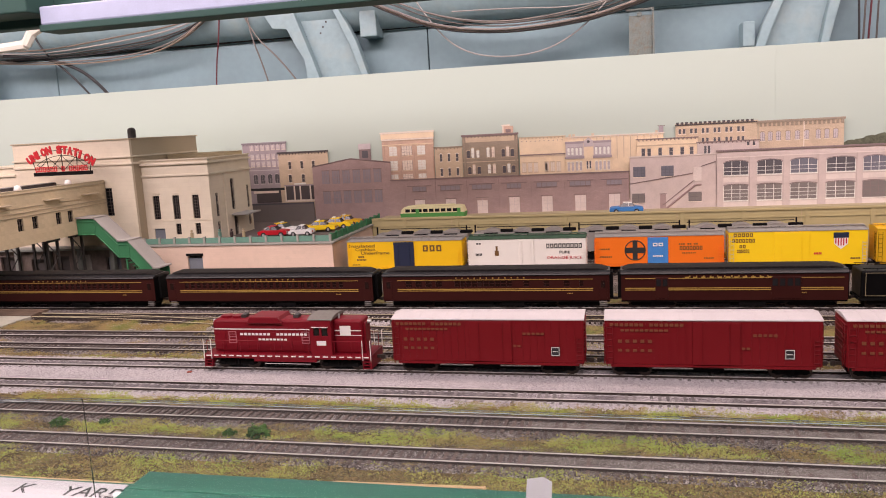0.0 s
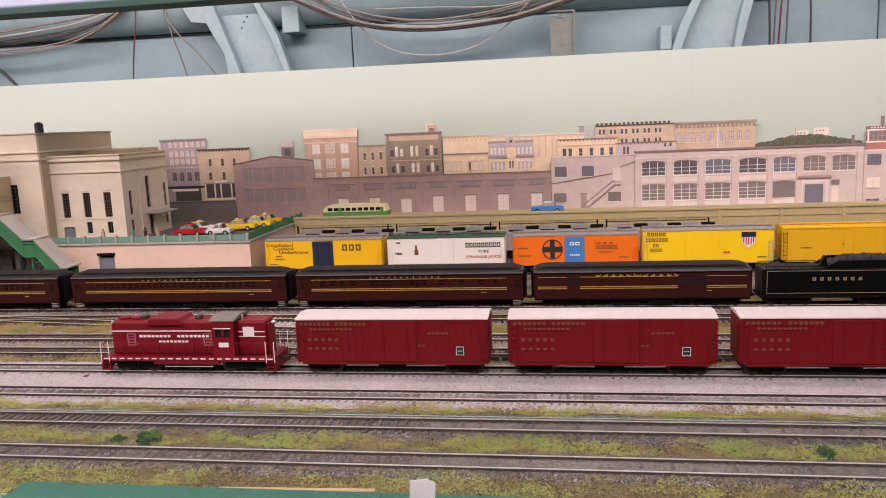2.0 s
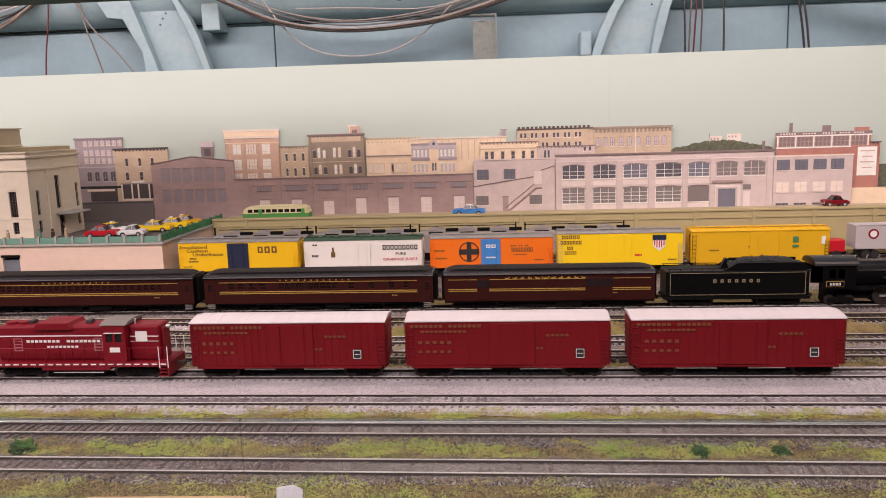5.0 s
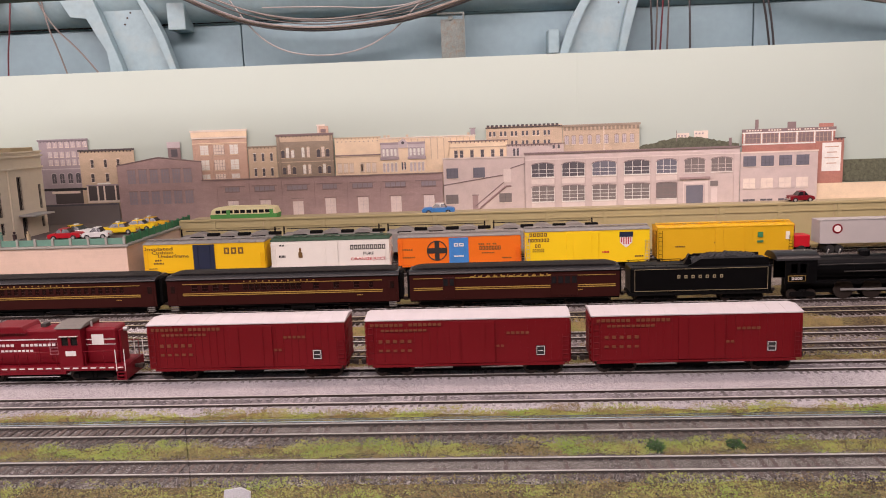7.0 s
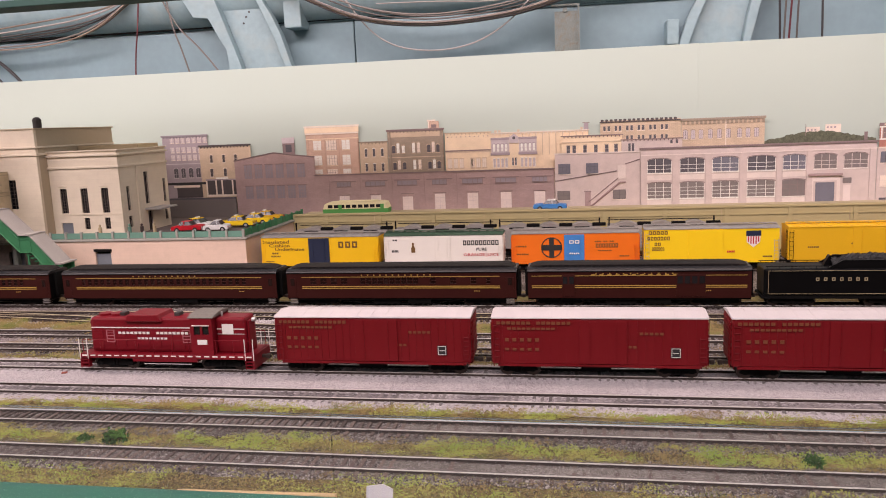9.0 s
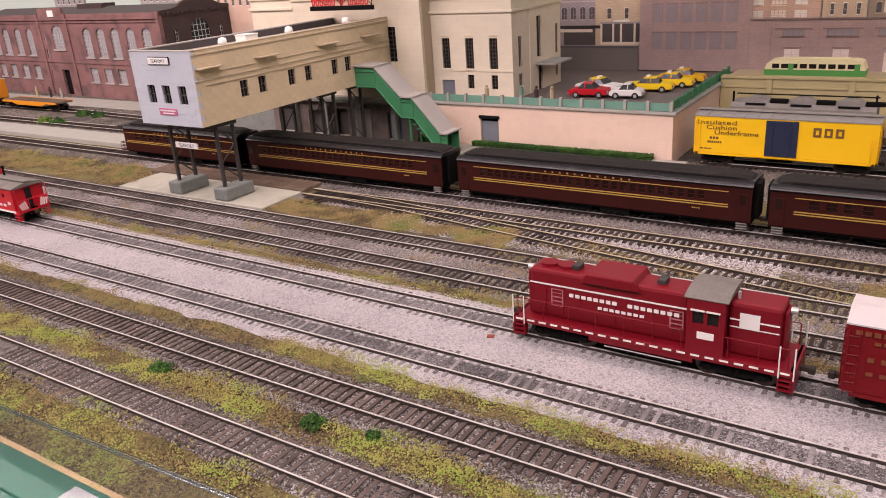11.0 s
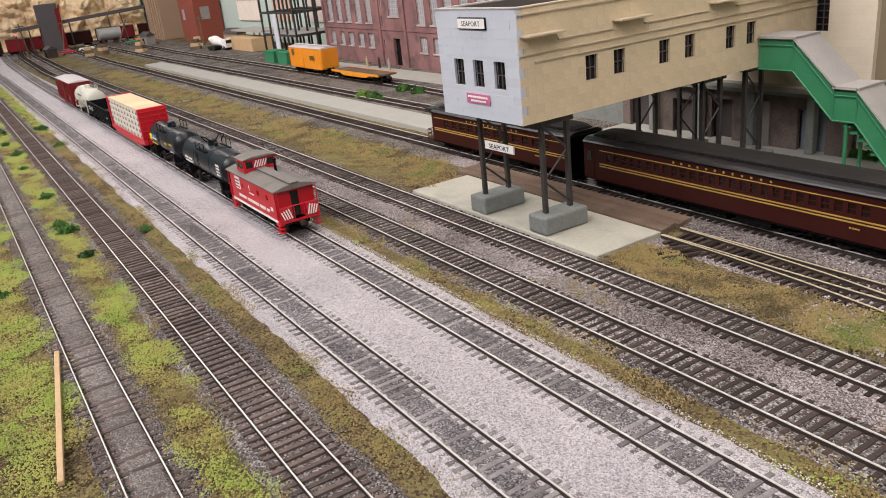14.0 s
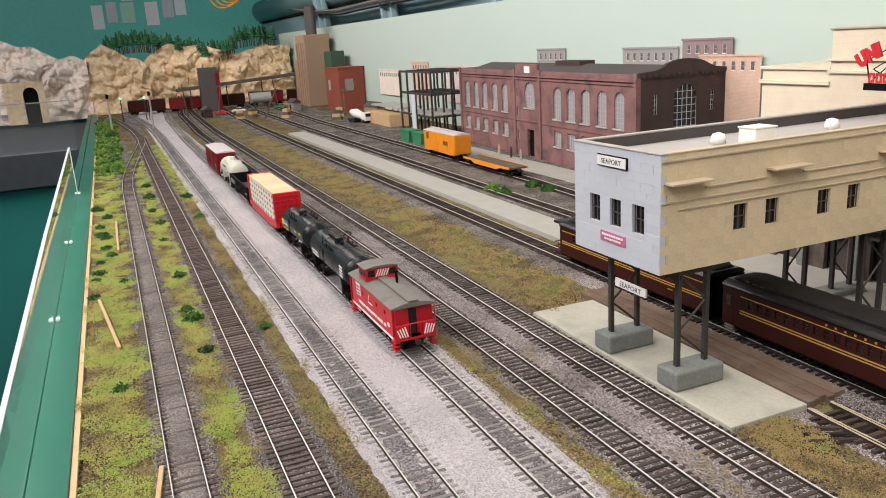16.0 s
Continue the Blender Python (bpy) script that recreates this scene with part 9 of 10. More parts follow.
bm = bmesh.new()
rod(bm, (0, -0.04, 0.045), (0, 0.04, 0.045), 0.02, 18)
part("shell", bm, "silver", st, smooth=False)
part("cradle", boxes((-0.015, 0.015, -0.03, -0.024, 0, 0.03), (-0.015, 0.015, 0.024, 0.03, 0, 0.03)), "steel_dark", st)
for lab, x, y, col in (("white pickup in the far yard", -3.3, 0.93, "white"), ("red truck in the far yard", -3.25, 0.86, "bright_red"), ("orange digger body in the far yard", -3.42, 1.14, "orange_mow"), ("green tractor in the far yard", -3.32, 1.09, "green_paint")):
    motor_car(lab, x, y, 0.002, 70, col, length=0.05)
for y, h in ((0.478, 0.105), (0.60, 0.105)):
    sg = thing("signal_mast", "pale signal mast beside the main tracks", "signal", x=-2.9, y=y, group="signals")
    bm = bmesh.new()
    rod(bm, (0, 0, 0), (0, 0, h), 0.0035, 8, 0.0022)
    part("mast", bm, "roof_grey", sg)
    part("head", boxes((-0.003, 0.003, -0.004, 0.004, h, h + 0.014), bevel=0.001), "black", sg)
for y, z, nm, col in ((0.52, 0.085, "signal_green_lamp", (0.02, 0.8, 0.3)), (0.60, 0.083, "signal_green_lamp", (0.02, 0.8, 0.4)), (0.61, 0.08, "signal_red_lamp", (1, 0.05, 0.05)), (0.72, 0.083, "signal_red_lamp", (1, 0.05, 0.05))):
    gd = thing("dwarf_signal", "small lit signal head on a thin post", "signal", x=-3.3, y=y, group="signals")
    bm = bmesh.new()
    rod(bm, (0, 0, 0), (0, 0, z), 0.0018, 6)
    part("post", bm, "steel_dark", gd)
    bm = bmesh.new()
    ball(bm, (0.002, 0, z), 0.0042, 8)
    part("lamp", bm, material(nm, col, 0.4, emit=3.0, bump=0), gd)

# loose clutter of the far yard
for x, y, h, dx, dy in ((-2.92, 0.955, 0.10, 0.0, 0.05), (-3.25, 0.74, 0.12, 0.01, -0.01), (-3.35, 0.86, 0.11, 0.0, 0.02), (-2.75, 1.19, 0.09, -0.01, 0.0), (-3.5, 1.12, 0.12, 0.0, -0.015)):
    up = thing("utility_pole", "thin brown wooden pole standing in the far yard", "pole", x=x, y=y, group="yard poles")
    part("pole", rod(bmesh.new(), (0, 0, -0.002), (dx, dy, h), 0.0026, 7, 0.0018), "timber_deck", up)
    part("cross_arm", boxes((dx - 0.0012, dx + 0.0012, dy * 0.92 - 0.014, dy * 0.92 + 0.014, h * 0.9, h * 0.9 + 0.003)), "timber_deck", up)
for k, (x, y) in enumerate(((-2.98, 0.885), (-3.02, 0.935), (-2.86, 1.02), (-2.62, 1.125), (-2.72, 1.16))):
    cs = thing("crate_stack", "stack of weathered wooden crates in the far yard", "crate stack", x=x, y=y, turn=20 * k, group="crate stacks")
    for j in range(3):
        part("crate", boxes((-0.016 + 0.003 * j, 0.014 - 0.002 * j, -0.012, 0.012 - 0.002 * j, 0.0105 * j, 0.0105 * j + 0.010), bevel=0.0008), "timber_deck" if (j + k) % 2 else "wood_pale", cs)
for x, y, sx, sy, h, mat, lab in ((-3.2, 0.80, 0.05, 0.03, 0.04, "brick_dark", "small dark brick pump house in the far yard"), (-3.15, 1.11, 0.06, 0.03, 0.045, "hopper_grey", "low grey shed with a pitched roof in the far yard"), (-2.58, 1.235, 0.09, 0.03, 0.05, "elevator_brown", "brown wooden store shed by the brick building")):
    sd = thing("yard_shed", lab, "shed", x=x, y=y, turn=8)
    part("wall", boxes((-sx / 2, sx / 2, -sy / 2, sy / 2, 0, h * 0.7), bevel=0.0006), mat, sd)
    bm = bmesh.new()
    prism(bm, [(-sy / 2 - 0.003, h * 0.7), (0, h), (sy / 2 + 0.003, h * 0.7)], "x", -sx / 2 - 0.003, sx / 2 + 0.003)
    part("roof", bm, "roof_dark", sd)
    part("door", boxes((-0.006, 0.006, -sy / 2 - 0.0012, -sy / 2 - 0.0001, 0.0, h * 0.5)), "black", sd)

# ---- blue steelwork, wires and lamp above the backdrop ----
bm = bmesh.new()
rod(bm, (-5.1, 1.405, 0.445), (3.1, 1.405, 0.425), 0.062, 28)
tagged(part("roof_duct", bm, "blue_beam", smooth=True), "long pale blue painted round duct along the wall", "duct", kind="structure")
# black strip paints the shade in the slit under the duct
tagged(part("shadow_gap", boxes((-5.1, 3.1, 1.382, 1.42, 0.3745, 0.3845)), "black"), "black strip standing in for the shade in the gap between wall and duct", "trim", kind="structure")


def bracket(x, y, rows, label):
    """A curved steel knee on the wall; rows from foot to head: z, then the outer and inner edges of both flanges."""
    th = thing("wall_bracket", label, "bracket", x=x, y=y, group="steel brackets")
    bm = bmesh.new()
    prism(bm, [(r[2], r[0]) for r in rows] + [(r[3], r[0]) for r in rows][::-1], "y", 0.010, 0.018)
    part("web", bm, "blue_beam", th)
    for a, b in ((1, 2), (3, 4)):
        bm = bmesh.new()
        prism(bm, [(r[a], r[0]) for r in rows] + [(r[b], r[0]) for r in rows][::-1], "y", -0.008, 0.0098)
        bmesh.ops.bevel(bm, geom=list(bm.edges), offset=0.0012, segments=2, affect="EDGES", profile=0.5)
        part("flange", bm, "blue_beam", th)
    part("seam", boxes((rows[0][2] + 0.0002, rows[0][2] + 0.0014, 0.0060, 0.0099, rows[0][0], rows[0][0] + 0.03)), "blue_beam", th)
    bm = bmesh.new()
    for dx, z in ((0.006, 0.115), (0.012, 0.123), (0.001, 0.105)):
        rod(bm, (rows[4][2] + 0.03 + dx, 0.0088, 0.27 + z), (rows[4][2] + 0.03 + dx, 0.0099, 0.27 + z), 0.0016, 8)
    part("bolt_cluster", bm, "steel_dark", th)
    return th


KNEE_WEST = [(0.270, -0.052, -0.022, 0.056, 0.068), (0.307, -0.053, -0.032, 0.044, 0.056), (0.331, -0.055, -0.040, 0.036, 0.049), (0.353, -0.068, -0.048, 0.028, 0.042), (0.384, -0.084, -0.059, 0.014, 0.028), (0.387, -0.110, -0.060, 0.013, 0.026), (0.423, -0.132, -0.073, -0.004, 0.006), (0.46, -0.150, -0.088, -0.028, -0.014)]
KNEE_EAST = [(0.270, -0.062, -0.050, 0.033, 0.043), (0.302, -0.057, -0.043, 0.034, 0.046), (0.335, -0.047, -0.031, 0.040, 0.054), (0.366, -0.032, -0.017, 0.047, 0.062), (0.40, -0.010, 0.006, 0.058, 0.074), (0.46, 0.035, 0.05, 0.09, 0.106)]
for x in (-0.335, -1.1, -1.9, -2.7, -3.5):
    bracket(x, 1.345, KNEE_WEST, "pale blue painted steel knee bracket with a notched flange")
for x in (0.402, 1.12):
    bracket(x, 1.345, KNEE_EAST, "pale blue painted steel knee bracket with curved flanges")
for a, b in ((-5.1, -0.93), (-0.928, -0.182), (-0.18, 0.66), (0.662, 3.1)):
    tagged(part("wall_panel", boxes((a, b, 1.39, 1.40, 0.15, 0.374), bevel=0.001), "blue_wall"), "pale blue painted panel under the duct", "wall panel", kind="structure")
for k, x in enumerate((-0.275, 0.336)):
    st2 = thing("hanger_block", "small pale blue steel block on the wall", "steel block", x=x, y=1.36, z=0.30)
    part("block", boxes((-0.009, 0.009, -0.012, 0.03, 0.0, 0.038) if k else (-0.015, 0.015, -0.01, 0.03, 0.062, 0.13), bevel=0.002), "blue_beam", st2)
M["galvanised"] = material("galvanised", (0.15, 0.185, 0.175), 0.5, 0.2, vary=0.3, scale=60, fine=400, dirt=(0.17, 0.095, 0.04), dirt_amount=0.6)
sp = thing("steel_strap", "rusty galvanised steel strap holding the backdrop", "strap", x=0.176, y=1.334, z=0.29)
part("plate", boxes((-0.019, 0.016, 0.0, 0.002, 0.0, 0.068)), "galvanised", sp)
part("flange", boxes((0.0162, 0.019, -0.008, 0.004, 0.004, 0.075), (-0.024, 0.019, -0.006, 0.004, 0.0752, 0.078)), "galvanised", sp)
bm = bmesh.new()
rod(bm, (-0.003, -0.003, 0.07), (-0.003, 0.002, 0.07), 0.004, 6)
part("bolt", bm, "galvanised", sp)


def cable(label, pts, r, mat, sag=0.0):
    """A hanging cable through points, smoothed."""
    cu = bpy.data.curves.new("cable", "CURVE")
    cu.dimensions, cu.bevel_depth, cu.bevel_resolution, cu.resolution_u = "3D", r, 1, 5
    s = cu.splines.new("NURBS")
    s.points.add(len(pts) - 1)
    for p, q in zip(s.points, pts):
        p.co = (*q, 1)
    s.use_endpoint_u, s.order_u = True, 3
    tmp = bpy.data.objects.new("cable", cu)
    scene.collection.objects.link(tmp)
    bpy.context.view_layer.update()
    me = bpy.data.meshes.new_from_object(tmp.evaluated_get(bpy.context.evaluated_depsgraph_get()))
    bpy.data.objects.remove(tmp)
    me.materials.clear()
    me.materials.append(M[mat])
    for f in me.polygons:
        f.use_smooth = True
    ob = new("cable", me)
    return tagged(ob, label, "cable", "hanging cables")


rnd = random.Random(21)
COATS = ("cable", "cable_tan", "cable", "cable_black", "cable_tan", "cable_pale", "cable")
for k in range(10):
    y = 1.325 + rnd.uniform(-0.02, 0.02)
    j = rnd.uniform(-0.016, 0.016)
    cable("grey cable in a loose hanging bundle", [(-0.34, y, 0.45), (-0.24, y, 0.415 + j), (-0.15, y - 0.01, 0.374 + j), (-0.05, y - 0.012, 0.356 + j * 0.7), (0.05, y - 0.01, 0.361 + j * 0.8), (0.14, y, 0.378 + j), (0.27, y, 0.42 + j)], rnd.uniform(0.0008, 0.0016), COATS[k % 7])
for k in range(8):
    y = 1.342 + rnd.uniform(-0.012, 0.008)
    f = k / 7 + rnd.uniform(-0.08, 0.08)
    cable("brown-grey cable in a loose bundle by the wall", [(-1.3, y, 0.40 + 0.03 * f), (-1.08, y, 0.372 + 0.022 * f), (-0.912, y, 0.355 + 0.024 * f), (-0.75, y, 0.349 + 0.044 * f), (-0.635, y, 0.367 + 0.036 * f), (-0.553, y, 0.424), (-0.50, y, 0.46)], rnd.uniform(0.0009, 0.0016), COATS[(k * 3 + 1) % 7])
cable("thick grey cable slipping down behind the backdrop", [(-1.0, 1.34, 0.38), (-0.93, 1.338, 0.374), (-0.85, 1.338, 0.353), (-0.80, 1.342, 0.316), (-0.775, 1.345, 0.28)], 0.003, "cable_black")
cable("pale grey cable drooping before the wall", [(-0.19, 1.335, 0.42), (-0.16, 1.33, 0.37), (-0.11, 1.33, 0.322), (-0.04, 1.33, 0.308), (0.03, 1.33, 0.315), (0.085, 1.33, 0.345), (0.12, 1.33, 0.38), (0.16, 1.33, 0.42)], 0.0013, "cable_pale")
cable("pale cable laid along the hanging bundle", [(-0.12, 1.31, 0.385), (-0.02, 1.31, 0.383), (0.06, 1.31, 0.376), (0.13, 1.31, 0.382), (0.2, 1.31, 0.41)], 0.001, "cable_pale")
for k in range(9):
    y = 1.32 + rnd.uniform(-0.015, 0.015)
    j = rnd.uniform(-0.01, 0.01)
    cable("grey cable in a bundle over the east bracket", [(0.62, y, 0.43), (0.70, y, 0.392 + j), (0.80, y, 0.362 + j), (0.95, y, 0.345 + j), (1.15, y, 0.355 + j)], rnd.uniform(0.0009, 0.002), "cable" if k % 4 else "cable_black")
for x0, x1, mt in ((-0.546, -0.566, "cable_red"), (-0.496, -0.462, "cable"), (-0.506, -0.405, "cable"), (0.485, 0.49, "cable_black"), (0.498, 0.495, "cable"), (0.507, 0.502, "cable_red"), (0.515, 0.513, "cable"), (0.545, 0.549, "cable_black"), (0.652, 0.672, "cable_black"), (0.66, 0.679, "cable_black"), (-0.94, -0.82, "cable_black")):
    cable("single cable hanging down behind the backdrop", [(x0, 1.345, 0.43), (x0 * 0.8 + x1 * 0.2, 1.342, 0.38), (x0 * 0.3 + x1 * 0.7, 1.342, 0.335), (x1, 1.345, 0.29)], 0.0014 if mt != "cable_black" else 0.0018, mt)
for k in range(3):
    cable("red cable loop in the hanging bundle", [(0.02 + k * 0.05, 1.315, 0.43), (0.03 + k * 0.05, 1.31, 0.395), (0.055 + k * 0.05, 1.31, 0.388), (0.09 + k * 0.05, 1.315, 0.43)], 0.0011, "cable_red" if k != 1 else "cable_black")

for k in range(10):
    y = 1.33 + rnd.uniform(-0.02, 0.02)
    j = rnd.uniform(-0.015, 0.015)
    cable("grey cable in a bundle along the far wall", [(-1.5, y, 0.42), (-1.9, y, 0.37 + j), (-2.4, y, 0.35 + j), (-2.9, y, 0.355 + j), (-3.4, y, 0.345 + j), (-4.0, y, 0.40)], rnd.uniform(0.002, 0.004), "cable" if k % 3 else "cable_black")
tone("cable_orange_coat", (0.7, 0.28, 0.02))
for k in range(5):
    cable("orange cable looped under the far ceiling", [(-4.2, 0.95 + 0.03 * k, 1.5), (-4.2, 0.95 + 0.03 * k, 0.6), (-4.2, 1.0 + 0.02 * k, 0.44 + 0.01 * k), (-4.2, 1.06 + 0.02 * k, 0.42 + 0.012 * k), (-4.2, 1.14, 0.47), (-4.2, 1.2, 0.6), (-4.2, 1.2, 1.5)], 0.004, "cable_orange_coat")
tone("valance_teal", (0.014, 0.062, 0.054))
lampbox = thing("strip_lamp", "pale strip lamp under a dark green valance board", "lamp", x=-0.2, y=0.9, z=0.345)
part("valance", boxes((-0.52, 0.36, 0.03, 0.05, 0.012, 0.09), (-0.52, -0.352, -0.02, 0.0299, 0.022, 0.09), bevel=0.002), "valance_teal", lampbox)
part("housing", boxes((-0.35, 0.36, -0.005, 0.0299, 0.0, 0.008), bevel=0.001), "valance_teal", lampbox)
part("hanger", boxes((-0.30, -0.297, 0.035, 0.038, 0.09, 1.154), (0.2, 0.203, 0.035, 0.038, 0.09, 1.154)), "steel_dark", lampbox)
dif = material("lamp_diffuser", (0.27, 0.31, 0.43), 0.5, emit=0.45, bump=0)
part("diffuser", boxes((-0.348, 0.36, -0.004, 0.028, 0.0081, 0.03), bevel=0.002), dif, lampbox)
wb = thing("tube_clip", "cream plastic tube clip on the wall cables", "clip", x=-0.90, y=1.29, z=0.385)
bm = bmesh.new()
tube(bm, [(-0.1, 0, 0.0), (-0.005, 0, 0.005), (0.01, 0, 0.025), (0.035, 0, 0.035)], 0.009, 8)
part("body", bm, "cream_white", wb)

# ---- fascia ledge, acrylic screens, labels ----
ledge = thing("ledge", "dark green painted ledge board with a groove along the aisle", "ledge", kind="structure")
part("board", boxes((X0, -0.142, 0.394, 0.4075, -0.02, 0.0045), (X0, -0.142, 0.4088, 0.4298, -0.02, 0.0045), bevel=0.0008), "fascia", ledge)
part("board", boxes((-0.140, X1, 0.394, 0.4155, -0.02, 0.0085), (-0.140, X1, 0.4168, 0.4385, 0.0041, 0.0085), bevel=0.0008), "fascia", ledge)
part("edge_strip", boxes((X0, -0.142, 0.4302, 0.4335, -0.01, 0.003)), "wood_pale", ledge)
tp = thing("label_tape", "grey tape strip with hand-lettered black words", "label", x=-0.24, y=0.40, z=0.0047)
part("tape", boxes((-0.09, 0.094, 0.001, 0.026, 0.0, 0.0006)), "tape", tp)
t = lettering("YARD", 0.016, "text_black", tp, pose(0.058, 0.009, 0.0008, -90, 0, 0), extrude=0.0001)
t2 = lettering("K", 0.016, "text_black", tp, pose(0.026, 0.009, 0.0008, -90, 0, 0), extrude=0.0001)
for a, b, za, zb in ((-0.155, 0.0785, 0.064, 0.064), (0.079, 0.75, 0.064, 0.064), (-0.5, -0.1555, 0.047, 0.064), (-1.05, -0.5005, 0.068, 0.047), (-1.7, -1.0505, 0.083, 0.068)):
    bm = bmesh.new()
    prism(bm, [(a, -0.03), (b, -0.03), (b, zb), (a, za)], "y", 0.4078, 0.4085)
    p = part("acrylic_screen", bm, "glass")
    p.visible_shadow = False
    tagged(p, "low clear acrylic screen standing along the ledge", "acrylic screen", "acrylic screens")
    bm = bmesh.new()
    prism(bm, [(a, za + 0.0001), (b, zb + 0.0001), (b, zb + 0.0011), (a, za + 0.0011)], "y", 0.4066 if b < -0.4 else 0.4074, 0.4095 if b < -0.4 else 0.4089)
    part("screen_edge", bm, "acrylic_edge" if b < -0.4 else "glass", p)
    if a < -1.6:
        part("screen_end", boxes((a - 0.002, a - 0.0001, 0.4072, 0.4091, -0.03, za)), "acrylic_edge", p)
for x in (-0.142, 0.1, -0.98, -1.3, -1.7):
    cp = thing("screen_clip", "small white plastic clip holding the acrylic screen", "clip", x=x, y=0.411, z=0.0088 if x > -0.14 else 0.0048, group="screen clips")
    part("clip", boxes((-0.003, 0.003, -0.0015, 0.002, 0, 0.0028), bevel=0.0006), "acrylic_edge", cp)
    part("screw", boxes((-0.012, -0.0055, -0.0005, 0.001, 0.0, 0.0015), bevel=0.0003), "silver", cp)
tab = thing("tape_tab", "folded grey tape tab on the ledge", "tape tab", x=0.098, y=0.4125, z=0.0087, turn=6)
bm = bmesh.new()
prism(bm, [(-0.0065, 0.0), (0.0065, 0.0), (0.0075, 0.018), (0.003, 0.0205), (-0.005, 0.0195)], "y", 0.0, 0.001)
part("flap", bm, "tape", tab)
cur = bmesh.new()
rows = []
for i in range(300):
    x = -4.3 + 6.0 * i / 299
    rows.append([cur.verts.new((x, 0.385 + 0.012 * math.sin(x * 42 + 1.5 * math.sin(x * 9)), z)) for z in (-0.03, -0.4, -1.09)])
for a, b in zip(rows[:-1], rows[1:]):
    for k in range(2):
        cur.faces.new((a[k], b[k], b[k + 1], a[k + 1]))
tone("curtain_teal", (0.012, 0.21, 0.19))
tone("paper_white", (0.86, 0.90, 0.95))
tone("paper_green", (0.45, 0.80, 0.62))
tone("paper_grey", (0.62, 0.68, 0.74))
cu = part("skirt_curtain", cur, "curtain_teal", smooth=True)
cu.modifiers.new("cloth", "SOLIDIFY").thickness = 0.002
tagged(cu, "dark teal cloth skirt hung below the ledge", "curtain")
# neighbouring section of the layout across the aisle end, with its own screen
pn = thing("layout_peninsula", "neighbouring layout section with a dark ledge and acrylic screen", "layout section", kind="structure")
part("top", boxes((-4.3, -2.42, -1.2, 0.392, -0.08, -0.025)), "floor", pn)
part("ledge", boxes((-2.419, -2.38, -1.2, 0.392, -0.07, 0.012), bevel=0.001), "floor", pn)
part("skirt", boxes((-2.43, -2.4201, -1.2, 0.384, -1.09, -0.061)), "curtain_teal", pn)
p = part("acrylic_screen", boxes((-2.40, -2.3985, -1.2, 0.392, 0.0121, 0.13)), "glass", pn)
p.visible_shadow = False
part("screen_edge", boxes((-2.401, -2.3975, -1.2, 0.392, 0.1301, 0.1325)), "roof_grey", pn)
# papers pinned to the far wall
for y, z, w, h, col in ((0.50, 0.39, 0.06, 0.13, "paper_white"), (0.575, 0.425, 0.055, 0.11, "paper_grey"), (0.66, 0.42, 0.075, 0.11, "paper_green"), (0.665, 0.54, 0.06, 0.07, "paper_white"), (0.79, 0.40, 0.07, 0.13, "paper_white"), (0.88, 0.44, 0.06, 0.11, "paper_grey"), (0.95, 0.45, 0.06, 0.12, "paper_white")):
    pp = part("paper_sheet", boxes((-5.199, -5.197, y - w / 2, y + w / 2, z, z + h)), col)
    tagged(pp, "paper sheet pinned to the dark teal wall", "paper", "pinned papers")

# ---- loose ballast, turf and bushes ----
rng = np.random.default_rng(7)


def field(x, y, f, seed):
    """Soft patches between 0 and 1."""
    s = np.sin(x * f + seed) * np.cos(y * f * 1.7 + seed * 2.1) + 0.6 * np.sin(x * f * 2.3 + y * f * 3.1 + seed * 3.3) + 0.4 * np.cos(x * f * 5.1 - y * f * 6.3 + seed)
    return 0.5 + s / 4.0


def scatter(name, label, category, x, y, z, size, mat, flat=0.7):
    """Many small angular grains as one mesh."""
    n = len(x)
    base = np.array([(1, 0, -0.3), (-0.5, 0.87, -0.3), (-0.5, -0.87, -0.3), (0.1, 0.0, 0.8)])
    a = rng.uniform(0, 2 * np.pi, n)
    t = rng.uniform(-0.7, 0.7, n)
    v = np.repeat(base[None], n, 0) * rng.uniform(0.65, 1.35, (n, 4, 1))
    ca, sa, ct, stt = np.cos(a)[:, None], np.sin(a)[:, None], np.cos(t)[:, None], np.sin(t)[:, None]
    vx, vy, vz = v[..., 0] * ca - v[..., 1] * sa, v[..., 0] * sa + v[..., 1] * ca, v[..., 2]
    vx, vz = vx * ct - vz * stt, vx * stt + vz * ct
    out = np.stack([vx, vy, vz * flat], -1) * size[:, None, None] + np.stack([x, y, z], -1)[:, None]
    k = np.arange(n)[:, None, None] * 4
    f = (np.array([(0, 1, 3), (1, 2, 3), (2, 0, 3)])[None] + k).reshape(-1, 3)
    me = bpy.data.meshes.new(name)
    me.vertices.add(n * 4)
    me.vertices.foreach_set("co", out.reshape(-1).astype(np.float32))
    me.loops.add(n * 9)
    me.loops.foreach_set("vertex_index", f.reshape(-1).astype(np.int32))
    me.polygons.add(n * 3)
    me.polygons.foreach_set("loop_start", np.arange(0, n * 9, 3, dtype=np.int32))
    me.update(calc_edges=True)
    me.validate()
    me.materials.append(M[mat])
    ob = new(name, me)
    return tagged(ob, label, category, kind="stuff")


TRACK_YS = (T1, T2, T3, T4, T5, T6, T7)


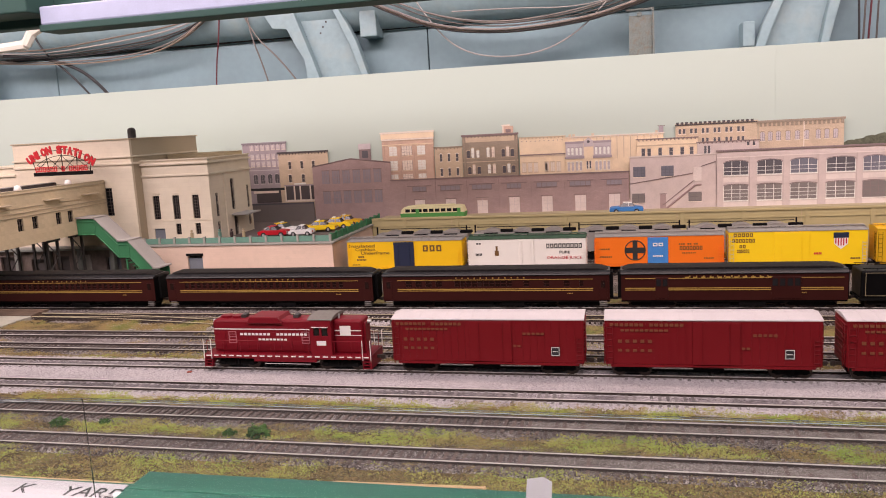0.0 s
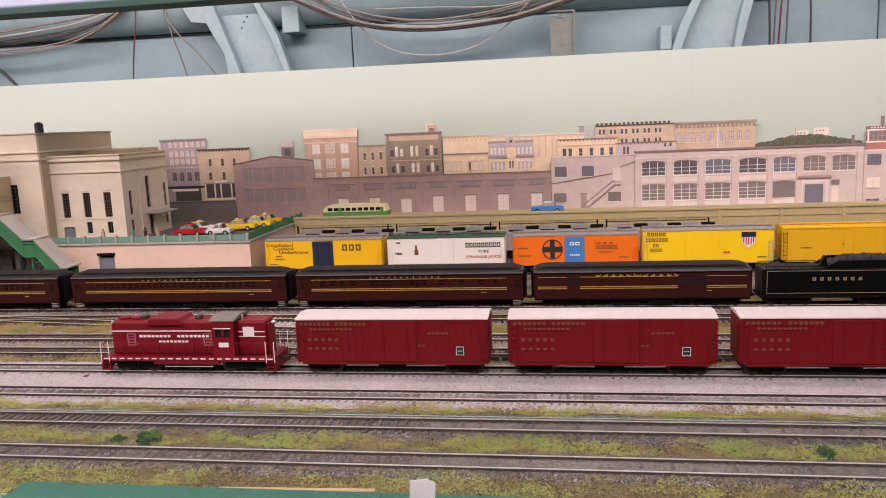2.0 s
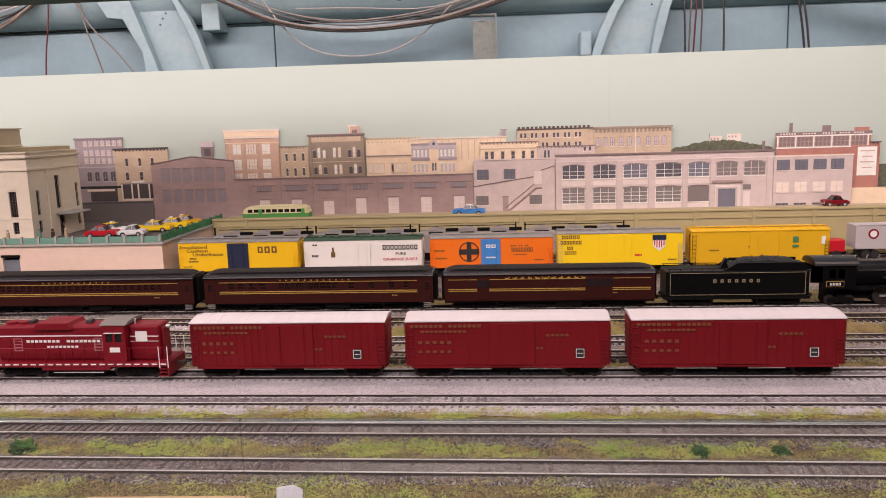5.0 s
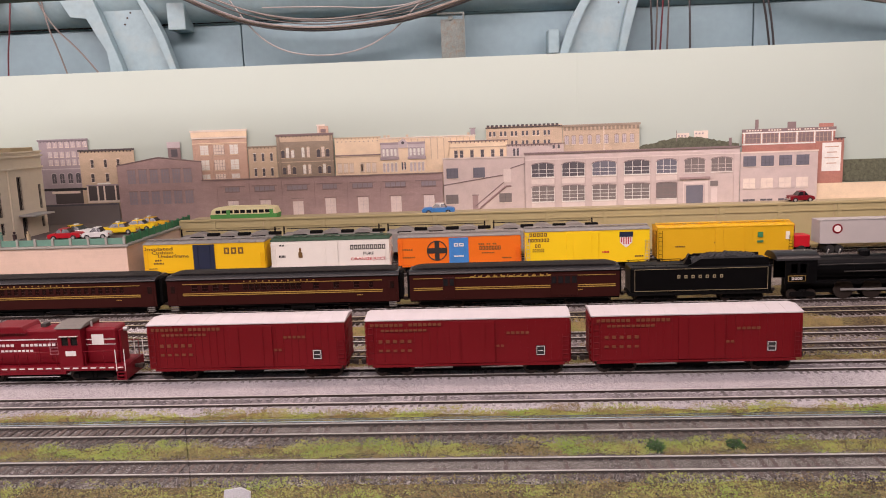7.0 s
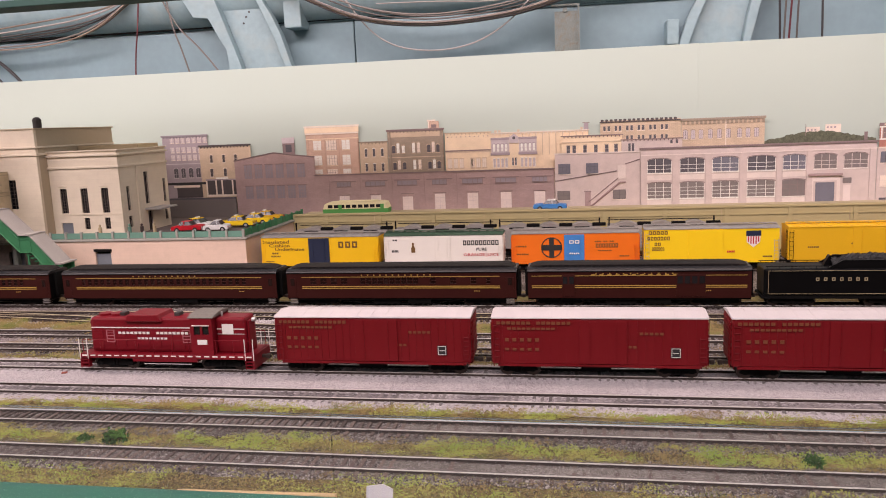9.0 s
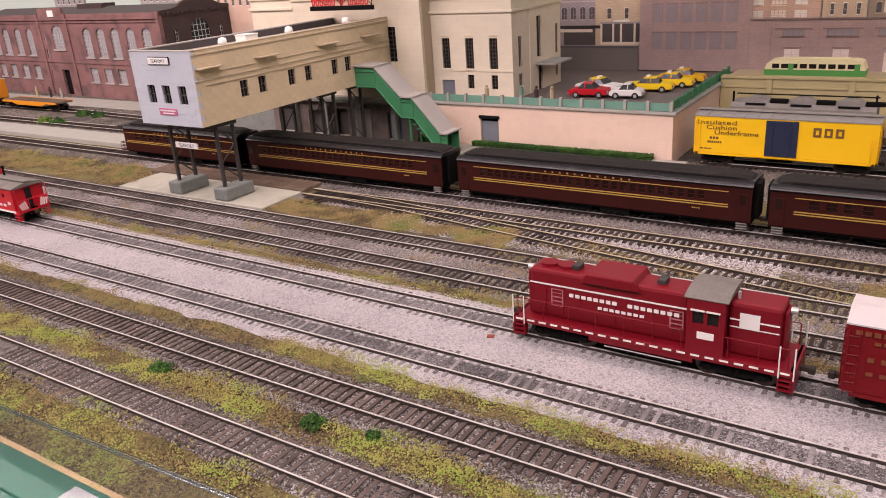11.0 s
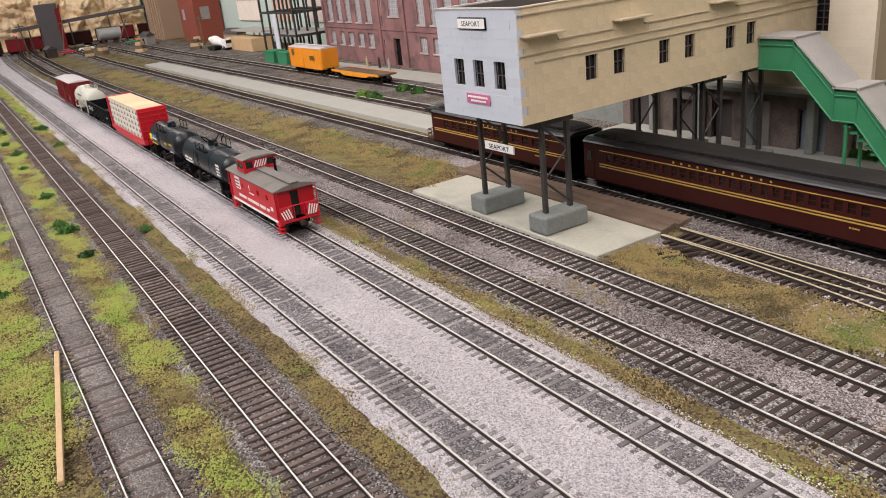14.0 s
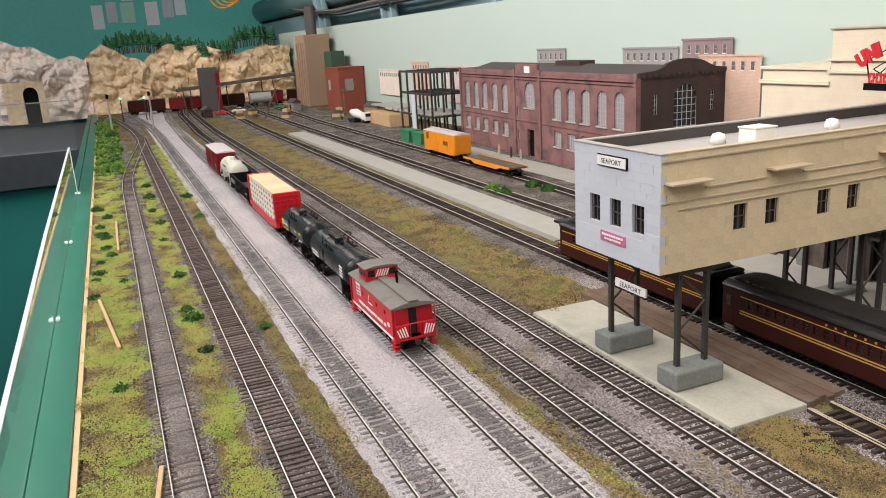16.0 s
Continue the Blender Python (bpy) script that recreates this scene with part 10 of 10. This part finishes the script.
def stones(n, x0, x1, y0, y1, mat, label, z=0.0022, keep=0.45, size=(0.00035, 0.00095)):
    x, y = rng.uniform(x0, x1, n), rng.uniform(y0, y1, n)
    ok = np.ones(n, bool)
    for ty in TRACK_YS:
        inside = np.abs(y - ty) < 0.0078
        ok &= ~(np.abs(np.abs(y - ty) - 0.0086) < 0.0012)
        ok &= ~(inside & (rng.uniform(0, 1, n) > keep))
    x, y = x[ok], y[ok]
    scatter("ballast_stones", label, "ballast", x, y, np.full(len(x), z), rng.uniform(*size, len(x)), mat)


stones(150000, -1.05, 0.45, 0.579, 0.680, "stone_white", "loose pale grey ballast stones between the main tracks", 0.0025, keep=0.0, size=(0.00025, 0.00055))
stones(40000, -1.75, -1.05, 0.579, 0.680, "stone_white", "loose pale grey ballast stones further along the main tracks", 0.0025, keep=0.05, size=(0.0004, 0.0008))
stones(42000, -1.2, 0.5, 0.472, 0.509, "stone_grey", "loose dark ballast stones round the front siding", 0.0024, keep=0.8, size=(0.00025, 0.0006))
stones(42000, -1.2, 0.5, 0.523, 0.568, "stone_grey", "loose dark ballast stones round the yard track", keep=0.12, size=(0.00025, 0.0006))
stones(90000, -1.3, 0.65, 0.689, 0.775, "stone_grey", "loose grey ballast stones round the rear yard tracks", z=0.0021, keep=0.35, size=(0.00028, 0.00065))
for x, y, tn in ((-0.531, 0.811, 62), (-0.525, 0.8085, 66), (-0.5385, 0.8125, 58)):
    lt = part("loose_tie", boxes((-0.0125, 0.0125, -0.0011, 0.0011, 0.0, 0.002), bevel=0.0002), "tie")
    lt.matrix_basis = pose(x, y, 0.0012, 0, 0, tn)
    tagged(lt, "dark loose tie lying at the end of the crossover", "tie", "loose ties")
stones(3500, -0.56, 0.75, 0.812, 0.842, "stone_grey", "sparse grey stones between the crossover ties", z=0.0012)
stones(15000, -0.44, -0.10, 0.776, 0.842, "stone_white", "pale gravel round the turnout ties", z=0.0016, size=(0.0004, 0.0009))
stones(9000, -0.36, -0.03, 0.772, 0.808, "stone_grey", "loose gravel between turnout and yard track", z=0.0014, size=(0.0004, 0.0009))
stones(16000, -0.75, 0.75, 0.843, 0.866, "stone_grey", "loose grey ballast stones beside the coaches", keep=0.5)
stones(9000, -2.6, -1.2, 0.69, 0.9, "stone_grey", "loose grey ballast stones on the far yard", size=(0.0006, 0.0012))


def turf(n, x0, x1, y0, y1, mat, label, cut, f, seed, z=0.0012, tall=0.0022, size=(0.0004, 0.001), soft=0.14):
    """Foam crumbs in tufts: each tuft heaps a few crumbs, higher in the middle of a patch."""
    m = n // 10
    spill = (y1 - y0) * 0.12
    cx, cy = rng.uniform(x0, x1, m), rng.uniform(y0 - spill, y1 + spill, m)
    p = field(cx, cy, f, seed) + rng.uniform(-soft, soft, m)
    w = (y1 - y0) * 0.22
    low, high = y0 + w * np.sin(cx * 61 + seed * 5) + w * 0.7 * np.sin(cx * 173 + seed), y1 + w * np.sin(cx * 53 + seed * 3) + w * 0.7 * np.sin(cx * 149 + seed * 2)
    edge = np.minimum(cy - low, high - cy) / (y1 - y0) * 2
    ok = (p > cut) & (edge > rng.uniform(-0.1, 0.3, m))
    cx, cy, p = np.repeat(cx[ok], 7), np.repeat(cy[ok], 7), np.repeat(p[ok], 7)
    k = len(cx)
    x, y = cx + rng.normal(0, 0.0017, k), cy + rng.normal(0, 0.0017, k)
    zz = z + 0.0008 * (np.abs(cy - (y0 + y1) / 2) > (y1 - y0) * 0.4) + tall * np.clip(p - cut + 0.15, 0, 0.7) * rng.uniform(0.2, 1.7, k)
    scatter("turf", label, "turf", x, y, zz, rng.uniform(*size, k), mat, 1.0)


FINE = (0.0003, 0.0007)
turf(30000, -0.30, 0.60, 0.690, 0.772, "turf_dry", "thin brown weeds spread over the rear yard tracks", 0.42, 24, 3.4, z=0.0022, size=FINE, tall=0.001)
turf(60000, -0.55, 0.6, 0.506, 0.528, "turf", "green foam turf between the front tracks", 0.36, 37, 2.3, size=FINE)
turf(90000, -1.5, -0.55, 0.506, 0.528, "turf", "yellow-green foam turf between the front tracks", 0.42, 31, 1.0, size=FINE)
turf(22000, -2.3, -1.5, 0.506, 0.528, "turf", "yellow-green foam turf between the far front tracks", 0.4, 31, 1.0)
turf(70000, -1.5, 0.5, 0.504, 0.529, "turf_dry", "dry brown foam between the front tracks", 0.15, 27, 4.2, tall=0.0008, size=FINE)
turf(75000, -1.5, 0.6, 0.564, 0.582, "turf_dry", "olive-brown foam turf beside the pale ballast", 0.36, 31, 2.0, size=FINE)
turf(34000, -0.35, 0.6, 0.566, 0.583, "turf", "yellow-green foam tufts beside the pale ballast", 0.38, 33, 7.7, size=FINE)
turf(16000, -2.4, -1.5, 0.564, 0.582, "turf", "yellow-green foam turf beside the far pale ballast", 0.3, 20, 2.0)
turf(55000, -0.55, 0.55, 0.434, 0.475, "turf", "green foam turf along the front edge", 0.4, 27, 5.2, size=FINE)
turf(120000, -1.4, -0.55, 0.434, 0.475, "turf", "yellow and green foam turf along the front edge", 0.33, 22, 3.0, size=FINE)
turf(30000, -1.95, -1.4, 0.434, 0.475, "turf", "yellow and green foam turf along the far front edge", 0.4, 22, 3.0)
turf(80000, -1.6, 0.5, 0.434, 0.478, "turf_dry", "dry brown foam along the front edge", 0.15, 19, 6.1, tall=0.0008, size=FINE)
turf(60000, -1.6, 0.6, 0.677, 0.694, "turf_dry", "olive foam turf strip between ballast beds", 0.2, 26, 5.0, size=FINE)
turf(16000, -1.3, 0.6, 0.677, 0.693, "turf", "green foam tufts in the strip between ballast beds", 0.55, 31, 1.7, size=FINE)
turf(46000, -0.56, -0.30, 0.772, 0.806, "turf_dry", "olive and tan grass foam beside the turnout", 0.1, 21, 6.0, size=FINE, soft=0.2)
turf(80000, -0.05, 0.55, 0.772, 0.812, "turf_dry", "dry tan grass foam between yard tracks", 0.15, 21, 6.0, size=FINE, soft=0.2)
turf(9000, -0.32, -0.05, 0.770, 0.800, "turf_dry", "thin weeds in pale gravel between yard tracks", 0.5, 33, 2.6, size=FINE, soft=0.2, z=0.002)
turf(100000, -2.3, -0.77, 0.784, 0.840, "turf_dry", "dry brown grass foam strip beside the passenger track", 0.15, 17, 7.0, size=(0.0004, 0.0009), tall=0.0028, soft=0.2)
turf(9000, -0.75, -0.2, 0.724, 0.740, "turf_dry", "small dry tufts between the rear yard tracks", 0.6, 30, 8.0, size=FINE)
turf(9000, -3.4, -1.9, 0.436, 0.485, "shrub", "green foam ground cover at the far bend", 0.3, 9, 9.0, size=(0.002, 0.005), tall=0.01)
turf(6000, -3.4, -1.9, 0.436, 0.485, "shrub", "pale green foam ground cover at the far bend", 0.3, 11, 4.0, size=(0.002, 0.004), tall=0.012)


def bush(label, x, y, r, mat="bush", h=0.8, category="bush"):
    n = int(260 * max(r / 0.006, 0.6))
    d = rng.normal(size=(n, 3))
    d /= np.linalg.norm(d, axis=1)[:, None]
    rad = r * rng.uniform(0.35, 1.0, n) ** 0.5 * (1 + 0.35 * np.sin(d[:, 0] * 5 + x * 90) * np.cos(d[:, 1] * 4))
    px, py, pz = x + d[:, 0] * rad, y + d[:, 1] * rad, 0.0015 + np.abs(d[:, 2]) * rad * h
    ob = scatter("bush", label, category, px, py, pz, rng.uniform(0.0006, 0.0015, n) * max(r / 0.007, 0.8), mat, 1.0)
    ob["kind"] = ""
    ob["group"] = "small bushes"
    return ob


for x, y, r in ((-0.269, 0.518, 0.006), (-0.234, 0.523, 0.004), (-0.106, 0.512, 0.008), (-0.127, 0.512, 0.0045), (0.319, 0.513, 0.006), (0.367, 0.516, 0.005), (-0.39, 0.519, 0.0065), (-0.925, 0.519, 0.008), (-0.955, 0.516, 0.006), (-0.843, 0.521, 0.006), (-1.071, 0.52, 0.007), (-0.801, 0.458, 0.0055), (-1.104, 0.441, 0.005), (-1.04, 0.439, 0.006), (-1.325, 0.446, 0.008), (-1.25, 0.452, 0.006), (-1.18, 0.444, 0.005), (-1.587, 0.517, 0.009), (-1.543, 0.572, 0.009), (-1.367, 0.573, 0.007), (-1.7, 0.518, 0.008), (-1.522, 0.440, 0.009), (-1.454, 0.454, 0.007), (-1.379, 0.444, 0.007), (-1.31, 0.452, 0.0075), (-1.21, 0.457, 0.0055), (-1.131, 0.444, 0.0065), (-1.086, 0.467, 0.004), (-1.251, 0.517, 0.005), (-1.36, 0.521, 0.007), (-1.46, 0.515, 0.006), (-0.874, 0.571, 0.005)):
    bush("dark green foam bush beside the tracks", x, y, r)
for k in range(26):
    bush("leafy green foam shrub at the far bend", rng.uniform(-3.3, -1.95), rng.uniform(0.442, 0.478), rng.uniform(0.008, 0.018), "shrub" if k % 3 else "bush", 0.9, "shrub")
for k in range(4):
    bush("green foam shrub with pale flowers by the factory", -1.28 + k * 0.02, 0.985 + 0.06 * (k % 2), 0.011, "bush" if k else "shrub")
for x0, x1 in ((-0.575, -0.525), (-0.485, -0.27)):
    n = int((x1 - x0) * 60000)
    x, y = rng.uniform(x0, x1, n), 1.0435 + rng.normal(0, 0.0022, n).clip(-0.0045, 0.0045)
    hd = scatter("hedge", "low clipped green hedge along the station wall", "hedge", x, y, 0.0065 + rng.uniform(0, 0.0055, n), rng.uniform(0.0006, 0.0012, n), "bush", 1.0)
    hd["kind"] = ""
bush("dark weed clump on the yard track", 0.245, 0.787, 0.006, "turf_dry")
for x, y, ln, tn in ((-1.315, 0.4645, 0.18, 180), (-0.955, 0.4515, 0.145, 6), (-0.608, 0.4685, 0.135, 173), (0.02, 0.447, 0.09, 2)):
    s = part("wood_strip", boxes((-ln / 2, ln / 2, -0.0013, 0.0013, 0.0, 0.0024), bevel=0.0003), "wood_pale")
    s.matrix_basis = pose(x, y, 0.0022, 0, 0, tn)
    tagged(s, "bare wooden strip lying on the turf", "wood strip", "wood strips")
rm = part("red_marker", boxes((-0.0022, 0.0022, -0.0017, 0.0017, 0.0, 0.0011), bevel=0.0004), "brick_red")
rm.matrix_basis = pose(-0.233, 0.6385, 0.0022, 0, 0, 20)
tagged(rm, "small red plastic chip lying on pale ballast", "chip")

# ---- blocks of the footbridge walls ----
def block_mesh(name, sx, sy, sz, mat):
    bm = boxes((-sx / 2, sx / 2, -sy / 2, sy / 2, -sz / 2, sz / 2))
    me = bpy.data.meshes.new(name)
    bm.to_mesh(me)
    bm.free()
    me.materials.append(M[mat])
    return me


rnd = random.Random(5)
BW, BH = 0.0117, 0.00583
long_side = block_mesh("block", 0.0004, BW - 0.00012, BH - 0.00012, "tan_piece")
short_side = block_mesh("block", BW - 0.0001, 0.0004, BH - 0.0001, "grey_piece")
for r in range(12):
    z = WZ0 + (r + 0.5) * BH
    for k in range(25):
        y = WY0 + 0.0003 + (k + 0.5 + 0.5 * (r % 2)) * BW
        if y + BW / 2 > WY1 or any(a - BW / 2 < y < b + BW / 2 and c - BH / 2 < z < d + BH / 2 for a, b, c, d in east):
            continue
        shared("block", long_side, house, pose(WX1 - 0.00005 + rnd.uniform(-4e-5, 4e-5), y, z))
    for k in range(8):
        x = WX0 + (k + 0.5 + 0.5 * (r % 2)) * BW
        if x + BW / 2 > WX1 - 0.0001 or any(a - BW / 2 < x < b + BW / 2 and c - BH / 2 < z < d + BH / 2 for a, b, c, d in end_holes):
            continue
        shared("block", short_side, house, pose(x, WY0 + 0.00006 + rnd.uniform(-4e-5, 4e-5), z))
